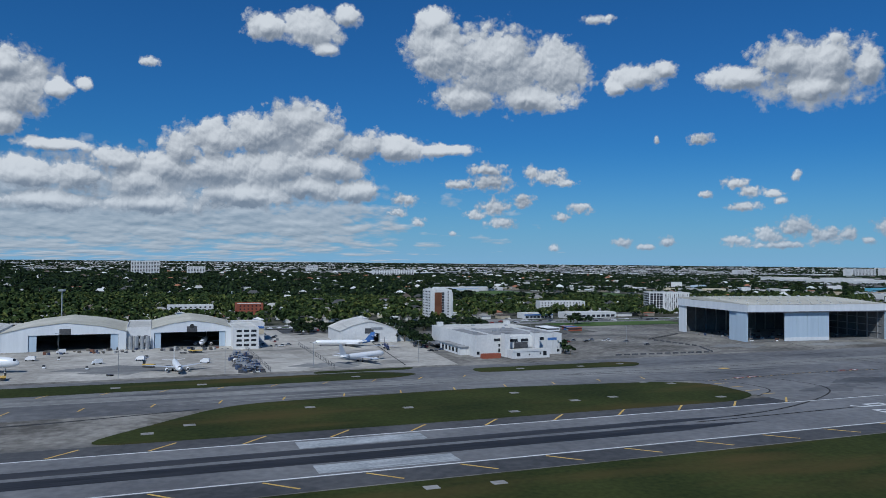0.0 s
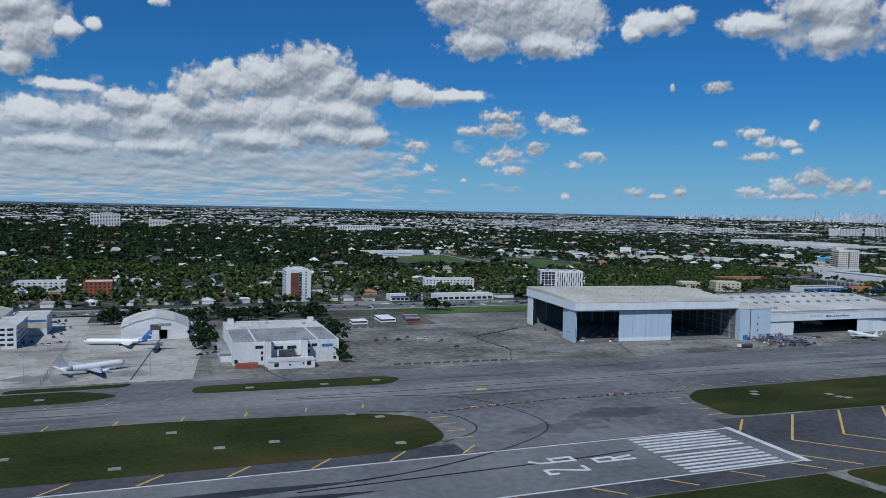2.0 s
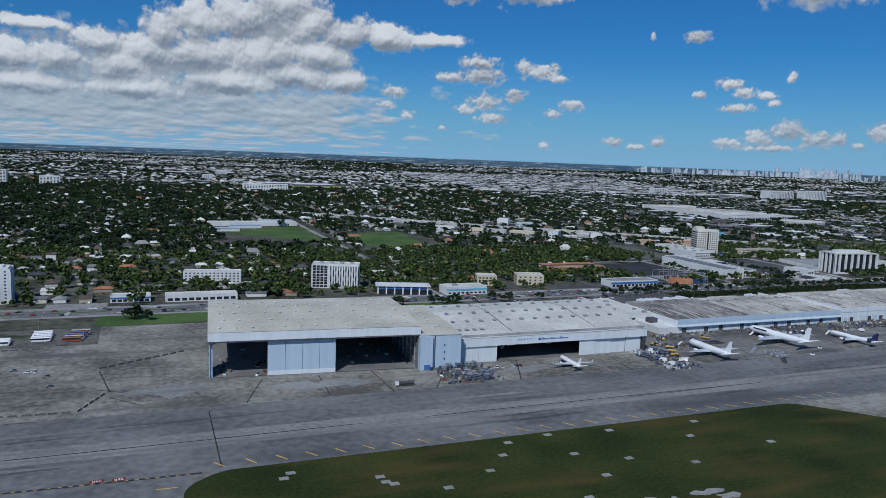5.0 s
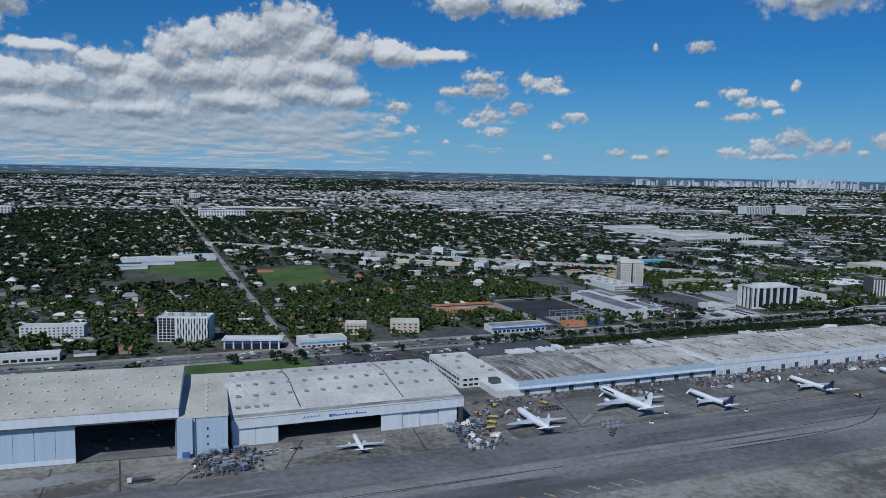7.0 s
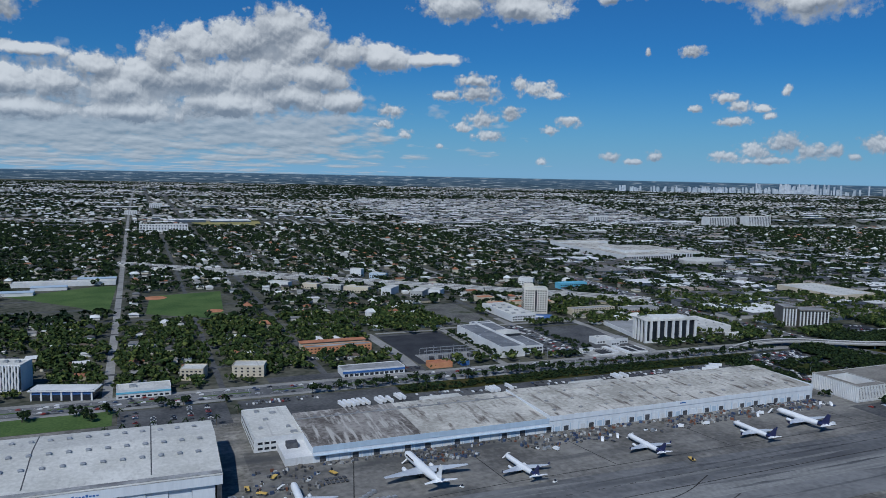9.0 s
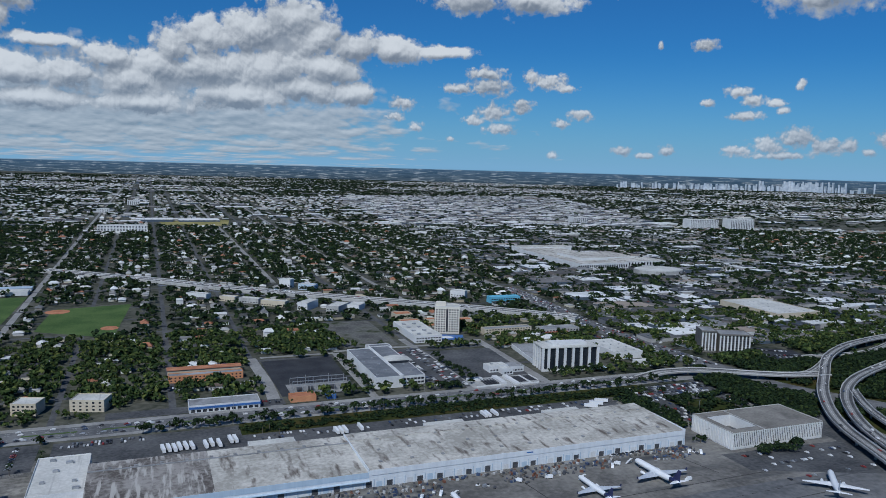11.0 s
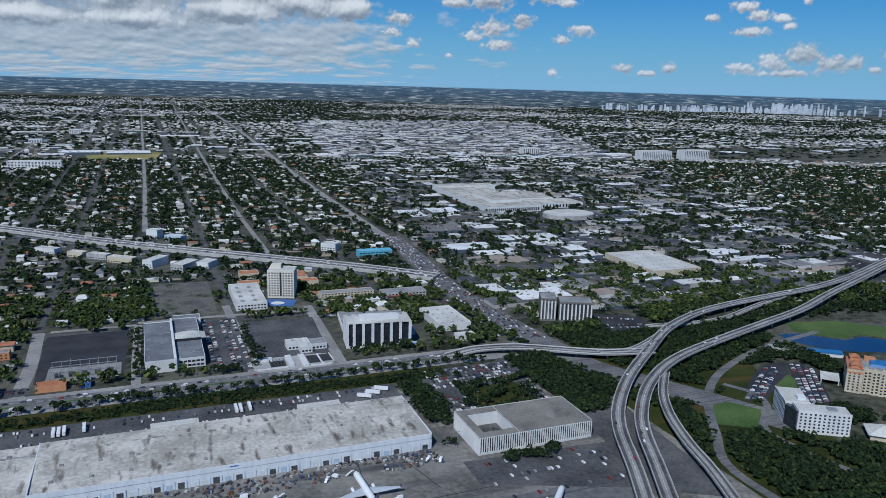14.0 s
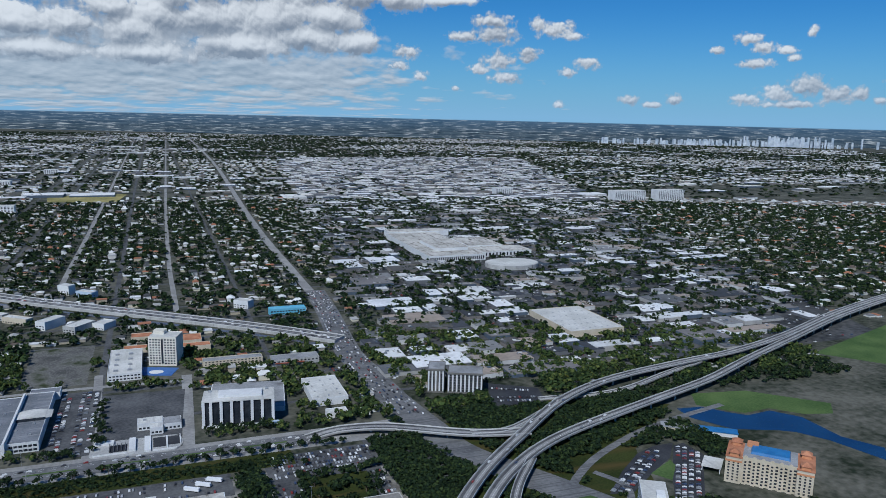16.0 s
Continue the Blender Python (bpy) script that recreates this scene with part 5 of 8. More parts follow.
part("blue_band", Shape().box(518.8, 586.2, 477.5, 477.95, 3.8, 5.8), "blue", t)
windows(t, "s", 520, 585, 478, 0, 1, 4, 12, 3.8, 2.6, 0.4)
t = block("motel", "brown courtyard motel with terracotta trim", "motel", 503, 582, 586, 598, 7.0, "orange", "roof_grey")
part("back_wing", Shape().box(503, 582, 612, 624, -0.1, 7.0), "stucco_tan", t)
part("back_roof", Shape().box(502, 583, 611, 625, 7.0, 7.4), "tile", t)
windows(t, "s", 504, 581, 586, 0.4, 2, 3.3, 18, 1.8, 1.5)
taken(503, 582, 598, 626, 2)
t = thing("white_warehouse", "white warehouse with blue-grey roofs and arched canopy", "warehouse")
taken(711, 776, 500, 668, 3)
for x0, x1, y0, y1, h in ((712.5, 741, 502.5, 632, 12.0), (743, 771, 509, 648, 9.5), (745, 776, 648.4, 666, 8.0)):
    part("wall", Shape().box(x0, x1, y0, y1, -0.1, h), "stucco", t)
    part("roof", Shape().box(x0 + 0.5, x1 - 0.5, y0 + 0.5, y1 - 0.5, h, h + 0.15), "roof_slate", t)
    for a in ((x0, x1, y0, y0 + 0.5), (x0, x1, y1 - 0.5, y1), (x0, x0 + 0.5, y0 + 0.5, y1 - 0.5), (x1 - 0.5, x1, y0 + 0.5, y1 - 0.5)):
        part("parapet", Shape().box(*a, h, h + 0.9), "stucco", t)
part("spine_wall", Shape().box(741, 743, 502, 640, -0.1, 14.0), "stucco", t)
part("arched_canopy", Shape().hull([[(743.2 + 33 * k / 10, y, z + 10.2 + 3.4 * math.sin(math.pi * (0.15 + 0.75 * k / 10))) for k in range(11) for z in (0,)] for y in (566, 588)], close=True), "roof_white", t, "white arched canopy over the roof")
part("canopy_glazing", Shape().box(744, 771, 564.6, 565.4, 9.6, 12.4), "glass", t)
windows(t, "s", 745, 770, 509, 0.4, 2, 4.2, 6, 3.4, 2.2)
for i in range(14):
    roof_unit(717 + (i % 2) * 14 + (i // 8) * 30, 515 + (i % 8) * 14, 12.15 if i < 8 else 9.65, 2.4, 2.0, 0.9, t)

t = block("office_tower", "cream ten-storey office tower with square windows", "office tower", 871, 907, 727, 754, 38.0, "stucco_cream", "roof_white")
windows(t, "s", 872, 887, 727, 1.5, 10, 3.5, 4, 2.2, 1.8)
windows(t, "s", 891, 906, 727, 1.5, 10, 3.5, 4, 2.2, 1.8)
part("dark_slot", Shape().box(887.6, 890.4, 726.7, 727, 3, 36), "glass", t, "dark recessed strip up the front")
part("slot_fin", Shape().box(886.8, 887.6, 726.2, 727, 3, 38), "stucco_cream", t)
part("slot_fin", Shape().box(890.4, 891.2, 726.2, 727, 3, 38), "stucco_cream", t)
for j in range(10):
    part("window_band", window_mesh(25.0, 1.7, "x"), "glass", t).location = (871, 740.5, 2.2 + 3.5 * j)
part("crown", Shape().box(873, 887, 740, 753, 38, 43), "stucco_cream", t)
spin(t, (871, 727), (870, 741), -20)
part("plaza", Shape().box(866, 912, 690, 720, -0.1, 0.15), "blue", t, "blue and white paved plaza")
part("plaza_ring", Shape().hull([[(889 + r * math.cos(a), 703 + r * 0.8 * math.sin(a), z) for a in [k * math.pi / 12 for k in range(24)]] for r, z in ((9, 0.15), (9, 0.25))]), "stucco", t)
taken(866, 912, 690, 725, 0)
t = block("office_annex", "low white annex with curved corner", "office building", 823, 862, 690, 790, 9, "stucco", "roof_white")
for i in range(8):
    roof_unit(832 + (i % 2) * 16, 702 + (i // 2) * 22, 9.1, 5, 4, 1.6, t)
windows(t, "s", 824, 861, 690, 0.6, 2, 3.8, 9, 2.6, 1.8)
for x0, x1, y0, y1 in ((838, 868, 796, 812), (912, 950, 786, 804), (880, 905, 800, 814), (846, 874, 850, 872), (915, 940, 815, 848)):
    t = block("orange_hall", "low hall with orange terracotta roof", "hall", x0, x1, y0, y1, 7, "stucco_tan", "tile")
t = block("garden_flats", "long tan walk-up flats with grey roof", "apartment building", 935, 1010, 706, 722, 9, "stucco_tan", "roof_grey")
windows(t, "s", 936, 1009, 706, 0.5, 3, 3, 16, 2.2, 1.4)
t = block("red_fronted_store", "grey store with red awning", "shop", 1020, 1082, 690, 712, 7.5, "concrete", "roof_grey")
part("red_awning", Shape().box(1024, 1062, 688.2, 690, 3, 4.2), "brick", t)
windows(t, "s", 1021, 1081, 690, 3.6, 1, 3.4, 12, 2.8, 1.6)

t = thing("bank_block", "white office block with tall black window bays", "office building")
taken(918, 1020, 498, 625, 2)
part("core", Shape().box(926, 996, 505, 534, -0.1, 28.0), "glass", t)
part("roof", Shape().box(924, 998, 503, 536, 28.0, 29.1), "roof_white", t)
for x in (924, 931.5, 942, 952.5, 963, 973.5, 984, 995):
    part("pier", Shape().box(x, x + 3.0, 503, 505, 0, 28.0), "stucco", t)
for y in (503.2, 512, 520, 528, 533):
    part("pier", Shape().box(924, 926, y, y + 2.6, 0, 28.0), "stucco", t)
part("base_band", Shape().box(923.6, 998.4, 502.4, 503, 0, 2.6), "stucco", t)
part("penthouse", Shape().box(940, 985, 512, 528, 29.1, 32.0), "stucco", t)
for i in range(7):
    roof_unit(930 + i * 10, 531, 29.1, 3, 3, 1.4, t)
part("podium", Shape().box(926, 1010, 538, 622, -0.1, 5.0), "stucco", t)
part("podium_roof", Shape().box(927, 1009, 538.5, 621, 5.0, 5.2), "roof_grey", t)
part("entrance_canopy", Shape().box(984, 1004, 492, 502, 4.2, 4.8), "metal_blue", t)
spin(t, (924, 503), (922, 515), -8)
t = block("flat_store", "white flat-roofed store with dots of vents", "warehouse", 1043, 1084, 538, 610, 8.5, "stucco", "roof_white")
for i in range(12):
    roof_unit(1050 + (i % 3) * 13, 546 + (i // 3) * 17, 8.6, 2, 2, 0.8, t)
t = thing("small_office", "small white office in three stepped blocks", "office building")
taken(814, 906, 468, 548, 1)
for x0, x1, y0, y1, h in ((859, 884, 528.4, 546, 7.0), (884.4, 902, 523, 544, 6.0), (871, 884, 515, 528, 6.6)):
    part("wall", Shape().box(x0, x1, y0, y1, -0.1, h), "stucco", t)
    part("roof", Shape().box(x0 + 0.5, x1 - 0.5, y0 + 0.5, y1 - 0.5, h, h + 0.2), "roof_grey" if h < 6.5 else "roof_white", t)
    part("parapet", Shape().box(x0, x1, y0, y0 + 0.5, h, h + 0.8), "stucco", t)
    windows(t, "s", x0 + 1, x1 - 1, y0, 0.4, 1, 3, max(3, int((x1 - x0) / 4)), 2.4, 2.0)
roof_unit(866, 538, 7.2, 3, 2.4, 1.2, t)
t = thing("walled_terrace", "low white walled terrace with dark courts", "terrace")
part("slab", Shape().prism(smooth_outline([(816, 474), (895, 470), (903, 486), (900, 508), (818, 510)], r=9), -0.1, 0.5), "concrete", t)
for x0, x1, y0, y1 in ((874, 886, 482, 505), (888, 899, 484, 505), (834, 850, 482, 498)):
    part("court", Shape().box(x0, x1, y0, y1, 0.5, 0.56), "lot_dark", t)
for x0, x1, y0, y1, h in ((820, 838, 500, 507, 2.8), (852, 858, 479, 507, 3.0), (866, 872, 474, 508, 2.4), (820, 850, 476.5, 477.5, 1.6), (874, 896, 473.5, 474.5, 1.8), (886.3, 887.7, 476, 506, 1.5), (899.3, 900.2, 484, 506, 1.5)):
    part("low_wall", Shape().box(x0, x1, y0, y1, 0.5, h), "stucco", t)
for k in range(5):
    part("roof_beam", Shape().box(834 + 3.6 * k, 834.7 + 3.6 * k, 481, 499, 2.0, 2.5), "steel", t)
t = block("service_shed", "low white service shed", "shed", 1052, 1075, 500, 515, 5, "stucco", "roof_white")
for x0, x1, h in ((1180, 1200, 29), (1204, 1246, 25)):
    t = block("slab_hotel", "dark grey slab hotel with white window stripes", "hotel", x0, x1, 516, 545, h, "stucco_dark", "roof_grey", group="slab hotels by the highway")
    windows(t, "s", x0 + 1, x1 - 1, 516, 1.5, 7, 3.2, 5 if h > 28 else 8, 2.8, 2.2)
    for i in range(5 if h > 28 else 9):
        x = x0 + 1.4 + i * (x1 - x0 - 2.8) / (4 if h > 28 else 8)
        part("fin", Shape().box(x - 0.85, x + 0.85, 515, 516, 2.6, h - 2), "stucco", t)
    part("cornice", Shape().box(x0 - 0.6, x1 + 0.6, 514.6, 516, h - 1, h + 0.6), "stucco_dark", t)
    spin(t, (1180, 516), (1182, 542), -24)
t = block("turquoise_store", "turquoise painted store building", "shop", 1053, 1112, 940, 958, 10, "teal", "teal")
windows(t, "s", 1054, 1111, 940, 0.4, 2, 4.4, 12, 3.0, 2.0)
t = block("outlet_mall", "large white-roofed market hall with red edge", "market hall", 1467, 1562, 690, 826, 9, "stucco_tan", "roof_white")
for i in range(40):
    part("skylight", Shape().box(1474 + (i % 8) * 11, 1476 + (i % 8) * 11, 702 + (i // 8) * 24, 705 + (i // 8) * 24, 9.15, 9.5), "galv", t)
t = block("white_mill", "huge white industrial plant with stepped blocks", "factory", 1460, 1600, 1300, 1640, 13, "stucco", "roof_stained")
for a in ((1600, 1735, 1330, 1400, 12), (1500, 1580, 1360, 1480, 20), (1470, 1640, 1640, 1690, 16), (1600, 1690, 1400, 1520, 15)):
    part("block", Shape().box(*a[:4], 0, a[4]), "stucco", t)
    part("block_roof", Shape().box(a[0] + 0.5, a[1] - 0.5, a[2] + 0.5, a[3] - 0.5, a[4], a[4] + 0.3), "roof_stained", t)
    taken(a[0], a[1], a[2], a[3], 4)
for i in range(26):
    part("bay_slot", window_mesh(3.0, 8.0, "y"), "steel", t).location = (1464 + i * 5.2, 1300, 2)
for i in range(14):
    part("bay_slot", window_mesh(4.0, 8.0, "y"), "steel", t).location = (1606 + i * 9.2, 1330, 1.5)
t = thing("round_arena", "grey round-ended hall with white rim", "hall")
taken(1555, 1695, 1160, 1275, 3)
oval = [(1625 + 62 * math.cos(a), 1215 + 48 * math.sin(a)) for a in [k * math.pi / 16 for k in range(32)]]
part("wall", Shape().prism(oval, 0, 9), "concrete", t)
part("roof", Shape().prism([(1625 + (x - 1625) * 0.96, 1215 + (y - 1215) * 0.96) for x, y in oval], 9, 9.6), "roof_white", t)


def turned_hotel(name, label, x, y, turn, wings, h, wall, floors, roof="roof_white", trim=None):
    t = thing(name, label, "hotel", (x, y, 0), turn)
    for x0, x1, y0, y1 in wings:
        part("wall", Shape().box(x0, x1, y0, y1, -0.1, h), wall, t)
        part("roof", Shape().box(x0 + 0.4, x1 - 0.4, y0 + 0.4, y1 - 0.4, h, h + 0.2), roof, t)
        part("parapet", Shape().box(x0, x1, y0, y0 + 0.4, h, h + 1.0), wall, t)
        part("parapet", Shape().box(x0, x0 + 0.4, y0 + 0.4, y1, h, h + 1.0), wall, t)
        n = max(2, int((x1 - x0) / 4))
        windows(t, "s", x0 + 0.5, x1 - 0.5, y0, 1.2, floors, (h - 2) / floors, n, 1.7, 1.6)
        n = max(2, int((y1 - y0) / 4))
        windows(t, "w", y0 + 0.5, y1 - 0.5, x0, 1.2, floors, (h - 2) / floors, n, 1.7, 1.6)
        if trim:
            part("cornice", Shape().box(x0 - 0.8, x1 + 0.8, y0 - 0.8, y1 + 0.8, h - 3.4, h - 2.6), trim, t)
        c = pose(x, y, 0, 0, 0, turn) @ Vector(((x0 + x1) / 2, (y0 + y1) / 2, 0))
        taken(c.x - 22, c.x + 22, c.y - 22, c.y + 22)
    return t


t = turned_hotel("airport_hotel", "white six-storey hotel with two angled wings", 1249, 188, -31, [(-10, 12, 20, 56), (-4, 40, 0, 19)], 20, "stucco", 6)
part("corner_glazing", Shape().prism([(-10, 19.9), (-10.3, 18), (-4.3, 4), (-4, 4), (-4, 19.9)], 0.4, 18.5), "glass", t, "dark glazed corner")
part("roof_edge", Shape().box(-10.2, -9.8, 20, 56, 20, 20.8), "stucco", t)
part("lift_house", Shape().box(2, 9, 26, 34, 20.2, 23), "stucco", t)
part("roof_unit", Shape().box(22, 30, 6, 12, 20.2, 21.8), "galv", t)
t = thing("grand_hotel", "cream eight-storey hotel with orange roof towers", "hotel", (1368, 246, 0), -47)
part("wall", Shape().box(14, 60, 3, 36, -0.1, 26), "stucco_tan", t)
part("roof", Shape().box(14, 60, 3.4, 35.6, 26, 26.3), "roof_grey", t)
for x0 in (0, 60):
    part("wing", Shape().box(x0, x0 + 14, 0, 36, -0.1, 25), "stucco_tan", t)
    part("roof", Shape().box(x0 - 0.5, x0 + 14.5, -0.5, 36.5, 25, 25.8), "tile", t)
    for y0 in (1, 27):
        part("roof_tower", Shape().box(x0 + 3, x0 + 11, y0, y0 + 8, 25.8, 29), "orange", t)
        part("tower_roof", Shape().hull([[(x0 + 2, y0 - 1, 29), (x0 + 12, y0 - 1, 29), (x0 + 12, y0 + 9, 29), (x0 + 2, y0 + 9, 29)], [(x0 + 6.6, y0 + 3.6, 32), (x0 + 7.4, y0 + 3.6, 32), (x0 + 7.4, y0 + 4.4, 32), (x0 + 6.6, y0 + 4.4, 32)]]), "tile", t)
    part("belt", Shape().box(x0 - 0.3, x0 + 14.3, -0.3, 36.3, 20.6, 22.4), "orange", t)
    windows(t, "s", x0 + 1, x0 + 13, 0, 1.2, 7, 2.9, 3, 1.7, 1.6)
windows(t, "w", 2, 34, 0, 1.2, 7, 2.9, 7, 1.7, 1.6)
for k in range(6):
    x0 = 15 + k * 7.6
    part("bay", Shape().profile([(x0, 0), (x0 + 3.6, 0), (x0 + 3.6, 25.5), (x0 + 3.2, 27.2), (x0 + 1.8, 28), (x0 + 0.4, 27.2), (x0, 25.5)], 1.2, 3), "stucco_tan", t)
    for z in range(7):
        part("window", window_mesh(1.8, 1.7, "y"), "glass", t).location = (x0 + 1.8, 1.2, 2 + z * 3.2)
        part("window", window_mesh(2.2, 1.7, "y"), "glass", t).location = (x0 + 5.6, 3, 2 + z * 3.2)
part("glass_roof", Shape().hull([[(20, 12, 26.3), (54, 12, 26.3), (54, 32, 26.3), (20, 32, 26.3)], [(21, 13, 28.6), (53, 13, 28.6), (53, 31, 28.6), (21, 31, 28.6)]]), "pool_blue", t, "blue glass roof of the courtyard")
part("roof_house", Shape().box(16, 26, 28, 35, 26.3, 30), "orange", t)
part("porch_roof", Shape().box(-22, -4, 12, 36, 4.6, 5.4), "roof_white", t, "white porch roof on columns")
for a, b in ((-21, 13), (-5, 13), (-21, 35), (-5, 35)):
    part("porch_column", Shape().box(a - 0.4, a + 0.4, b - 0.4, b + 0.4, -0.1, 4.6), "stucco", t)
taken(1345, 1465, 190, 285)
t = thing("pavilion", "cream pavilion with a low peaked tent roof", "pavilion", (1316, 156, 0), -40)
part("wall", Shape().box(-16, 16, -11, 11, -0.1, 5), "stucco_tan", t)
part("roof", Shape().hull([[(-18, -13, 5), (18, -13, 5), (18, 13, 5), (-18, 13, 5)], [(-5, -2, 11), (5, -2, 11), (5, 2, 11), (-5, 2, 11)]]), "roof_white", t)
taken(1292, 1340, 134, 180)
t = thing("waterside_shops", "long low shops with a blue roof by the canal", "shop row", (1388, 366, 0), -36)
part("wall", Shape().box(0, 28, -6, 7, -0.1, 4.2), "stucco_tan", t)
part("roof", Shape().box(-0.6, 28.6, -6.6, 7.6, 4.2, 4.8), "roof_grey", t)
part("wall", Shape().box(29, 78, -4, 8, -0.1, 4.2), "stucco", t)
part("roof", Shape().box(28.6, 78.6, -4.6, 8.6, 4.2, 4.9), "pool_blue", t, "blue metal roof")
for k in range(8):
    part("window", window_mesh(2.0, 1.7, "y"), "glass", t).location = (3 + 3.2 * k, -6, 1.0)

# --- towers and halls farther off
for x0, x1, y0, y1, h, lab in ((335, 484, 2340, 2372, 24, "long white apartment slab far in the suburb"), (-470, -380, 2480, 2510, 48, "pair of grey apartment towers above trees"),
                               (-290, -230, 2500, 2525, 30, "white apartment slab above the trees"), (390, 450, 3865, 3890, 22, "white hall on the long avenue"),
                               (280, 330, 3300, 3340, 16, "white school block beside the avenue"), (2640, 2790, 2330, 2380, 38, "cream apartment towers among low houses"),
                               (2830, 2960, 2300, 2350, 42, "cream apartment towers beyond the ramps"), (2250, 2330, 2640, 2680, 26, "white office slab among trees")):
    t = block("distant_apartments", lab, "apartment building", x0, x1, y0, y1, h, "stucco", "roof_white", 1.2)
    n = int((x1 - x0) / 9)
    windows(t, "s", x0 + 1, x1 - 1, y0, 1, max(3, int(h / 4.6)), 4.6, n, 5.0, 2.4)
t = block("school", "low white school with long pale blue roofs", "school", 125, 290, 1195, 1225, 6, "stucco", "roof_white")
for x0, x1, y0, y1 in ((160, 215, 1150, 1172), (225, 290, 1240, 1262), (120, 170, 1100, 1122)):
    part("wing", Shape().box(x0, x1, y0, y1, 0, 5.5), "stucco", t)
    part("wing_roof", Shape().box(x0 - 0.5, x1 + 0.5, y0 - 0.5, y1 + 0.5, 5.5, 5.9), "metal_blue", t)
    taken(x0, x1, y0, y1, 3)

# ---------------------------------------------------------------- streets, lots, parks, water
AVENUES = [(298, 9), (400, 6), (505, 7), (600, 6), (718, 10), (816, 8), (912, 9), (1022, 6), (1150, 18)]
STREET_Y = 456.0
roads = []


def road(name, line, width, mat, label, z=-0.02):
    pts = curve(line, 6)
    z += 0.003 * len(roads) - 0.02  # no two roads share a plane
    me = strip(Shape(), pts, width, z).mesh(name)
    for v in me.vertices:
        v.co.z = z
    me.materials.append(M[mat])
    roads.append(([(p.x, p.y) for p in pts], width))
    return tagged(new(name, me), label, "road", kind="structure")


sheet("dry_field", [(540, 2640), (760, 2600), (790, 2860), (600, 2960), (520, 2820)], -0.03, "dry_grass", "dry yellow playing field in the suburb")
taken(525, 785, 2620, 2900)
# this sheet's lighter colour carries painted sunlight
sheet("west_apron", [(-900, 180), (-330, 186), (-228, 184), (-216, 300), (-222, 398), (-300, 470), (-900, 470)], -0.05, "apron_sunlit", "pale concrete apron with painted sunlight before the western hangars")
sheet("pavement", rect(-1200, 1120, 436, 478), -0.05, "road_pale", "pale pavement along the main street")
road("main_street", [(-1400, STREET_Y), (-400, STREET_Y), (400, STREET_Y), (1040, STREET_Y)], 27, "street", "wide asphalt main street with a divided roadway")
median = Shape()
for i in range(30):
    median.box(-900 + i * 64, -856 + i * 64, STREET_Y - 1.3, STREET_Y + 1.3, -0.02, 0.15)
solid("street_median", median, "lawn", "planted median strip of the main street", "median", kind="structure")
taken(-1400, 1110, 434, 480)
for x, w in AVENUES:
    y0 = 478 if x < 700 else {718: 1240, 816: 480, 912: 1010, 1022: 640, 1150: 900}[x]
    bend = {718: [(718, 1397), (722, 2736), (723, 9200)], 912: [(911, 1617), (935, 3197), (1034, 8397)], 1150: [(1150, 1324), (1162, 2140), (1249, 4860), (1294, 9440)]}
    road("avenue", [(x, y0)] + bend.get(x, [(x, y0 + 600), (x, 4000), (x + 20, 9500)]), w, "road_pale" if w > 8 else "road", "straight avenue running through the suburb", -0.06)
for y in [560, 655, 760, 850, 945, 1040] + list(range(1130, 4200, 95)):
    me = strip(Shape(), [(-1200, y), (1180 + 0.05 * (y - 500), y)], 7.5, -0.075).mesh("side_street")
    me.materials.append(M["road"])
    tagged(new("side_street", me), "narrow asphalt side street between houses", "road", kind="structure")
for line, w in (([(602, 478), (604, 560), (600, 668)], 13), ([(704, 478), (704, 560), (706, 668)], 9), ([(815, 478), (816, 580), (812, 720)], 10), ([(907, 478), (910, 560), (914, 690)], 12), ([(612, 668), (704, 668)], 7), ([(706, 676), (812, 676), (914, 670)], 8)):
    road("lane", line, w, "road_pale", "pale concrete lane between the lots", -0.05)
EXPRESS = [(280, 1490), (400, 1390), (501, 1304), (634, 1178), (746, 1087), (918, 955), (1037, 860), (1130, 775)]
pts = curve(EXPRESS, 6)
way = thing("expressway", "pale concrete expressway raised on retaining walls", "expressway", kind="structure")
side = []
for i, p in enumerate(pts):
    d = pts[min(i + 1, len(pts) - 1)] - pts[max(i - 1, 0)]
    side.append(Vector((-d.y, d.x, 0)).normalized())
for name, a0, a1, z0, z1, mat in (("embankment", -15, 15, -0.1, 4.5, "concrete"), ("roadway", -14.4, -0.6, 4.5, 4.56, "road_pale"), ("roadway", 0.6, 14.4, 4.5, 4.56, "road_pale"), ("parapet", -15, -14.5, 4.5, 5.5, "rail"),
                                  ("parapet", 14.5, 15, 4.5, 5.5, "rail"), ("median_barrier", -0.5, 0.5, 4.5, 5.4, "rail"), ("tyre_track", 3.0, 6.0, 4.565, 4.575, "road"), ("tyre_track", -6.0, -3.0, 4.565, 4.575, "road"), ("tyre_track", 8.6, 11.4, 4.565, 4.575, "road"), ("tyre_track", -11.4, -8.6, 4.565, 4.575, "road")):
    part(name, Shape().hull([[(p + w * a + Vector((0, 0, z)))[:] for a, z in ((a0, z0), (a1, z0), (a1, z1), (a0, z1))] for p, w in zip(pts, side)]), mat, way)
roads.append(([(p.x, p.y) for p in pts], 34))
road("canal", [(x - 16, y - 22) for x, y in EXPRESS[2:]], 9, "water", "dark canal beside the expressway", -0.05)
road("highway", [(1158, 1100), (1148, 938), (1130, 735), (1133, 634), (1138, 535), (1150, 445), (1160, 380), (1205, 300), (1260, 200)], 38, "street", "many-laned dark highway below the bridge", -0.01)
lines = Shape()
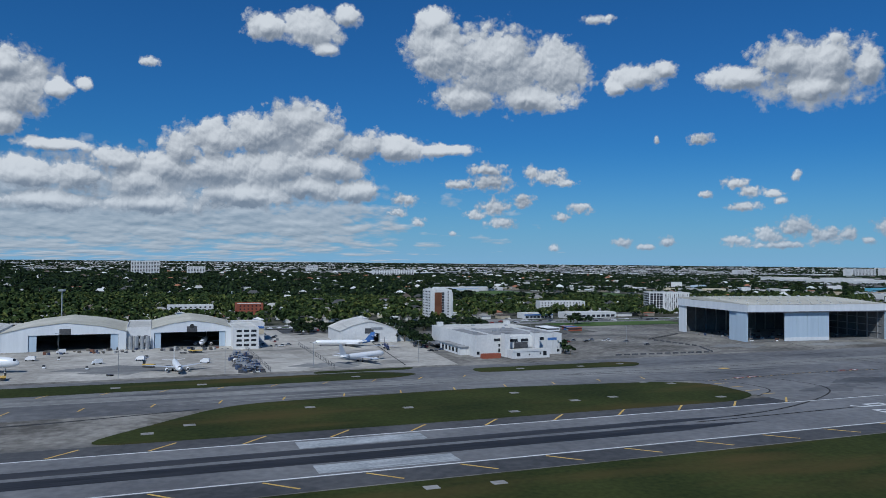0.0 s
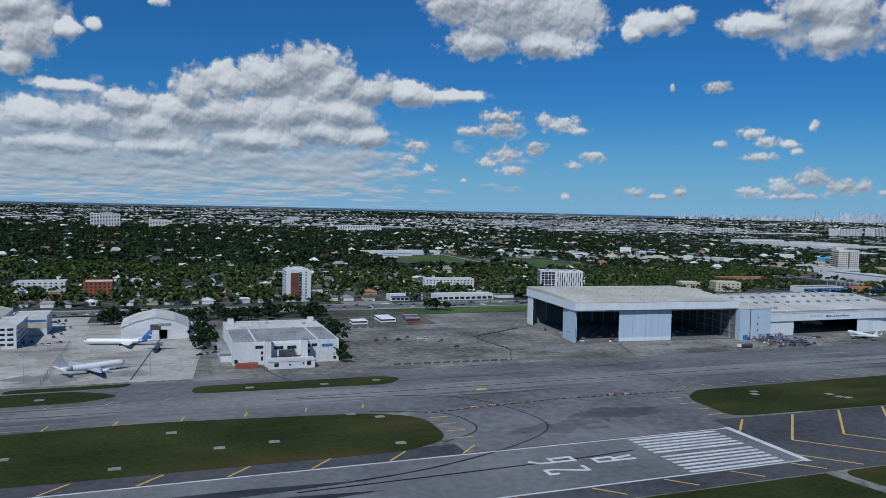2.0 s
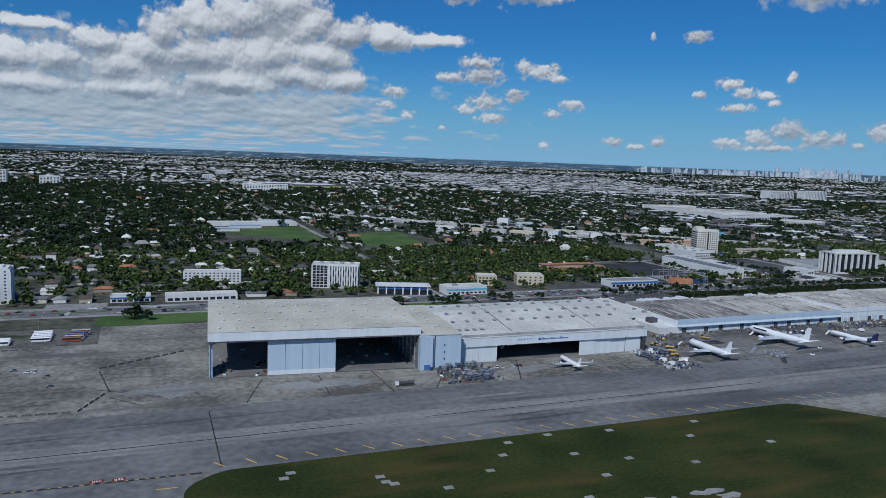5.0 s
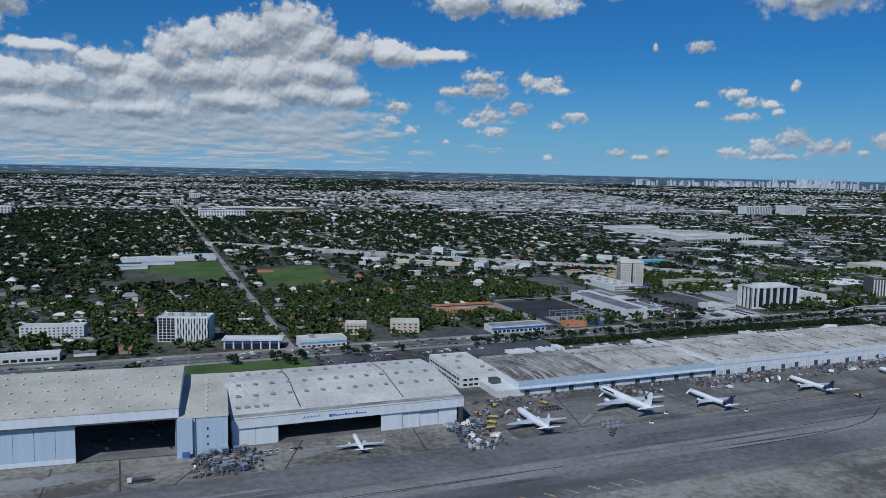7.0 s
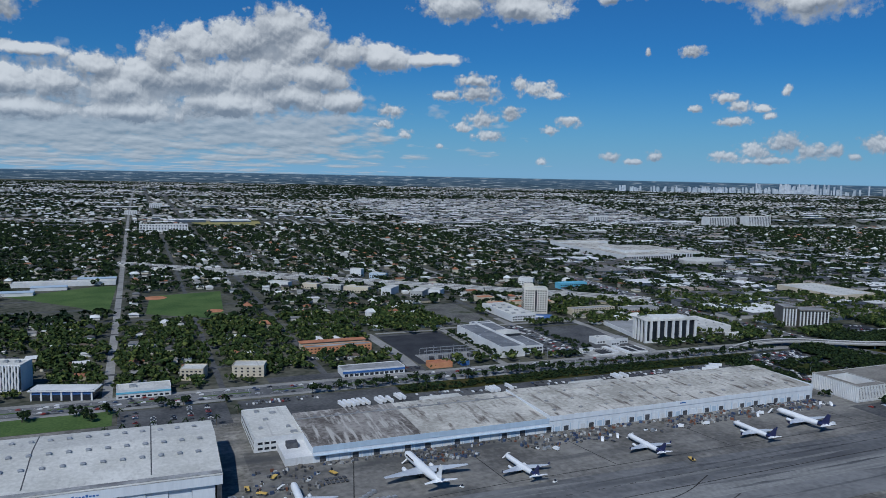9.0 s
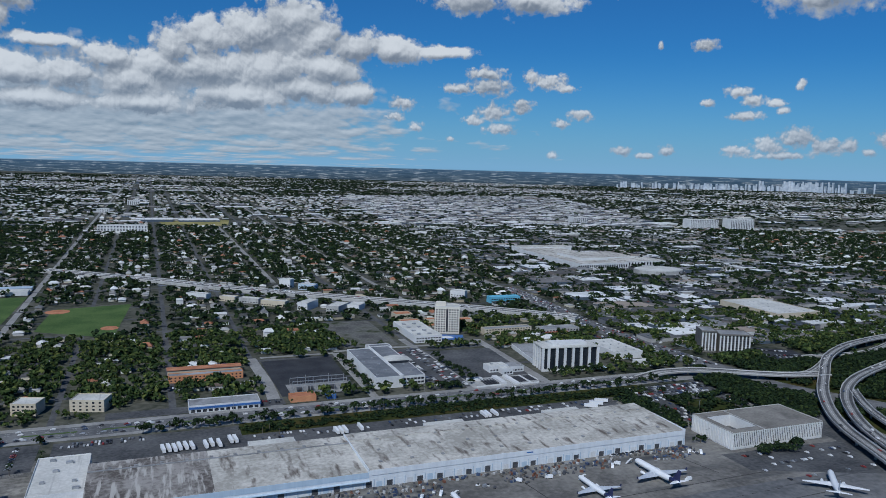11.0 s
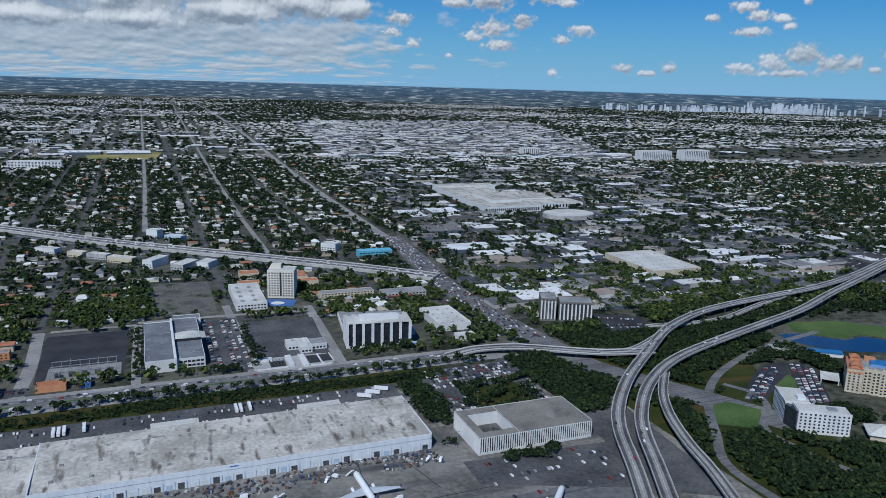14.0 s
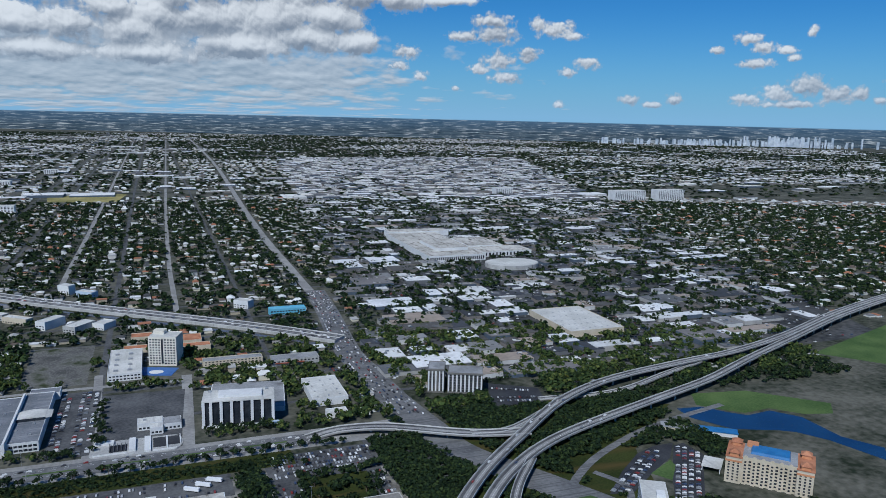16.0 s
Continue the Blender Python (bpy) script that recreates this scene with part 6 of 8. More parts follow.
for k in (-12, -8.5, -5, 5, 8.5, 12):
    for i in range(26):
        y = 520 + i * 22
        xx = float(np.interp(y, [445, 535, 634, 735, 938, 1100], [1150, 1138, 1133, 1130, 1148, 1158]))
        lines.box(xx + k - 0.12, xx + k + 0.12, y, y + 8, 0.0, 0.02)
solid("highway_lane_marks", lines, "white_mark", "dashed white lane marks of the highway", "road marking", kind="structure")
lines = Shape()
for k in (-9.5, -6, 6, 9.5):
    for i in range(140):
        lines.box(-400 + i * 10.5, -396 + i * 10.5, STREET_Y + k - 0.12, STREET_Y + k + 0.12, 0.0, 0.02)
solid("street_lane_marks", lines, "white_mark", "dashed white lane marks of the main street", "road marking", kind="structure")
road("service_road", [(1152, 40), (1143, 152), (1176, 212), (1217, 270), (1261, 312), (1312, 343), (1386, 374), (1500, 400)], 8.5, "street", "curved service road by the hotels", 0.0)
road("service_road", [(1235, 120), (1225, 160), (1225, 205), (1262, 240), (1275, 270), (1262, 300)], 7, "street", "winding hotel access road", 0.0)
for name, outline, z, mat, lab in (
        ("dark_lot", [(612, 505), (692, 502), (697, 652), (610, 650)], -0.03, "lot_dark", "fresh black asphalt yard"),
        ("gravel_lot", [(820, 484), (900, 484), (910, 640), (820, 644)], -0.03, "lot", "weathered empty asphalt lot"),
        ("gravel_lot", rect(725, 800, 690, 850), -0.03, "gravel", "rough gravel lot among trees"),
        ("car_park", rect(776, 818, 484, 664), -0.03, "lot", "asphalt car park beside the warehouse"),
        ("car_park", rect(308, 398, 372, 432), -0.03, "lot", "asphalt staff car park behind the hangar"),
        ("car_park", rect(408, 560, 375, 430), -0.03, "lot", "asphalt yard for parked trucks"),
        ("car_park", rect(560, 940, 362, 404), -0.03, "lot", "asphalt loading yard behind the cargo hall"),
        ("car_park", [(975, 312), (1070, 306), (1078, 428), (970, 425)], -0.03, "lot", "busy staff car park with trees"),
        ("car_park", [(945, 200), (1075, 150), (1090, 228), (1062, 230), (945, 236)], -0.03, "lot", "worn asphalt car park below the ramps"),
        ("car_park", [(1352, 330), (1376, 330), (1351, 302), (1320, 284), (1276, 255), (1252, 258), (1288, 292), (1325, 320)], 0.0, "lot_dark", "dark hotel car park full of cars"),
        ("car_park", [(1386, 326), (1388, 298), (1330, 226), (1299, 226), (1323, 262), (1345, 290), (1372, 324)], 0.0, "lot_dark", "dark hotel car park in two rows"),
        ("car_park", [(1262, 550), (1317, 515), (1305, 468), (1242, 478)], 0.0, "lot_dark", "dark car park beside the slab hotels"),
        ("lot_lawn", [(1000, 322), (1058, 320), (1060, 370), (998, 374)], 0.01, "grass", "rough green island in the staff car park"),
        ("hotel_lawn", [(1348, 298), (1345, 286), (1323, 262), (1312, 280)], 0.015, "lawn", "green lawn between the hotel car parks"),
        ("car_yard", [(1064, 150), (1120, 120), (1134, 300), (1128, 436), (1072, 436), (1082, 300)], -0.028, "lot", "worn asphalt yard beside the ramps"),
        ("car_park", rect(586, 612, 480, 500), -0.03, "lot", "small shop car park"),
        ("car_park", rect(445, 520, 480, 500), -0.03, "lot", "small shop car park"),
        ("car_park", rect(-300, -224, 400, 436), -0.03, "lot", "asphalt staff car park"),
        ("sandy_lot", rect(-75, -24, 478, 496), -0.03, "road_pale", "pale sandy lot beside the street"),
        ("bus_yard", rect(-112, -26, 196, 338), -0.04, "apron", "cracked parking field with faded bays"),
        ("bus_yard", rect(-112, -26, 340, 396), -0.04, "gravel", "gravelly bus yard beside the parking field"),
        ("street_lawn", rect(-30, 118, 398, 436), 0.01, "lawn", "green lawn between street and hangar"),
        ("street_lawn", rect(150, 304, 396, 436), 0.01, "lawn", "green lawn between street and hangar"),
        ("park_lawn", [(130, 1100), (190, 1130), (262, 1180), (292, 1175), (286, 905), (240, 975)], 0.01, "lawn", "green school field"),
        ("park_lawn", [(336, 890), (345, 1050), (458, 1075), (440, 840), (418, 838)], 0.01, "lawn", "green baseball field"),
        ("ramp_verge", [(1120, 60), (1240, 90), (1330, 330), (1440, 420), (1300, 480), (1130, 440)], -0.09, "grass", "dark rough grass beneath the ramps"),
        ("lake", [(1440, 406), (1472, 401), (1492, 376), (1506, 364), (1541, 367), (1562, 340), (1560, 286), (1580, 250), (1556, 226), (1540, 282), (1522, 310), (1508, 319), (1462, 338), (1438, 378)], 0.01, "water", "blue-black lake beside the hotels"),
        ("lake_lawn", [(1488, 440), (1560, 428), (1630, 362), (1606, 337), (1572, 346), (1545, 373), (1508, 370), (1490, 386), (1470, 408)], 0.012, "lawn", "green bank above the lake"),
        ("verge_lawn", [(1772, 520), (2032, 605), (2060, 500), (1838, 440)], 0.01, "lawn", "green verge inside the ramp's bend"),
        ("verge_lawn", [(1186, 228), (1222, 205), (1252, 238), (1235, 262), (1212, 262)], 0.02, "lawn", "green island by the hotel road")):
    sheet(name, outline, z + 0.0021 * (len(TAKEN) % 23), mat, lab)
    xs, ys = [p[0] for p in outline], [p[1] for p in outline]
    if name != "ramp_verge":
        taken(min(xs), max(xs), min(ys), max(ys))
# flats along the expressway
for x0, y0, w, d, h, wall, turn in ((546, 1116, 40, 15, 8, "stucco", -38), (598, 1072, 30, 14, 8, "stucco_tan", -38), (628, 1050, 38, 14, 8, "concrete", -38), (660, 1014, 46, 14, 9, "stucco_tan", -38), (712, 960, 18, 40, 12, "stucco", -38), (752, 926, 22, 42, 11, "concrete", -38),
                                   (790, 940, 22, 26, 9, "stucco", -38), (719, 1190, 24, 16, 16, "stucco", -38), (750, 1160, 34, 16, 10, "metal_blue", -38), (1003, 1010, 28, 18, 13, "stucco", -38)):
    t = block("apartment_block", "weathered flat-roofed apartment block by the expressway", "apartment building", 0, w, 0, d, h, wall, "roof_white", group="apartment blocks by the expressway")
    windows(t, "s", 0.5, w - 0.5, 0, 0.4, 1 if h < 10 else 2, 3.6, max(3, int(w / 5)), 3.0, 1.5)
    t.matrix_world = pose(x0, y0, 0, 0, 0, turn)
    taken(x0 - 4, x0 + 0.8 * w + 16, y0 - 0.6 * w, y0 + 16)
infield = [(352 + 18 * math.cos(a), 1030 + 18 * math.sin(a)) for a in [k * math.pi / 8 for k in range(16)]]
sheet("infield", infield, 0.08, "tile", "reddish clay infield of the ball field")
sheet("infield", [(432 + 12 * math.cos(a), 890 + 14 * math.sin(a)) for a in [k * math.pi / 8 for k in range(16)]], 0.085, "tile", "reddish clay infield of the ball field")
taken(-900, 1135, -260, 396)
taken(960, 1120, 390, 440)


# --- elevated ramps
def ramp(label, line, width, rise):
    """A bridge deck on piers along x, y points, rising from rise[0] to rise[1] and on to rise[2]."""
    t = thing("elevated_ramp", label, "bridge")
    pts = curve(line, 7)
    n = len(pts)
    zs = np.interp(np.linspace(0, 1, n), np.linspace(0, 1, len(rise)), rise)
    P = [Vector((p.x, p.y, float(z))) for p, z in zip(pts, zs)]
    side = []
    for i in range(n):
        d = P[min(i + 1, n - 1)] - P[max(i - 1, 0)]
        side.append(Vector((-d.y, d.x, 0)).normalized())
    h = width / 2

    def tube(a0, a1, z0, z1):
        return Shape().hull([[p + s * a0 + Vector((0, 0, z0)), p + s * a1 + Vector((0, 0, z0)), p + s * a1 + Vector((0, 0, z1)), p + s * a0 + Vector((0, 0, z1))] for p, s in zip(P, side)])

    part("deck", tube(-h, h, -1.6, 0.0), "road_pale", t)
    part("parapet", tube(h - 0.4, h, 0, 1.0), "rail", t)
    part("parapet", tube(-h, -h + 0.4, 0, 1.0), "rail", t)
    part("lane_mark", strip(Shape(), [p + Vector((0, 0, 0.03)) for p in P], 0.25, 0), "white_mark", t)
    for q in (0.30, -0.30):
        part("tyre_track", strip(Shape(), [p + s * (q * width) + Vector((0, 0, 0.02)) for p, s in zip(P, side)], width * 0.22, 0), "road", t)
    gap = 0.0
    for i in range(1, n):
        gap += (P[i] - P[i - 1]).length
        if gap > 32 and P[i].z > 3:
            gap = 0.0
            p, s = P[i], side[i]
            part("pier", Shape().tube((p.x, p.y, -0.1), (p.x, p.y, p.z - 2.6), 1.1, 1.1, 8), "concrete", t)
            b = Shape().hull([[p + s * a + Vector((0, 0, z)) for a, z in ((-h * 0.85, -1.6), (-h * 0.5, -2.7), (h * 0.5, -2.7), (h * 0.85, -1.6))], [p + s * a + Vector((1.0, 0.6, z)) for a, z in ((-h * 0.85, -1.6), (-h * 0.5, -2.7), (h * 0.5, -2.7), (h * 0.85, -1.6))]])
            part("pier_cap", b, "concrete", t)
    roads.append(([(p.x, p.y) for p in pts], width))
    return P


R1 = [(995, 40), (1056, 160), (1090, 233), (1122, 280), (1171, 333), (1232, 386), (1303, 444), (1374, 482), (1445, 503), (1549, 521), (1640, 536), (1780, 580), (2000, 670), (2300, 760), (2700, 830)]
R2 = [(1015, 40), (1076, 160), (1105, 219), (1130, 257), (1169, 301), (1214, 338), (1261, 364), (1323, 387), (1427, 421), (1530, 455), (1640, 505), (1765, 558), (2000, 655), (2300, 745), (2700, 815)]
ramp("long curving concrete ramp on round piers", R1, 12.5, [8, 8, 8, 8, 9, 10, 11, 11, 11, 11])
ramp("concrete ramp curving beside its twin", R2, 12.5, [8, 8, 8, 8, 9, 10, 11, 11, 11, 11])
ramp("narrow slip ramp leaving the twin ramps", [(1085, 60), (1117, 146), (1131, 195), (1150, 243), (1175, 285), (1212, 330)], 9.5, [6, 7, 8, 8, 8])
ramp("short bridge carrying the street over the highway", [(1020, 458), (1055, 459), (1103, 446), (1180, 404), (1240, 388)], 15, [0.3, 5, 7, 7, 7.5])
ramp("low slip road bridge by the highway", [(1180, 404), (1220, 400), (1270, 424), (1310, 452)], 8, [6.5, 7, 8, 9])
ramp("low ramp behind the twin ramps", [(1300, 480), (1400, 470), (1500, 500), (1620, 540)], 8, [1, 3, 6, 8])


# ---------------------------------------------------------------- the suburb
rng = np.random.default_rng(7)
boxes = np.array(TAKEN)


def in_view(x, y):
    """The wedge of land that lies north and east of the airfield."""
    return (x > -470 - 0.21 * (y + 245)) & (x < 960 + 1.38 * (y + 270)) & (0.358 * (x - 880) + 0.934 * (y + 267) < 10700)


def depth(x, y):
    c = np.clip(x - 0.38 * (y + 260), -400, 890)
    return 0.358 * (x - c) + 0.934 * (y + 260)


def free(x, y, gap):
    ok = np.ones(len(x), bool)
    for x0, x1, y0, y1 in boxes:
        ok &= ~((x > x0 - gap) & (x < x1 + gap) & (y > y0 - gap) & (y < y1 + gap))
    for line, width in roads:
        a = np.array(line)[:, :2]
        a = a[::3] if len(a) > 12 else a
        for p, q in zip(a, a[1:]):
            d = q - p
            L2 = max((d ** 2).sum(), 1e-6)
            near = (x > min(p[0], q[0]) - width - 20) & (x < max(p[0], q[0]) + width + 20) & (y > min(p[1], q[1]) - width - 20) & (y < max(p[1], q[1]) + width + 20) & ok
            if not near.any():
                continue
            k = np.clip(((x[near] - p[0]) * d[0] + (y[near] - p[1]) * d[1]) / L2, 0, 1)
            far = np.hypot(x[near] - p[0] - k * d[0], y[near] - p[1] - k * d[1])
            ok[np.flatnonzero(near)[far < width / 2 + gap]] = False
    return ok


def industrial(x, y):
    return (x > 1190 + 0.12 * (y - 900)) & (x < 1750 + 0.36 * y) & (y > 560) & (y < 5200) & ~((x > 2050) & (y < 1900) & (np.sin(x * 0.011) + np.sin(y * 0.013) > 0.3))


def lush(x, y):
    return (x < 230 - 0.02 * y) & (y < 2600)


def lots(dx, dy, y0, y1):
    gx, gy = np.meshgrid(np.arange(-2600, 9000, dx), np.arange(y0, y1, dy))
    return gx.ravel() + 0.0, gy.ravel() + 0.0


# templates: a gabled or hipped house, as walls and roof apart
WALL_V = np.array([(-.5, -.5, 0), (.5, -.5, 0), (.5, .5, 0), (-.5, .5, 0), (-.5, -.5, 1), (.5, -.5, 1), (.5, .5, 1), (-.5, .5, 1)])
WALL_F = np.array([(0, 1, 5, 4), (1, 2, 6, 5), (2, 3, 7, 6), (3, 0, 4, 7)])
HIP_V = np.array([(-.56, -.58, 1), (.56, -.58, 1), (.56, .58, 1), (-.56, .58, 1), (-.28, 0, 1.62), (.28, 0, 1.62)])
HIP_F = np.array([(0, 1, 5, 4), (2, 3, 4, 5), (1, 2, 5, 5), (3, 0, 4, 4)])
FLAT_V = np.array([(-.54, -.54, 1), (.54, -.54, 1), (.54, .54, 1), (-.54, .54, 1), (-.54, -.54, 1.12), (.54, -.54, 1.12), (.54, .54, 1.12), (-.54, .54, 1.12)])
FLAT_F = np.array([(0, 1, 5, 4), (1, 2, 6, 5), (2, 3, 7, 6), (3, 0, 4, 7), (4, 5, 6, 7)])
HIP_T = np.array([(0, 1, 5), (0, 5, 4), (2, 3, 4), (2, 4, 5), (1, 2, 5), (3, 0, 4)])
FLAT_T = np.array([(0, 1, 5), (0, 5, 4), (1, 2, 6), (1, 6, 5), (2, 3, 7), (2, 7, 6), (3, 0, 4), (3, 4, 7), (4, 5, 6), (4, 6, 7)])


def houses(x, y, size, name, label, roofing="house_roof"):
    n = len(x)
    turn = rng.choice([0, math.pi / 2], n) + rng.normal(0, 0.03, n)
    s = np.stack([rng.uniform(11, 19, n) * size, rng.uniform(9, 13, n) * size, rng.uniform(3.0, 4.2, n) * np.where(rng.random(n) < 0.12, 1.9, 1.0)], 1)
    p = np.stack([x, y, np.zeros(n)], 1)
    v, f = scatter(WALL_V, WALL_F, p, turn, s)
    arrays(name + "_walls", v, f, "house_wall", label="pale stucco walls of " + label, category="houses")
    hip = rng.random(n) < 0.62
    v1, f1 = scatter(HIP_V, HIP_T, p[hip], turn[hip], s[hip])
    v2, f2 = scatter(FLAT_V, FLAT_T, p[~hip], turn[~hip], s[~hip])
    arrays(name + "_roofs", np.concatenate([v1, v2]), np.concatenate([f1, f2 + len(v1)]), roofing, label="grey, white and terracotta roofs of " + label, category="houses")


x, y = lots(17.5, 46, 500, 3400)
x, y = x + rng.normal(0, 1.6, len(x)), y + rng.normal(0, 2.5, len(x)) + 8
d = depth(x, y)
ok = in_view(x, y) & (d < 3200) & ~industrial(x, y)
ok &= rng.random(len(x)) < np.where(lush(x, y) & (y > 820), 0.5, np.where(y < 1150, 0.72, 0.9))
x, y, d = x[ok], y[ok], d[ok]
ok = free(x, y, 9)
x, y, d = x[ok], y[ok], d[ok]
near_n = np.argsort(d)[:120]
near_mask = np.zeros(len(x), bool)
near_mask[near_n] = True
HOUSE_X, HOUSE_Y = x, y
houses(x[~near_mask], y[~near_mask], 1.0, "suburb_house", "many low suburban houses")
# the nearest houses stand singly
house_kinds = []
for k in range(6):
    w, dd, h = 11 + 1.6 * k, 9.5 + 0.7 * (k % 3), 3.2 + 0.25 * (k % 4)
    t = thing("house", "single-storey stucco house with low-pitched roof", "house", group="houses of the suburb")
    part("wall", Shape().box(-w / 2, w / 2, -dd / 2, dd / 2, -0.1, h), "house_wall_one", t)
    if k % 3 == 2:
        part("roof", Shape().box(-w / 2 - 0.5, w / 2 + 0.5, -dd / 2 - 0.5, dd / 2 + 0.5, h, h + 0.4), "house_roof_one", t)
    else:
        a, b, r = w / 2 + 0.6, dd / 2 + 0.6, w * 0.22
        s = Shape()
        s.v = [(-a, -b, h), (a, -b, h), (a, b, h), (-a, b, h), (-r, 0, h + 2.2), (r, 0, h + 2.2)]
        s.f = [(0, 1, 5, 4), (2, 3, 4, 5), (1, 2, 5), (3, 0, 4), (3, 2, 1, 0)]
        part("roof", s, "house_roof_one", t)
    part("porch", Shape().box(-w * 0.2, w * 0.15, -dd / 2 - 2.2, -dd / 2, 2.5, 2.7), "house_roof_one", t)
    for i in (-0.32, 0.3):
        part("window", window_mesh(1.6, 1.2, "y"), "glass", t).location = (w * i, -dd / 2, 1.0)
    part("door", Shape().box(-0.5, 0.5, -dd / 2 - 0.06, -dd / 2 + 0.05, 0, 2.1), "bark", t)
    house_kinds.append(t)
for i, j in enumerate(near_n):
    m = pose(float(x[j]), float(y[j]), 0, 0, 0, float(rng.choice([0, 180, 90, -90])))
    if i < 6:
        house_kinds[i].matrix_world = m
    else:
        copy_thing(house_kinds[i % 6], m)
# farther rows, coarser
x, y = lots(30, 70, 2900, 10500)
x, y = x + rng.normal(0, 9, len(x)), y + rng.normal(0, 16, len(x))
d = depth(x, y)
town = np.sin(x * 0.0016 + 0.7 + 1.3 * np.sin(y * 0.0011)) + np.sin(y * 0.0031 + 0.8 * np.sin(x * 0.0012))
ok = in_view(x, y) & (d >= 3200) & ~industrial(x, y) & (rng.random(len(x)) < np.where(town > 0.35, 0.85, np.where(d < 5000, 0.55, 0.22)))
x, y = x[ok], y[ok]
ok = free(x, y, 14)
houses(x[ok], y[ok], 1.35, "distant_house", "distant suburban houses", "far_roof")

sheet("industrial_yards", [(1195, 560), (1960, 560), (3600, 5200), (1715, 5200)], -0.10, "yard", "dark asphalt yards of the industrial quarter")
# warehouses of the industrial quarter, and scattered ones far off
x, y = lots(44, 54, 575, 5300)
x, y = x + rng.normal(0, 4, len(x)), y + rng.normal(0, 3, len(x))
ok = in_view(x, y) & industrial(x, y) & (rng.random(len(x)) < 0.84)
x, y = x[ok], y[ok]
ok = free(x, y, 18)
x, y = x[ok], y[ok]
fx, fy = lots(150, 260, 2400, 10400)
fx, fy = fx + rng.normal(0, 50, len(fx)), fy + rng.normal(0, 80, len(fx))
ok = in_view(fx, fy) & (rng.random(len(fx)) < np.where(np.sin(fx * 0.0013 + 2) + np.sin(fy * 0.0023) > 0.3, 0.95, 0.22)) & (depth(fx, fy) > 2600)
far_n = int(ok.sum())
near_n = len(x)
x, y = np.concatenate([x, fx[ok]]), np.concatenate([y, fy[ok]])
n = len(x)
s = np.stack([rng.uniform(20, 50, n), rng.uniform(14, 46, n), rng.uniform(4.0, 7.0, n)], 1)
wide = rng.random(n) < 0.12
s[wide] *= (1.9, 1.3, 1.2)
s[near_n:] *= (2.2, 1.6, 1.1)
p = np.stack([x, y, np.zeros(n)], 1)
turn = rng.normal(0, 0.02, n)
v, f = scatter(WALL_V, WALL_F, p, turn, s)
arrays("warehouse_walls", v, f, "shed_wall", label="pale walls of the warehouses", category="warehouses")
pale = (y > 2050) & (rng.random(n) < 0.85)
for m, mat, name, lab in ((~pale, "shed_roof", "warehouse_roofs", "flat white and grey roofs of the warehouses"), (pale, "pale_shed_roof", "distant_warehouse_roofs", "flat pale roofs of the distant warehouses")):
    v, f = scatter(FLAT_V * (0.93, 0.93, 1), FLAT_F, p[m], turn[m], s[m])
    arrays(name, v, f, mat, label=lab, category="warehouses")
k = rng.integers(0, n, n * 4)
q = p[k] + np.stack([rng.uniform(-.4, .4, n * 4) * s[k, 0], rng.uniform(-.4, .4, n * 4) * s[k, 1], s[k, 2] * 1.1], 1)
v, f = scatter(np.concatenate([WALL_V]), np.concatenate([WALL_F, [(4, 5, 6, 7)]]), q, np.zeros(n * 4), rng.uniform(1.5, 5, (n * 4, 3)) * (1, 1, 0.35))
arrays("warehouse_roof_units", v, f, "shed_wall", label="small units on the warehouse roofs", category="roof units")


# ---------------------------------------------------------------- trees
def crown(quads, seed, lobes=5, leaf=0.34):
    """A crown about one unit high and wide: leaf clumps over the shells of several lobes, as loose quads."""
    r = np.random.default_rng(seed)
    c = np.stack([r.normal(0, 0.24, lobes), r.normal(0, 0.24, lobes), r.uniform(0.42, 0.78, lobes)], 1)
    rad = r.uniform(0.20, 0.34, lobes)
    v, f = [], []
    for i in range(quads):
        k = i % lobes
        w = r.normal(0, 1, 3)
        w[2] = abs(w[2]) * 0.9 - 0.25
        w /= np.linalg.norm(w)
        o = c[k] + w * rad[k] * r.uniform(0.75, 1.1)
        nrm = w + r.normal(0, 0.45, 3)
        nrm /= np.linalg.norm(nrm)
        a = np.cross(nrm, (0.3, 0.2, 1.0))
        a /= np.linalg.norm(a)
        b = np.cross(nrm, a)
        e = leaf * r.uniform(0.7, 1.25)
        n0 = len(v)
        v += [o + a * e * r.uniform(.4, .6) + b * e * r.uniform(-.2, .2), o + b * e * .5 - nrm * .05, o - a * e * r.uniform(.4, .6), o - b * e * .5 - nrm * .05]
        f.append((n0, n0 + 1, n0 + 2, n0 + 3))
    return np.array(v), np.array(f)


def grove(name, label, x, y, quads, height, spread, leaf=0.34, lobes=5):
    vs, fs, n0 = [], [], 0
    which = rng.integers(0, 4, len(x))
    for k in range(4):
        m = which == k
        if not m.any():
            continue
        tv, tf = crown(quads, 20 + k, lobes, leaf)
        h = rng.uniform(*height, m.sum())
        w = h * rng.uniform(*spread, m.sum())
        v, f = scatter(tv, tf, np.stack([x[m], y[m], -0.04 * h], 1), rng.uniform(0, 6.28, m.sum()), np.stack([w, w, h], 1))
        vs.append(v), fs.append(f + n0)
        n0 += len(v)
    # only the near trees take the palette with painted sunlight
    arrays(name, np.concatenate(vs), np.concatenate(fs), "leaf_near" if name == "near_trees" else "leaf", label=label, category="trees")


def tree_places(count, y0, y1, x0, x1, lo, hi):
    x, y = rng.uniform(x0, x1, count), y0 + (y1 - y0) * rng.random(count)
    d = depth(x, y)
    ok = in_view(x, y) & (d >= lo) & (d < hi)
    return x[ok], y[ok]


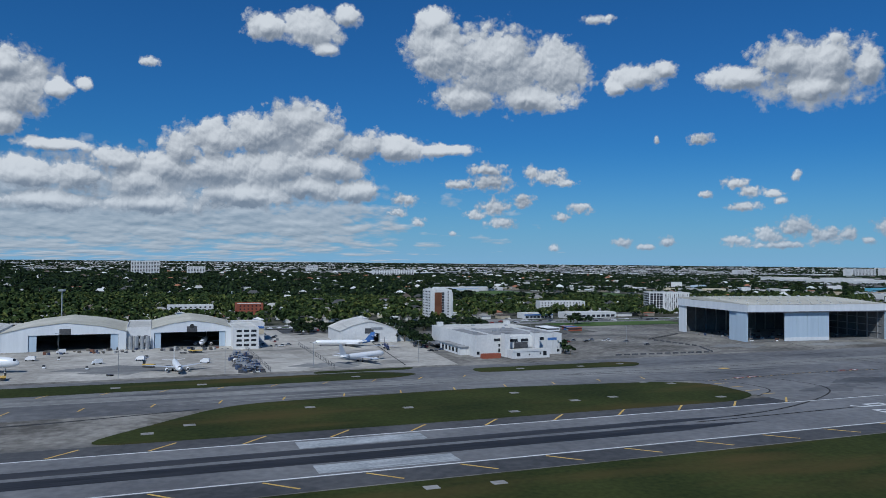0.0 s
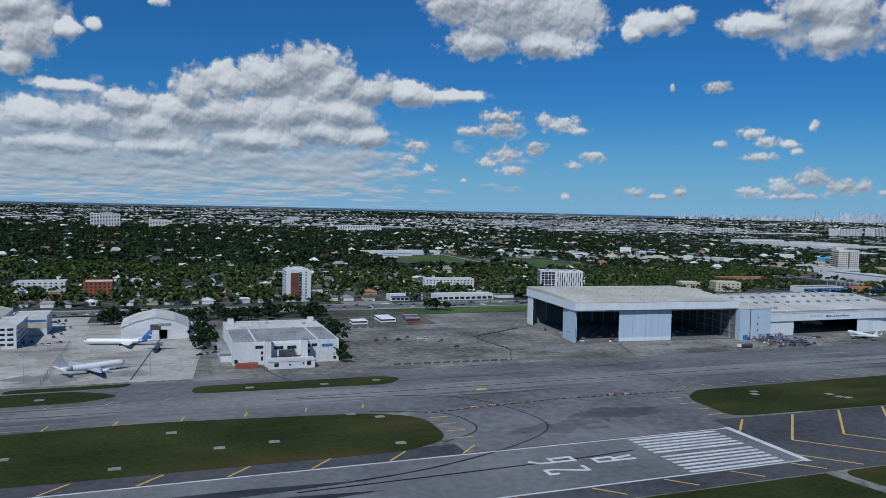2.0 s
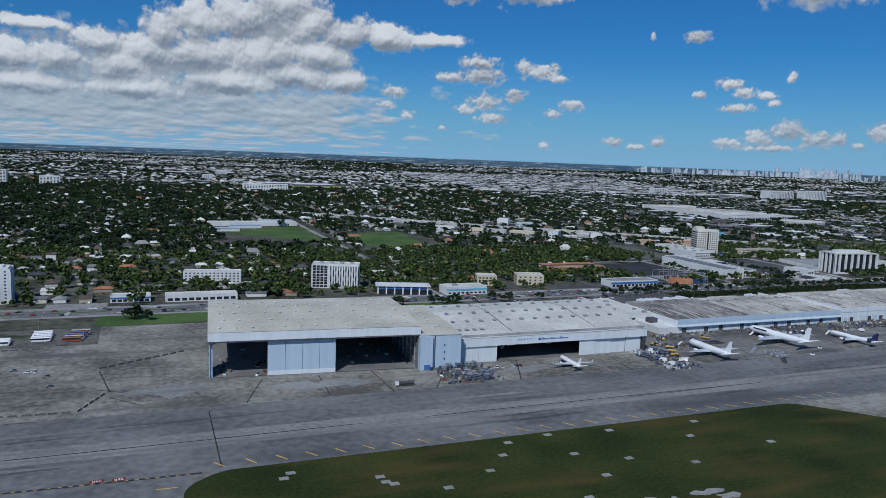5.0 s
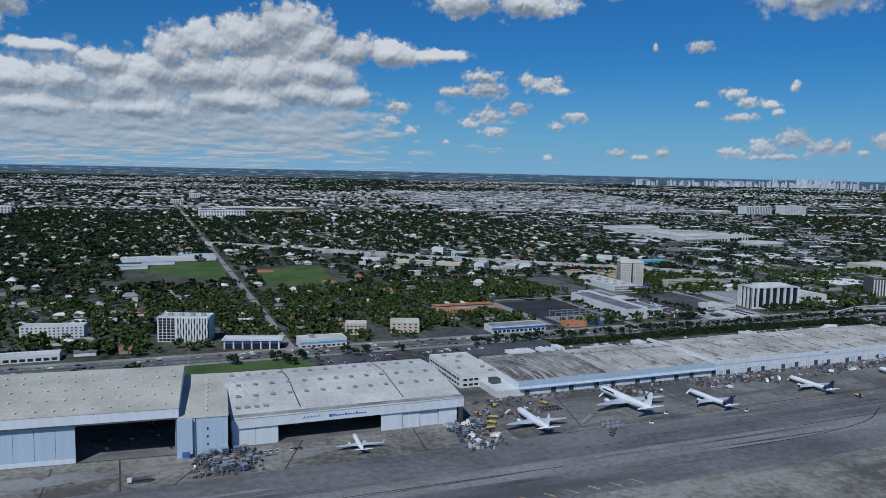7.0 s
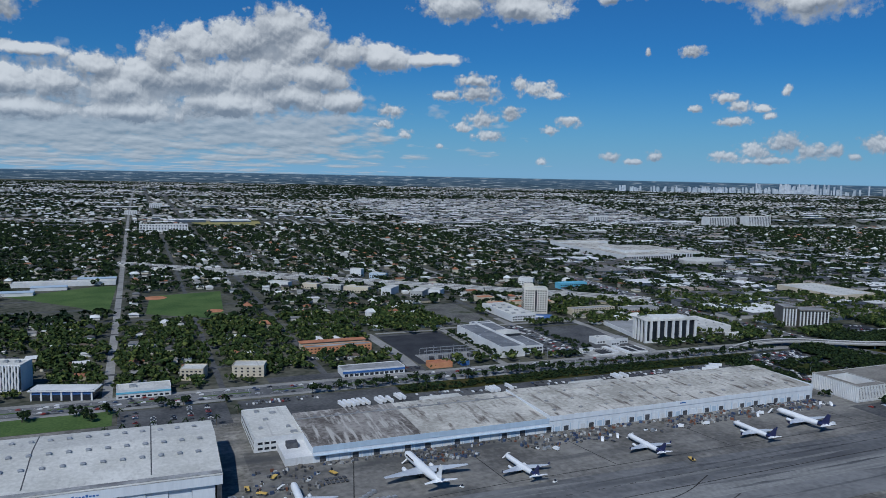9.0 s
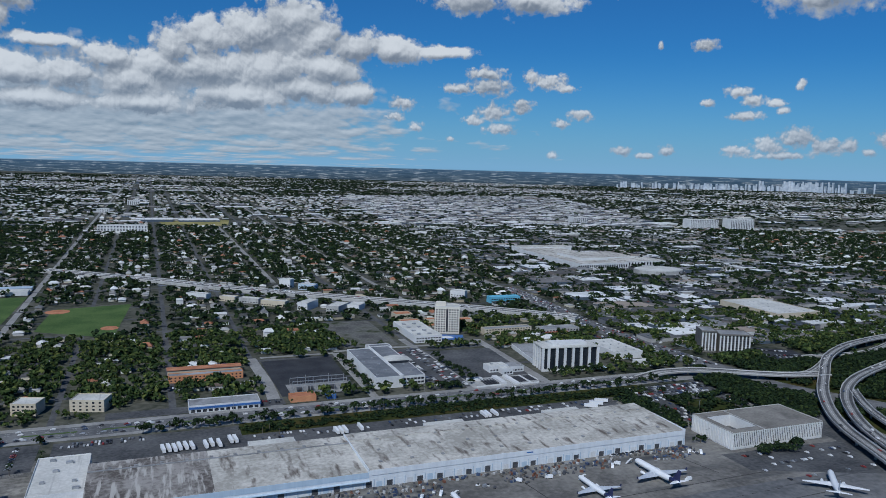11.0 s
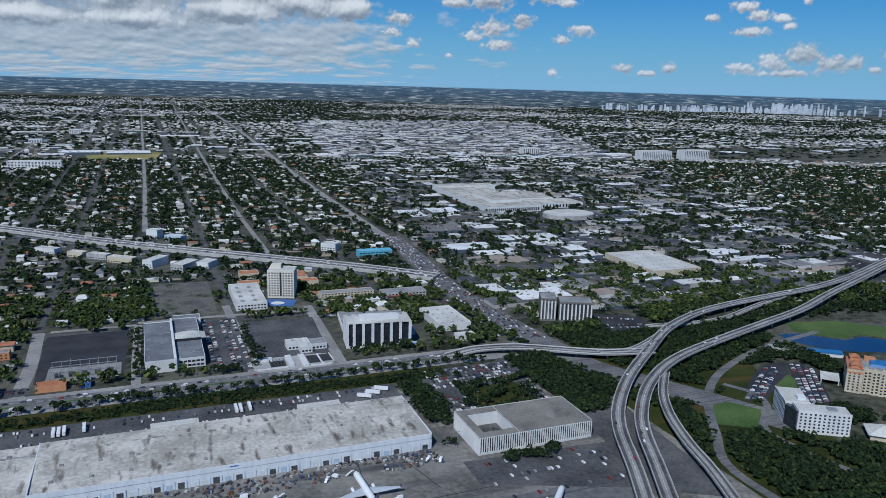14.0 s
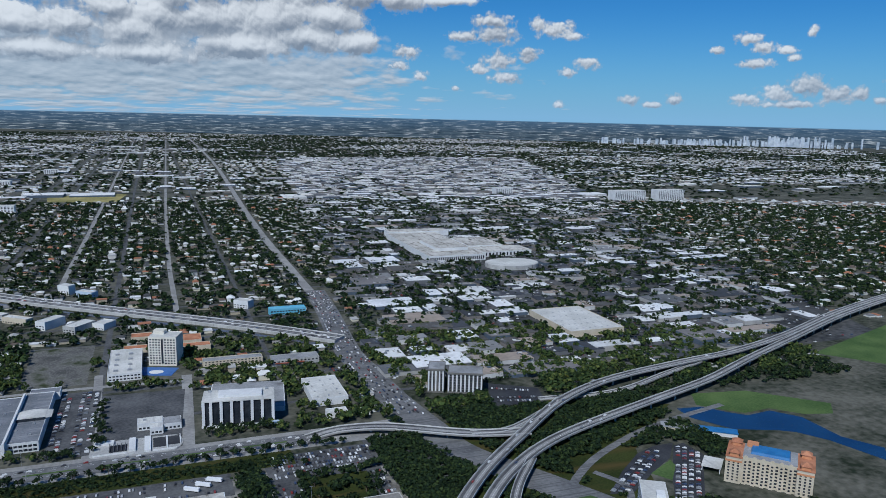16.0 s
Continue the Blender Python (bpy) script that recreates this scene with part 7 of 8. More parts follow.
x, y = tree_places(26000, 480, 1200, -800, 2400, 0, 1150)
ok = free(x, y, 3) & (rng.random(len(x)) < np.where(industrial(x, y), 0.4, np.where(lush(x, y), np.where(y < 820, 0.32, 0.85), np.where((x > 590) & (x < 730) & (y > 680) & (y < 920), 0.95, 0.64))))
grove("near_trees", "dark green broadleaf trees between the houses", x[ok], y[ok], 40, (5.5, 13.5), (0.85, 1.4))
x, y = tree_places(72000, 700, 3500, -1200, 4200, 1150, 3000)
ok = (rng.random(len(x)) < np.where(industrial(x, y), 0.62, np.where(lush(x, y), 1.0, 0.85)))
x, y = x[ok], y[ok]
ok = free(x, y, 5)
grove("middle_trees", "dark green trees over the suburb", x[ok], y[ok], 12, (6, 12), (0.9, 1.5), 0.55, 4)
x, y = tree_places(75000, 2300, 10600, -2800, 9000, 3000, 11000)
ok = (rng.random(len(x)) < np.where(industrial(x, y), 0.35, np.where(np.sin(x * 0.0016 + 0.7 + 1.3 * np.sin(y * 0.0011)) + np.sin(y * 0.0031 + 0.8 * np.sin(x * 0.0012)) > 0.35, 0.45, 1.0)))
x, y = x[ok], y[ok]
ok = free(x, y, 12)
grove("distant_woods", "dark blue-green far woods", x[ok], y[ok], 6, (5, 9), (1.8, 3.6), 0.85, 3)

x, y = tree_places(5200, 40, 480, 1080, 1420, 0, 4000)
ok = free(x, y, 5)
grove("ramp_trees", "dark green trees massed beside the ramps", x[ok], y[ok], 34, (4, 9), (0.9, 1.4))
yy = rng.uniform(285, 432, 900)
edge = np.interp(yy, [280, 300, 380, 445], [1190, 1178, 1134, 1124])
xx = rng.uniform(1079, 1180, 900)
ok = (xx < edge) & (np.min(np.hypot(xx[:, None] - np.array([p.x for p in curve(R1)]), yy[:, None] - np.array([p.y for p in curve(R1)])), 1) > 12)
xs, ys = np.concatenate([xx[ok], rng.uniform(944, 972, 70), rng.uniform(998, 1062, 40)]), np.concatenate([yy[ok], rng.uniform(302, 398, 70), rng.choice([320.0, 346.0, 373.0], 40) + rng.normal(0, 3, 40)])
grove("verge_trees", "dark green trees between car park and highway", xs, ys, 34, (4.5, 9), (0.9, 1.4))
# ---------------------------------------------------------------- the skyline on the far shore
n = 190
a = np.radians(np.concatenate([rng.uniform(34.0, 50.5, 90), rng.normal(47.0, 1.5, 70), rng.normal(42.0, 2.5, 30)]))
r = 10350 / np.cos(a - np.radians(21))
h = np.concatenate([rng.uniform(40, 90, 90), rng.uniform(60, 150, 70), rng.uniform(45, 95, 30)])
place = np.stack([567 + r * np.sin(a), -267 + r * np.cos(a), np.zeros(n)], 1)
v, f = scatter(WALL_V, np.concatenate([WALL_F, [(4, 5, 6, 7)]]), place, rng.uniform(0, 1.5, n), np.stack([rng.uniform(14, 34, n), rng.uniform(14, 26, n), h], 1))
arrays("distant_skyline", v, f, "tower_hazed", label="pale towers of a far city by the sea", category="skyline")


# ---------------------------------------------------------------- aircraft
def airliner(label, x, y, turn, L, span, R, fin_mat="plane_white", body="plane_white", engines="wing", winglet=False, wing_mat="plane_grey"):
    """A parked jet whose nose points along +y before it is turned. L: length, span: wing span, R: fuselage radius."""
    t = thing("airliner", label, "aircraft", (x, y, 0), turn, group="parked aircraft")
    zc = R * 1.95 if engines == "wing" else R * 1.7
    rings = []
    for s, r, dz in ((0.0, 0.05, -0.22), (0.008, 0.28, -0.16), (0.025, 0.55, -0.10), (0.05, 0.78, -0.05), (0.085, 0.93, -0.01), (0.13, 1.0, 0), (0.40, 1.0, 0), (0.64, 1.0, 0), (0.76, 0.88, 0.10), (0.86, 0.63, 0.30), (0.95, 0.32, 0.52), (1.0, 0.07, 0.62)):
        yy = L / 2 - s * L
        rings.append([(R * r * math.sin(a), yy, zc + R * dz + R * r * 1.04 * math.cos(a)) for a in [k * math.pi / 7 for k in range(14)]])
    part("fuselage", Shape().hull(rings), body, t, smooth=True)

    def blade(root, tip, thick):
        """A wing panel between two chords, each x, leading y, trailing y, z."""
        r = []
        for (bx, y1, y0, bz), th in ((root, thick), (tip, thick * 0.3)):
            r.append([(bx, y1, bz), (bx, y1 * 0.65 + y0 * 0.35, bz + th), (bx, y0, bz), (bx, y1 * 0.65 + y0 * 0.35, bz - th * 0.6)])
        return Shape().hull(r)

    wy = L * (0.11 if engines == "wing" else -0.02)
    for s in (1, -1):
        zr, zt = zc - R * 0.62, zc - R * 0.62 + span * 0.035
        part("wing", blade((s * R * 0.5, wy, wy - L * 0.20, zr), (s * span / 2, wy - L * 0.20, wy - L * 0.245, zt), R * 0.26), wing_mat, t)
        if winglet:
            part("winglet", Shape().hull([[(s * span / 2, wy - L * 0.20, zt), (s * span / 2, wy - L * 0.245, zt), (s * (span / 2 + 0.15), wy - L * 0.22, zt)], [(s * (span / 2 + 0.5), wy - L * 0.225, zt + 2.2), (s * (span / 2 + 0.5), wy - L * 0.25, zt + 2.2), (s * (span / 2 + 0.6), wy - L * 0.24, zt + 2.2)]]), fin_mat, t)
        tz = zc + R * (0.45 if engines == "wing" else 2.6)
        ty = -L * (0.385 if engines == "wing" else 0.43)
        part("tailplane", blade((s * R * 0.25, ty, ty - L * 0.085, tz), (s * span * 0.19, ty - L * 0.075, ty - L * 0.105, tz + 0.4), R * 0.12), "plane_white", t)
        ex, ey, ez, er = (s * span * 0.165, wy + L * 0.015, zr - R * 0.42, R * 0.52) if engines == "wing" else (s * R * 1.45, -L * 0.27, zc + R * 0.35, R * 0.46)
        prof = [(0.0, 0.86), (0.05, 1.0), (0.5, 1.0), (0.85, 0.72), (1.0, 0.55)]
        e = part("engine", Shape().hull([[(ex + er * q * math.cos(a), ey + L * 0.045 - k * L * 0.095, ez + er * q * math.sin(a)) for a in [j * math.pi / 5 for j in range(10)]] for k, q in prof]), body, t, smooth=True)
        part("engine_intake", Shape().hull([[(ex + er * 0.74 * math.cos(a), ey + L * 0.0455 + d, ez + er * 0.74 * math.sin(a)) for a in [j * math.pi / 5 for j in range(10)]] for d in (0, 0.05)]), "steel", e)
        part("pylon", Shape().hull([[(ex - 0.15, ey - L * 0.02, ez), (ex + 0.15, ey - L * 0.02, ez), (ex * 0.97, ey - L * 0.06, ez + R * 0.7)], [(ex - 0.15, ey - L * 0.09, ez), (ex + 0.15, ey - L * 0.09, ez), (ex * 0.97, ey - L * 0.10, ez + R * 0.7)]]), "plane_grey", t)
        g = part("main_gear", Shape().tube((s * R * 1.1, -L * 0.035, 0.5), (s * R * 1.1, -L * 0.035, zr), 0.18, 0.25, 6), "galv", t)
        part("wheel", Shape().hull([[(s * R * 1.1 + d, -L * 0.035 + 0.55 * math.cos(a), 0.55 + 0.55 * math.sin(a)) for a in [j * math.pi / 5 for j in range(10)]] for d in (-0.5, 0.5)]), "tyre", g)
    g = part("nose_gear", Shape().tube((0, L * 0.38, 0.4), (0, L * 0.38, zc - R * 0.8), 0.12, 0.15, 6), "galv", t)
    part("wheel", Shape().hull([[(d, L * 0.38 + 0.4 * math.cos(a), 0.4 + 0.4 * math.sin(a)) for a in [j * math.pi / 5 for j in range(10)]] for d in (-0.3, 0.3)]), "tyre", g)
    fz, fy, fh = zc + R * 0.75, -L * 0.33, R * 3.6
    part("fin", Shape().hull([[(0, fy, fz), (0.22 * R * 0.4, fy - L * 0.06, fz), (0, fy - L * 0.15, fz), (-0.22 * R * 0.4, fy - L * 0.06, fz)], [(0, fy - L * 0.115, fz + fh), (0.06, fy - L * 0.14, fz + fh), (0, fy - L * 0.17, fz + fh), (-0.06, fy - L * 0.14, fz + fh)]]), fin_mat, t)
    if fin_mat != body:
        part("tail_band", Shape().hull([[(R * k * 1.02 * math.sin(a), L / 2 - s * L, zc + R * dz + R * k * 1.06 * math.cos(a)) for a in [j * math.pi / 7 for j in range(14)]] for s, k, dz in ((0.80, 0.80, 0.16), (0.86, 0.63, 0.30), (0.93, 0.40, 0.47))]), fin_mat, t, smooth=True)
    part("cockpit_window", Shape().hull([[(R * k * 1.03 * math.sin(a), L / 2 - s * L, zc + R * dz + R * k * 1.07 * math.cos(a)) for a in (-0.95, -0.5, 0, 0.5, 0.95)] for s, k, dz in ((0.026, 0.56, -0.10), (0.045, 0.745, -0.058))], close=False), "glass", t)
    return t


airliner("white twin-engine jet parked before the cargo hall", 418, 199, -1, 48, 47, 2.5)
t = airliner("large white freighter with grey wings and tail emblem", 508, 217, 3, 63, 63, 3.0, wing_mat="plane_grey")
part("title_bars", Shape().box(-3.06, -3.0, 10, 24, 6.6, 7.8), "black_mark", t)
part("tail_emblem", Shape().hull([[(d, -24.5 + 1.4 * math.cos(a), 13.5 + 1.4 * math.sin(a)) for a in [j * math.pi / 6 for j in range(12)]] for d in (-0.32, 0.32)]), "black_mark", t)
airliner("white narrow jet with navy tail and upturned wingtips", 577.5, 201, 3, 46, 38, 1.95, "plane_navy", winglet=True)
airliner("white narrow jet with navy tail parked nose-in", 690.5, 208, 1, 46, 38, 1.95, "plane_navy", winglet=True)
airliner("white narrow jet with navy tail beside ground carts", 797, 205, 1, 46, 38, 1.95, "plane_navy", winglet=True)
airliner("white widebody jet with navy tail near the hall's end", 859.5, 213, 3, 54, 48, 2.5, "plane_navy", winglet=True)
airliner("white jet with grey wings parked near the ramps", 981, 152, -41, 50, 47, 2.5, wing_mat="plane_white")
airliner("small white regional jet before the open hangar", 290.5, 198, -4, 31, 31, 1.6, winglet=True)
airliner("white jet standing inside the hangar", 268, 262, 150, 36, 32, 1.8)
airliner("white jet standing deep inside the hangar", 300, 268, 195, 36, 32, 1.8)
airliner("white trijet-style airliner with blue tail", -272, 298, 76, 45, 33, 1.7, "blue", engines="tail", wing_mat="plane_white")
airliner("old silver airliner with grey tail on the apron", -281, 214, -62, 38, 40, 1.9, "plane_grey", "plane_white", wing_mat="plane_grey")
airliner("white twin jet facing the runway", -390.5, 206, 184, 34, 34, 1.8)
airliner("white jet parked inside the western hangar", -368, 332, 170, 36, 34, 1.8)
airliner("big white jet with navy and orange tail", -500, 232, 255, 60, 60, 2.9, "plane_navy")
airliner("dark blue business jet by the small hangar", -247, 274, 170, 22, 22, 1.2, "plane_navy", "plane_navy", engines="tail")


# ---------------------------------------------------------------- vehicles
def wheel_mesh(r, w):
    me = Shape().hull([[(d, r * math.cos(a), r + r * math.sin(a)) for a in [j * math.pi / 4 for j in range(8)]] for d in (-w / 2, w / 2)]).mesh("wheel")
    me.materials.append(M["tyre"])
    return me


W_CAR, W_TRUCK = wheel_mesh(0.34, 0.24), wheel_mesh(0.5, 0.35)


def car(label="", long=4.6, tall=1.5):
    t = thing("car", label or "parked saloon car", "car", group="parked cars")
    h = long / 2
    body = Shape().hull([[(-0.78, y, 0.28), (0.78, y, 0.28), (0.9, y, 0.62), (0.82, y, z), (-0.82, y, z), (-0.9, y, 0.62)] for y, z in ((-h, 0.75), (-h * 0.55, 0.92), (h * 0.4, 0.92), (h * 0.92, 0.72), (h, 0.6))])
    part("glasshouse", Shape().hull([[(-0.8, -h * 0.72, 0.9), (0.8, -h * 0.72, 0.9), (0.8, h * 0.42, 0.9), (-0.8, h * 0.42, 0.9)], [(-0.62, -h * 0.45, tall - 0.04), (0.62, -h * 0.45, tall - 0.04), (0.62, h * 0.1, tall - 0.04), (-0.62, h * 0.1, tall - 0.04)]]), "glass", t)
    body.hull([[(-0.64, -h * 0.47, tall - 0.05), (0.64, -h * 0.47, tall - 0.05), (0.64, h * 0.12, tall - 0.05), (-0.64, h * 0.12, tall - 0.05)], [(-0.56, -h * 0.4, tall + 0.02), (0.56, -h * 0.4, tall + 0.02), (0.56, h * 0.05, tall + 0.02), (-0.56, h * 0.05, tall + 0.02)]])
    part("body", body, "car", t)
    for wx in (-0.76, 0.76):
        for wy in (-h * 0.6, h * 0.58):
            part("wheel", W_CAR, "tyre", t).location = (wx, wy, 0)
    return t


def car_row(spots, proto):
    for i, (x, y, turn) in enumerate(spots):
        if i == 0 and "used" not in proto:
            proto.matrix_world = pose(x, y, -0.04, 0, 0, turn)
            proto["used"] = 1
        else:
            copy_thing(proto, pose(x, y, -0.04, 0, 0, turn))


prng = random.Random(11)
saloon, suv = car("parked saloon car in plain paint"), car("parked high-roofed car in plain paint", 4.8, 1.75)
spots = []
for x in (322, 336, 352, 366, 381):
    spots += [(x, y, 90) for y in np.arange(378, 428, 3.0) if prng.random() < 0.35]
for y in (488, 494):
    spots += [(x, y, 0) for x in np.arange(588, 611, 3.0) if prng.random() < 0.5]
spots += [(x, 208 + prng.uniform(-.5, .5), 0) for x in (230, 233, 236, 240, 249, 252, 255)]
spots += [(x, 268 - 5 + prng.uniform(-.5, .5), 0) for x in np.arange(850, 885, 3.2)]
spots += [(-98 + i * 8.5, 274 + (i % 2) * 6, 90) for i in range(5)] + [(-52, 262, 90), (-48, 240, 90), (-60, 275, 0)]
spots += [(-335 + prng.uniform(0, 26), 300 + prng.uniform(0, 120), prng.choice((0, 90, 15))) for _ in range(24)]
spots += [(-225 + prng.uniform(0, 14), 250 + prng.uniform(0, 50), prng.choice((0, 90))) for _ in range(9)]
spots = [(float(a), float(b), c) for a, b, c in spots]
for s in spots:
    s_car = saloon if prng.random() < 0.6 else suv
    car_row([s], s_car)

# cars that nobody could count: car parks and traffic, as simple two-box bodies
CV = np.array([(-.9, -2.2, .3), (.9, -2.2, .3), (.9, 2.2, .3), (-.9, 2.2, .3), (-.9, -2.2, .9), (.9, -2.2, .9), (.9, 2.2, .8), (-.9, 2.2, .8), (-.65, -1.4, 1.5), (.65, -1.4, 1.5), (.65, .5, 1.5), (-.65, .5, 1.5), (.8, 1.1, .88), (-.8, 1.1, .88)])
CF = np.array([(0, 1, 5, 4), (1, 2, 6, 5), (2, 3, 7, 6), (3, 0, 4, 7), (4, 5, 9, 8), (8, 9, 10, 11), (11, 10, 12, 13), (13, 12, 6, 7), (5, 12, 10, 9), (4, 8, 11, 13)])
cx, cy, ct = [], [], []


def fill(x0, x1, y0, y1, rows, chance, along="x"):
    for r in rows:
        for a in np.arange(x0 if along == "x" else y0, x1 if along == "x" else y1, 2.9):
            if prng.random() < chance:
                cx.append(a if along == "x" else r), cy.append(r if along == "x" else a), ct.append((0 if along == "x" else math.pi / 2) + prng.gauss(0, .04))


fill(978, 1074, 0, 0, (380, 386, 394, 400, 408, 414, 421), 0.62)
fill(978, 996, 0, 0, (312, 318, 326, 334, 342, 350, 358, 366), 0.7)
fill(1062, 1074, 0, 0, (318, 326, 334, 342, 350, 358, 366), 0.6)
fill(0, 0, 488, 660, (780, 786, 800, 806, 814), 0.5, "y")
for ax, ay, bx, by in ((1258, 262, 1345, 325), (1264, 259, 1350, 320), (1272, 259, 1345, 312), (1304, 230, 1376, 322), (1310, 229, 1381, 318), (1318, 230, 1385, 312), (1326, 229, 1386, 304), (1252, 490, 1300, 478), (1256, 500, 1304, 488), (1262, 530, 1310, 506)):
    for k in range(int(math.hypot(bx - ax, by - ay) / 2.9)):
        s_ = 2.9 * k / math.hypot(bx - ax, by - ay)
        if prng.random() < 0.7:
            cx.append(ax + (bx - ax) * s_), cy.append(ay + (by - ay) * s_), ct.append(math.atan2(by - ay, bx - ax))
fill(570, 930, 0, 0, (372, 390, 398), 0.3)
fill(412, 480, 0, 0, (418, 424), 0.6)
fill(1196, 1250, 0, 0, (496, 502, 508), 0.6)
fill(955, 1060, 0, 0, (176, 196, 204, 216, 226), 0.16)
fill(-290, -230, 0, 0, (408, 416, 428), 0.5)
fill(504, 580, 0, 0, (560, 566, 604), 0.5)
fill(1475, 1560, 0, 0, (640, 650, 660, 672, 682), 0.6)
fill(1580, 1700, 0, 0, (700, 712, 730, 742, 760, 772, 790), 0.6)
fill(860, 905, 0, 0, (760, 766, 774), 0.5)
fill(1020, 1120, 0, 0, (630, 636, 650, 658), 0.45)
fill(1280, 1440, 0, 0, (560, 575, 590, 610, 625, 640, 655, 680, 700), 0.4)
for _ in range(260):
    cx.append(prng.uniform(-400, 1040)), cy.append(STREET_Y + prng.choice((-11, -7.7, -4.3, 4.3, 7.7, 11))), ct.append(math.pi / 2)
for _ in range(420):
    yy = prng.uniform(480, 1090)
    k = prng.choice((-14, -10, -6.5, -3, 3, 6.5, 10, 14))
    cx.append(float(np.interp(yy, [445, 535, 634, 735, 938, 1100], [1150, 1138, 1133, 1130, 1148, 1158])) + k), cy.append(yy), ct.append(0)
on_way = len(cx)
for _ in range(120):
    k = prng.randrange(len(EXPRESS) - 1)
    (ax, ay), (bx, by), s = EXPRESS[k], EXPRESS[k + 1], prng.random()
    o = prng.choice((-8, -4, 4, 8))
    cx.append(ax + (bx - ax) * s - o * (by - ay) / math.hypot(bx - ax, by - ay)), cy.append(ay + (by - ay) * s + o * (bx - ax) / math.hypot(bx - ax, by - ay)), ct.append(math.atan2(by - ay, bx - ax) - math.pi / 2)
off_way = len(cx)
for i in rng.integers(0, len(HOUSE_X), 2600):
    cx.append(float(HOUSE_X[i]) + prng.uniform(-9, 9)), cy.append(float(HOUSE_Y[i]) - prng.uniform(8, 12)), ct.append(prng.choice((0, math.pi / 2)))
for _ in range(6500):
    yy = prng.uniform(560, 3600)
    cx.append(prng.uniform(1190 + 0.12 * (yy - 900), 1750 + 0.36 * yy)), cy.append(yy), ct.append(prng.choice((0, math.pi / 2)))
n = len(cx)
cz = np.zeros(n)
cz[on_way:off_way] = 4.3
v, f = scatter(CV, CF, np.stack([cx, cy, cz], 1), np.array(ct), np.ones((n, 3)))
arrays("parked_cars", v, f, "cars", label="many small cars in car parks and traffic", category="cars")
# traffic on the ramps
v, f = [], []
n0 = 0
for line, zz in ((R1, [8, 8, 8, 8, 9, 10, 11, 11, 11, 11]), (R2, [8, 8, 8, 8, 9, 10, 11, 11, 11, 11])):
    P = curve(line, 7)
    for _ in range(18):
        k = prng.randrange(4, len(P) - 2)
        d = (P[k + 1] - P[k]).normalized()
        z = float(np.interp(k / (len(P) - 1), np.linspace(0, 1, len(zz)), zz))
        o = prng.choice((-2.6, 2.6))
        q = scatter(CV, CF, [(P[k].x - d.y * o, P[k].y + d.x * o, z - 0.05)], np.array([math.atan2(d.y, d.x) - math.pi / 2]), np.ones((1, 3)))
        v.append(q[0]), f.append(q[1] + n0)
        n0 += len(q[0])
arrays("ramp_traffic", np.concatenate(v), np.concatenate(f), "cars", label="cars driving on the curving ramps", category="cars")


def trailer(label, mat, L=14.0):
    t = thing("truck_trailer", label, "trailer", group="parked trailers")
    part("box", Shape().box(-1.3, 1.3, -L / 2, L / 2, 1.1, 4.0), mat, t)
    part("chassis", Shape().box(-0.5, 0.5, -L / 2, L / 2, 0.8, 1.1), "steel", t)
    for x in (-1.0, 1.0):
        for y in (-L * 0.36, -L * 0.28):
            part("wheel", W_TRUCK, "tyre", t).location = (x, y, 0)
    part("landing_leg", Shape().box(-0.8, 0.8, L * 0.25, L * 0.25 + 0.2, 0, 1.1), "steel", t)
    return t


tr = trailer("white box trailer parked in the yard", "plane_white")
tr.matrix_world = pose(494, 386, 0, 0, 0, 8)
for i, (x, y, a) in enumerate([(498.5, 387, 8), (503, 386, 8), (507, 388, 8), (512, 388, 8), (517, 387, 8), (528, 386, 6), (533, 389, 6), (539, 386, 6), (549, 392, 6), (553, 392, 6),
                               (641, 386, 2), (645, 386, 2), (649, 387, 2), (664, 389, 2), (788, 388, 0), (792, 388, 0), (800, 389, 0), (905, 380, 60), (915, 386, 60), (925, 392, 62)]):
    copy_thing(tr, pose(x, y, 0, 0, 0, a))


def coach(label, mat, x, y, turn):
    t = thing("coach", label, "bus", (x, y, 0), turn, group="coaches in the yard")
    part("body", Shape().hull([[(-1.25, y_, 0.4), (1.25, y_, 0.4), (1.25, y_, 3.1), (0.9, y_, 3.5), (-0.9, y_, 3.5), (-1.25, y_, 3.1)] for y_ in (-6.4, 6.4)]), mat, t)
    part("window_band", Shape().box(-1.28, 1.28, -6.0, 6.45, 1.7, 2.9), "glass", t)
    for px in (-1.0, 1.0):
        for py in (-4.0, 4.2):
            part("wheel", W_TRUCK, "tyre", t).location = (px, py, 0)
    return t


for i in range(3):
    coach("white coach parked in the bus yard", "plane_white", -91, 350 + i * 4.5, 90)
for i in range(5):
    coach("white coach parked in the bus yard", "plane_white", -65, 356 + i * 5.2, 90)
for i in range(5):
    coach(("red coach parked in the bus yard", "grey coach parked in the bus yard", "blue coach parked in the bus yard")[i % 3], ("brick", "galv", "blue")[i % 3], -44 + i * 1.2, 352 + i * 6.0, 90)


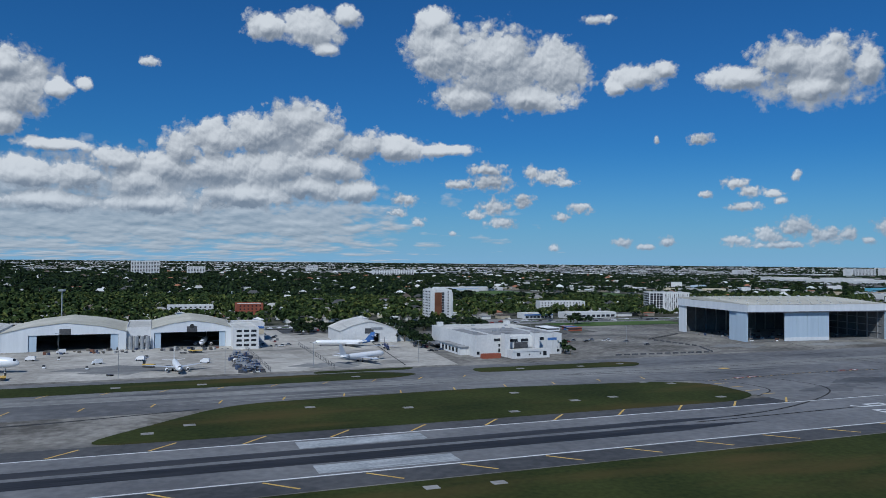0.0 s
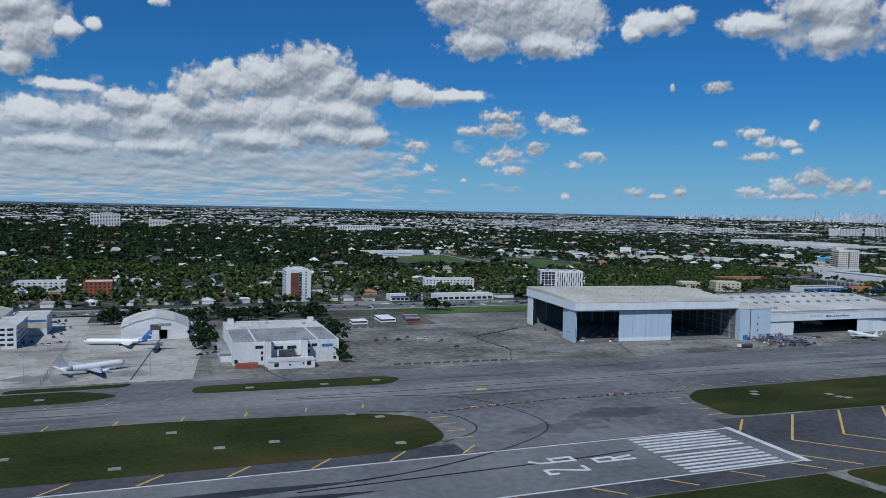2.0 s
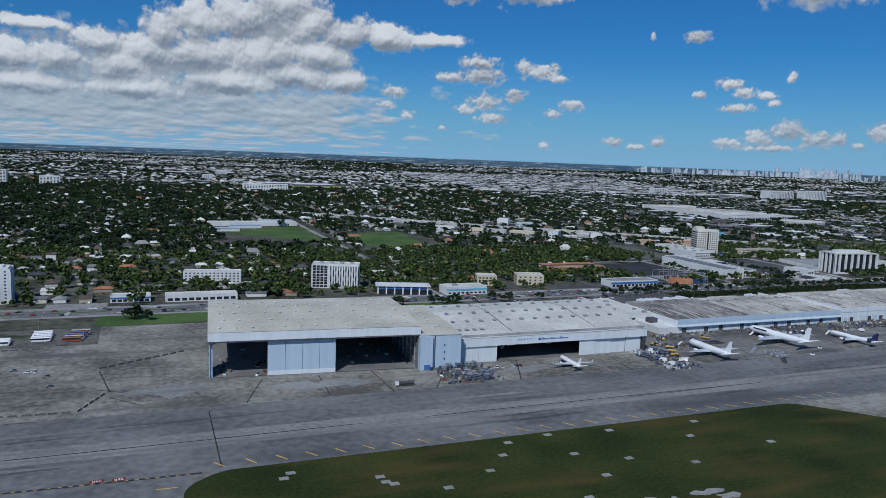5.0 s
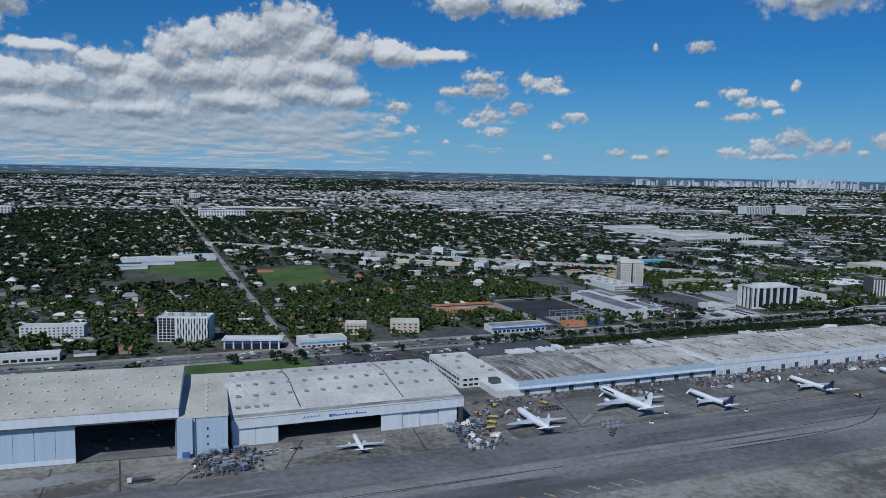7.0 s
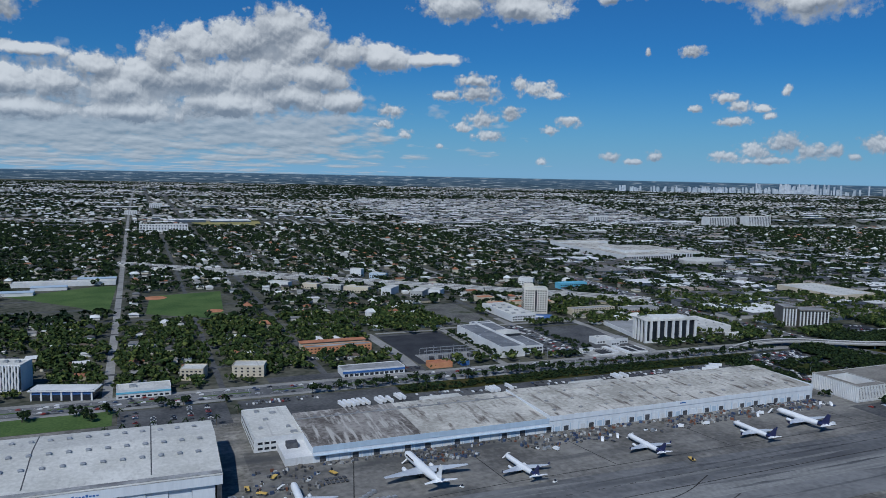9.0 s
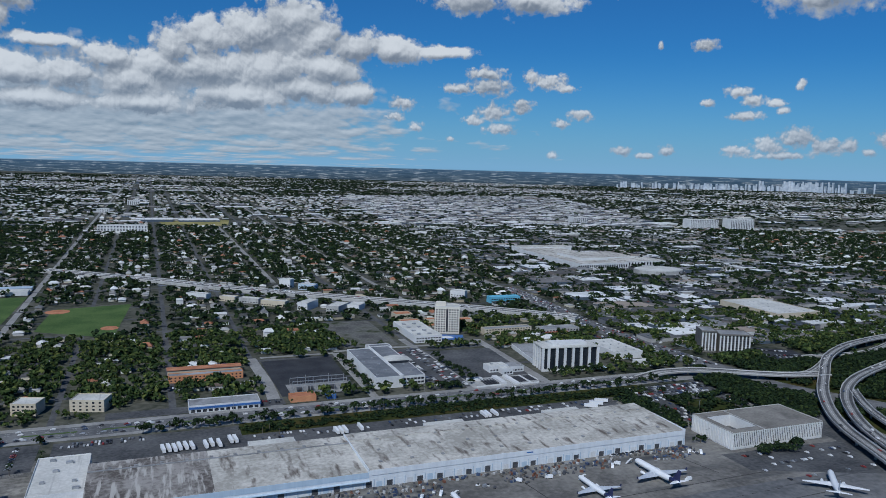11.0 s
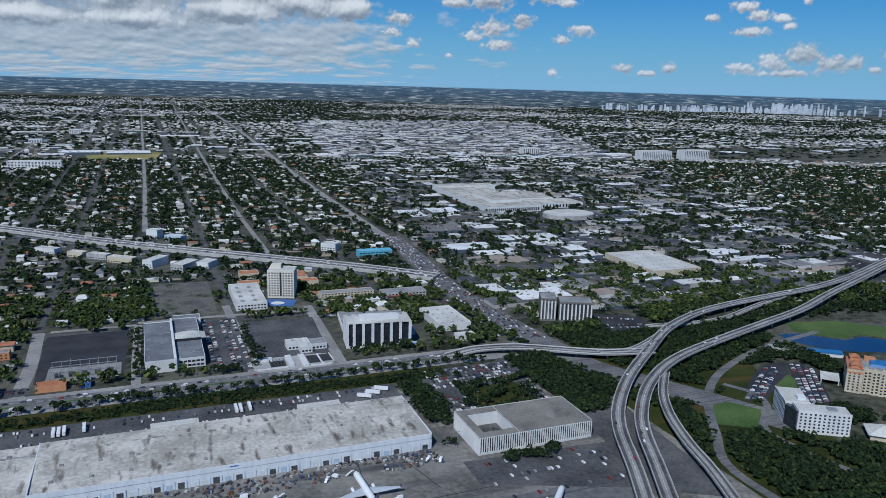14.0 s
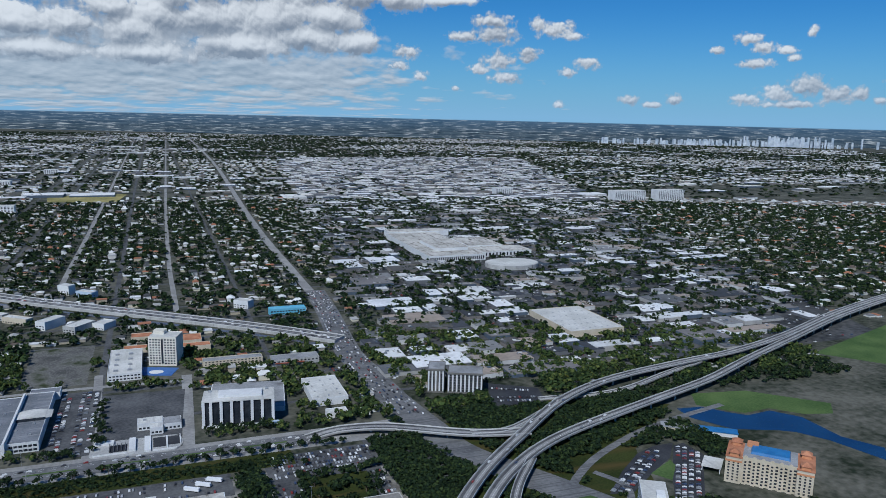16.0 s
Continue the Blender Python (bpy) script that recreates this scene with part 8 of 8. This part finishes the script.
# ---------------------------------------------------------------- ground gear on the aprons
def gear_kinds():
    made = []
    t = thing("cargo_container", "silver air-cargo container on the apron", "cargo container", group="cargo containers")
    part("body", Shape().hull([[(-1.6, -1.2, 0.3), (1.6, -1.2, 0.3), (1.6, 1.2, 0.3), (-1.6, 1.2, 0.3)], [(-1.6, -1.2, 1.6), (1.6, -1.2, 1.6), (1.6, 1.2, 1.6), (-1.6, 1.2, 1.6)], [(-1.2, -1.2, 2.3), (1.2, -1.2, 2.3), (1.2, 1.2, 2.3), (-1.2, 1.2, 2.3)]]), "galv", t)
    part("pallet", Shape().box(-1.7, 1.7, -1.3, 1.3, 0, 0.3), "steel", t)
    made.append(t)
    t = thing("cargo_dolly", "low steel cargo dolly", "cart", group="cargo dollies")
    part("bed", Shape().box(-1.1, 1.1, -2.0, 2.0, 0.5, 0.75), "steel", t)
    for y in (-1.4, 1.4):
        part("axle", Shape().box(-1.0, 1.0, y - 0.3, y + 0.3, 0, 0.5), "tyre", t)
    made.append(t)
    t = thing("baggage_tug", "white baggage tug with open cab", "tug", group="apron vehicles")
    part("body", Shape().hull([[(-0.8, -1.6, 0.3), (0.8, -1.6, 0.3), (0.8, 1.6, 0.3), (-0.8, 1.6, 0.3)], [(-0.75, -1.5, 1.1), (0.75, -1.5, 1.1), (0.75, 1.4, 0.95), (-0.75, 1.4, 0.95)]]), "plane_white", t)
    part("cab", Shape().box(-0.7, 0.7, -0.9, 0.3, 1.0, 1.9), "glass", t)
    made.append(t)
    t = thing("container_loader", "yellow container loader with raised platform", "loader", group="apron vehicles")
    part("platform", Shape().box(-1.5, 1.5, -3.5, 3.5, 1.6, 2.0), "yellow_mark", t)
    part("chassis", Shape().box(-1.3, 1.3, -3.2, 3.2, 0.4, 1.0), "steel", t)
    part("cab", Shape().box(0.6, 1.6, 2.4, 3.8, 2.0, 3.6), "glass", t)
    for y in (-2.2, 0.4, 2.2):
        part("lift_arm", Shape().box(-1.2, -0.9, y, y + 0.3, 0.8, 1.7), "galv", t)
    made.append(t)
    t = thing("scaffold", "blue steel work stand on wheels", "work stand", group="work stands")
    for x in (-2, 2):
        for y in (-1.5, 1.5):
            part("post", Shape().tube((x, y, 0), (x, y, 4.2), 0.09, 0.09, 5), "blue", t)
    for z in (1.4, 2.8, 4.1):
        part("deck", Shape().box(-2.1, 2.1, -1.6, 1.6, z, z + 0.15), "galv", t)
    part("ladder", Shape().hull([[(2.1, -0.5, 0), (2.1, 0.5, 0), (2.25, 0.5, 0), (2.25, -0.5, 0)], [(0.6, -0.5, 4.1), (0.6, 0.5, 4.1), (0.75, 0.5, 4.1), (0.75, -0.5, 4.1)]]), "blue", t)
    made.append(t)
    t = thing("service_truck", "white service truck with box body", "truck", group="apron vehicles")
    part("box", Shape().box(-1.1, 1.1, -3.0, 1.0, 0.8, 3.0), "plane_white", t)
    part("cab", Shape().hull([[(-1.0, 1.1, 0.6), (1.0, 1.1, 0.6), (1.0, 2.9, 0.6), (-1.0, 2.9, 0.6)], [(-1.0, 1.1, 2.2), (1.0, 1.1, 2.2), (1.0, 2.2, 2.2), (-1.0, 2.2, 2.2)]]), "plane_white", t)
    for x in (-0.95, 0.95):
        for y in (-2.0, 2.0):
            part("wheel", W_TRUCK, "tyre", t).location = (x, y, 0)
    made.append(t)
    t = thing("air_stairs", "white mobile boarding stairs", "stairs", group="apron vehicles")
    part("flight", Shape().hull([[(-0.8, -3, 0.4), (0.8, -3, 0.4), (0.8, -3, 0.8), (-0.8, -3, 0.8)], [(-0.8, 2, 3.6), (0.8, 2, 3.6), (0.8, 2, 4.0), (-0.8, 2, 4.0)]]), "stucco", t)
    part("platform", Shape().box(-0.8, 0.8, 2, 3.6, 3.6, 3.9), "stucco", t)
    part("frame", Shape().box(-0.7, 0.7, -2, 3.4, 0.4, 0.8), "steel", t)
    part("prop", Shape().box(-0.6, 0.6, 2.8, 3.0, 0.8, 3.6), "galv", t)
    made.append(t)
    return made


CONT, DOLLY, TUG, LOADER, STAND, TRUCK, STAIRS = gear_kinds()
used_kind = set()


def put(kind, x, y, turn=0.0):
    m = pose(x, y, -0.06, 0, 0, turn)
    if kind.name in used_kind:
        return copy_thing(kind, m)
    used_kind.add(kind.name)
    kind.matrix_world = m
    return kind


for i in range(4):
    for j in range(3):
        put(CONT, 466 + i * 3.9, 176 + j * 6, 12)
for i in range(4):
    put(CONT, 456 + i * 3.8, 192 + i * 3, 12), put(DOLLY, 460 + i * 3.6, 164 + i * 4, 12)
for i in range(10):
    put(DOLLY, 443 + (i % 5) * 3.2, 226 + (i // 5) * 6, 8), put(DOLLY, 512 + i * 3.4, 246 + (i % 3) * 3.5, 70)
for x, y in ((531, 244), (540, 241), (548, 247), (556, 243), (610, 236), (618, 233), (604, 242), (664, 238), (672, 234), (680, 240), (717, 243), (724, 240), (746, 244), (752, 240), (760, 246), (772, 242), (780, 247), (833, 245), (840, 249), (902, 250), (908, 246), (916, 251), (925, 247)):
    put(prng.choice((DOLLY, CONT, TUG, DOLLY)), x, y, prng.uniform(0, 180)), put(prng.choice((DOLLY, CONT, TRUCK)), x + 4, y - 4, prng.uniform(0, 180))
for x, y in ((386, 202), (392, 212), (398, 222), (390, 232), (401, 240), (410, 246), (384, 190), (432, 236), (440, 244), (450, 240), (502, 176), (526, 190), (590, 176), (708, 176), (880, 200)):
    put(prng.choice((LOADER, TRUCK, TUG)), x, y, prng.uniform(0, 180))
for x, y in ((509, 246), (583, 231), (698, 236), (805, 232), (860, 248), (415, 229)):
    put(STAIRS, x - 5, y - 4, -80)
# work stands and scrap before the hangars
for _ in range(26):
    put(prng.choice((STAND, STAND, DOLLY, TUG)), prng.uniform(190, 226), prng.uniform(183, 214), prng.uniform(0, 180))
for _ in range(24):
    put(prng.choice((STAND, STAND, DOLLY, TRUCK)), prng.uniform(358, 384), prng.uniform(172, 220), prng.uniform(0, 180))
for _ in range(30):
    put(prng.choice((DOLLY, STAND, CONT, TUG)), prng.uniform(-356, -346), prng.uniform(186, 262), prng.uniform(0, 180))
for _ in range(16):
    put(prng.choice((TUG, TRUCK, DOLLY, LOADER)), prng.uniform(-480, -370), prng.uniform(188, 316), prng.uniform(0, 180))
for _ in range(12):
    put(prng.choice((TUG, DOLLY, STAND)), prng.uniform(44, 178), prng.uniform(224, 300), prng.uniform(0, 180))
tank = thing("fuel_tanker", "dark fuel tanker parked on the apron", "truck", (160, 186, 0), 90)
part("tank", Shape().tube((0, -6, 2.0), (0, 4, 2.0), 1.2, 1.2, 10), "steel", tank)
part("chassis", Shape().box(-1.1, 1.1, -6, 6.5, 0.5, 0.9), "steel", tank)
part("cab", Shape().box(-1.1, 1.1, 4.4, 6.6, 0.9, 2.9), "plane_white", tank)

# ---------------------------------------------------------------- airfield fittings
pit = Shape().box(-2.2, 2.2, -1.6, 1.6, 0, 0.12).box(-0.9, 0.9, -0.6, 0.6, 0.12, 0.3)
pit = pit.mesh("slab")
pit.materials.append(M["road_pale"])
for x, y in ((66, 76), (62, 71), (105, 54), (104, 60), (108, 51), (156, 51), (206, 57), (207, 30), (211, 0), (243, 80), (130, 40), (170, 66), (146, 20), (186, 12), (230, 44), (260, 30), (282, 60), (300, 78), (320, 40), (180, 80), (206, 84),
             (-200, 60), (-222, 58), (-300, 66), (-340, 80), (-160, 92), (-148, 84), (-150, 44), (-260, 44), (-390, 60), (-405, 50), (-240, 84), (-90, -50), (-60, -70), (-40, -62), (-330, -44), (-310, -46), (-20, -90), (-200, 156), (-160, 154), (-130, 156), (-300, 156), (-380, 154), (-420, 156)):
    ob = tagged(new("utility_slab", pit), "small concrete utility slab set in the grass", "utility slab", "utility slabs in the grass")
    ob.location = (x, y, 0.02)
for i in range(16):
    x0, y0, r0 = 205 + prng.uniform(0, 46), -16 + prng.uniform(0, 22), prng.uniform(1.2, 4.5)
    sheet("worn_patch", [(x0 + r0 * prng.uniform(.5, 1.5) * 1.5 * math.cos(k * 0.785), y0 + r0 * prng.uniform(.4, 1.2) * math.sin(k * 0.785)) for k in range(8)], 0.03 + i * 0.002, "road_pale", "bare pale patch worn in the grass")

pole_mesh = None


def light_pole(x, y, h=14):
    t = thing("light_pole", "thin grey light pole with twin lamps", "street lamp", (x, y, 0), group="light poles")
    part("pole", Shape().tube((0, 0, 0), (0, 0, h), 0.18, 0.1, 6), "galv", t)
    part("arm", Shape().box(-1.6, 1.6, -0.08, 0.08, h - 0.2, h), "galv", t)
    for s in (-1.6, 1.6):
        part("lamp_head", Shape().box(s - 0.5, s + 0.5, -0.25, 0.25, h - 0.1, h + 0.1), "steel", t)
    return t


lp = light_pole(-314, 202)
for x, y in ((-366, 186), (-420, 188), (-460, 300), (-70, 390), (-60, 250), (20, 205), (-250, 196), (300, 432), (420, 440), (520, 440), (640, 436), (700, 436), (770, 436), (870, 436), (940, 436), (200, 440), (90, 440), (-10, 440), (-120, 440), (-220, 440), (1000, 330), (1030, 380), (950, 260), (560, 476), (660, 476), (760, 480)):
    copy_thing(lp, pose(x, y, 0))
mast = thing("light_mast", "tall lattice floodlight mast above the hangars", "light mast", (-468, 398, 0))
part("mast", Shape().tube((0, 0, 0), (0, 0, 38), 0.7, 0.4, 6), "galv", mast)
part("lamp_ring", Shape().hull([[(2.6 * math.cos(a), 2.6 * math.sin(a), z) for a in [k * math.pi / 5 for k in range(10)]] for z in (37, 38.4)]), "galv", mast)

# concrete barriers and fences round the parking field
bar = Shape().hull([[(-2.2, -0.35, 0), (2.2, -0.35, 0), (2.2, 0.35, 0), (-2.2, 0.35, 0)], [(-2.2, -0.12, 1.0), (2.2, -0.12, 1.0), (2.2, 0.12, 1.0), (-2.2, 0.12, 1.0)]]).mesh("barrier")
bar.materials.append(M["steel"])
for (ax, ay), (bx, by) in (((-110, 192), (-30, 188)), ((-30, 188), (-15, 222)), ((-15, 222), (-23, 272)), ((-23, 272), (38, 308)), ((-108, 334), (-60, 333))):
    d = math.hypot(bx - ax, by - ay)
    for i in range(int(d / 6.5)):
        k = (i + 0.5) * 6.5 / d
        ob = tagged(new("barrier", bar), "dark concrete barrier block edging the lot", "barrier", "barriers of the parking field")
        ob.matrix_world = pose(ax + (bx - ax) * k, ay + (by - ay) * k, -0.06, 0, 0, math.degrees(math.atan2(by - ay, bx - ax)))


def fence(line):
    t = thing("chain_fence", "dark chain-link fence beside the apron", "fence")
    for (ax, ay), (bx, by) in zip(line, line[1:]):
        d = math.hypot(bx - ax, by - ay)
        for i in range(int(d / 8) + 1):
            k = min(1, i * 8 / d)
            part("post", Shape().tube((ax + (bx - ax) * k, ay + (by - ay) * k, 0), (ax + (bx - ax) * k, ay + (by - ay) * k, 2.6), 0.09, 0.09, 5), "steel", t)
        for z in (0.2, 1.0, 1.8, 2.5):
            part("wire", Shape().hull([[(ax, ay, z), (ax, ay + 0.06, z), (ax, ay, z + 0.12)], [(bx, by, z), (bx, by + 0.06, z), (bx, by, z + 0.12)]]), "steel", t)
    return t


fence([(-341, 188), (-342, 300)])
fence([(-304, 190), (-303, 310)])
fence([(300, 366), (400, 364)])

# electric substation in the dark yard
t = thing("substation", "grey steel substation frames on a gravel yard", "substation")
part("yard", Shape().box(622, 690, 506, 546, -0.02, 0.02), "road_pale", t)
for i in range(8):
    for j in range(3):
        part("frame_post", Shape().tube((626 + i * 8.5, 512 + j * 14, 0), (626 + i * 8.5, 512 + j * 14, 9 + (i % 3)), 0.3, 0.2, 5), "galv", t)
for j in range(3):
    part("frame_beam", Shape().box(626, 686, 511.7 + j * 14, 512.3 + j * 14, 8.4, 9.0), "galv", t)
for i in range(5):
    part("transformer", Shape().box(630 + i * 12, 635 + i * 12, 517, 522, 0, 4), "steel", t)
t = block("eatery", "small restaurant with orange roof", "restaurant", 617, 643, 483, 497, 5, "orange", "tile")
t = block("gas_station", "small blue and white filling station", "shop", 655, 664, 484, 497, 4, "blue", "roof_white")

# ---------------------------------------------------------------- single trees
tree_kinds = []
for k in range(4):
    t = thing("tree", "broad dark green tree with uneven crown", "tree", group="street trees")
    s = Shape().tube((0, 0, -0.1), (0.1, 0, 2.6), 0.34, 0.22, 6)
    for a in range(4):
        w = a * 1.57 + k
        s.tube((0.1, 0, 2.3), (1.9 * math.cos(w), 1.9 * math.sin(w), 5.2), 0.18, 0.06, 5)
    part("trunk", s, "bark", t)
    tv, tf = crown(120, 60 + k, 7, 0.24)
    me = bpy.data.meshes.new("crown")
    me.from_pydata([tuple(p * np.array([9.5, 9.5, 9.0])) for p in tv], [], [tuple(q) for q in tf.tolist()])
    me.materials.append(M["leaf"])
    part("crown", me, "leaf", t)
    tree_kinds.append(t)
spots = [(-6, 418), (2, 424), (10, 416), (282, 424), (288, 414), (276, 430), (150, 418), (158, 428), (236, 428), (300, 430), (345, 436), (352, 430), (362, 437), (398, 432)]
spots += [(-136, 206 + i * 9) for i in range(4)] + [(-132 + prng.uniform(-4, 4), 250 + i * 8) for i in range(7)] + [(-216 + prng.uniform(-6, 4), 272 + i * 7) for i in range(10)]
spots += [(prng.uniform(-290, -115), prng.uniform(385, 434)) for _ in range(50)] + [(prng.uniform(-130, -112), prng.uniform(300, 430)) for _ in range(14)]
spots += [(x + prng.uniform(-3, 3), 437 + prng.uniform(-2, 2)) for x in range(480, 1060, 13)]
spots += [(prng.uniform(980, 1068), prng.choice((332, 354, 377, 400))) for _ in range(16)] + [(prng.uniform(936, 966), prng.uniform(262, 420)) for _ in range(22)]
spots += [(prng.uniform(820, 826), 490 + i * 14) for i in range(10)] + [(prng.uniform(702, 709), 500 + i * 14) for i in range(11)] + [(980 + i * 6, 226) for i in range(8)]
spots += [(930 + i * 7, 497) for i in range(9)] + [(780 + i * 4, 484) for i in range(6)]
for i, (x, y) in enumerate(spots):
    m = pose(x, y, 0, 0, 0, prng.uniform(0, 360)) @ Matrix.Scale(prng.uniform(0.75, 1.25), 4)
    if i < 4:
        tree_kinds[i].matrix_world = m
    else:
        ob = copy_thing(tree_kinds[i % 4], pose(x, y, 0, 0, 0, prng.uniform(0, 360)))
        ob.scale = [prng.uniform(0.7, 1.2)] * 3
palm = thing("palm", "tall palm with a ragged crown", "palm tree", (-2, 440, 0), group="palms")
part("trunk", Shape().tube((0, 0, 0), (0.3, 0.1, 8), 0.26, 0.18, 6), "bark", palm)
s = Shape()
for k in range(14):
    a = k * 2.4
    e = 0.9 if k % 2 else 0.25
    pts = [Vector((0.3, 0.1, 8)) + Vector((math.cos(a) * r, math.sin(a) * r, e * r - 0.22 * r * r)) for r in (0, 1.1, 2.2, 3.2)]
    strip(s, pts, 0.8, 0)
part("crown", s, "leaf", palm)
for x, y in [(300 + i * 12, 366 + (i % 2) * 4) for i in range(8)] + [(500 + i * 28, 434) for i in range(18)] + [(-140, 214), (-137, 220), (-134, 216), (578, 405), (585, 412), (592, 398), (308, 400), (310, 412), (405, 380), (404, 392)]:
    copy_thing(palm, pose(x, y, 0, 0, 0, prng.uniform(0, 360)))
# hedges and woods of the verges
x = rng.uniform(560, 1000, 900)
y = rng.uniform(407, 434, 900)
ok = (y < 416 + 14 * np.sin(x * 0.01) ** 2 + 8)
grove("street_hedge", "dense dark hedge along the street", x[ok], y[ok], 18, (1.6, 3.4), (1.1, 1.9), 0.5, 4)
sheet("hedge_verge", rect(560, 1000, 405, 436), 0.0, "grass", "rough dark grass below the hedge")
x, y = rng.uniform(1060, 1760, 9000), rng.uniform(90, 640, 9000)
boxes = np.array([b for b in TAKEN if b[0] > 900 or b[1] > 1000])
wood = ((x > 1075) & (x < 1150) & (y > 300) & (y < 440)) | ((x > 1150) & (y < 480) & (x < 1420)) | ((y > 440) & (y < 555) & (x > 1180) & (x < 1760))
ok = wood & (rng.random(len(x)) < 0.55)
x, y = x[ok], y[ok]
ok = free(x, y, 2.5)
for x0, x1, y0, y1 in ((1085, 1300, 60, 180),):
    ok &= ~((x > x0) & (x < x1) & (y > y0) & (y < y1) & (rng.random(len(x)) < 0.4))
grove("interchange_woods", "dark thickets between the ramps", x[ok], y[ok], 30, (5, 9), (1.0, 1.6), 0.36)

# heaps of carts, crates and stands before the hangars and the hall, too mixed to count
hx, hy, hs = [], [], []
for x0, x1, y0, y1, n in ((188, 228, 180, 216, 150), (356, 386, 168, 222, 150), (-358, -344, 186, 262, 160), (445, 925, 256, 262, 260), (395, 440, 215, 262, 70), (510, 560, 236, 256, 90), (600, 690, 236, 256, 110), (740, 850, 240, 256, 120), (880, 930, 240, 262, 90), (44, 180, 232, 300, 60), (-470, -360, 300, 318, 50)):
    for _ in range(n):
        hx.append(prng.uniform(x0, x1)), hy.append(prng.uniform(y0, y1)), hs.append((prng.uniform(0.8, 3.2), prng.uniform(0.6, 2.0), prng.uniform(0.5, 2.2)))
n = len(hx)
v, f = scatter(WALL_V, np.concatenate([WALL_F, [(4, 5, 6, 7)]]), np.stack([hx, hy, np.full(n, -0.06)], 1), rng.uniform(0, 3.14, n), np.array(hs))
arrays("apron_clutter", v, f, "clutter", label="mixed crates, carts and loose gear on the apron", category="ground gear")


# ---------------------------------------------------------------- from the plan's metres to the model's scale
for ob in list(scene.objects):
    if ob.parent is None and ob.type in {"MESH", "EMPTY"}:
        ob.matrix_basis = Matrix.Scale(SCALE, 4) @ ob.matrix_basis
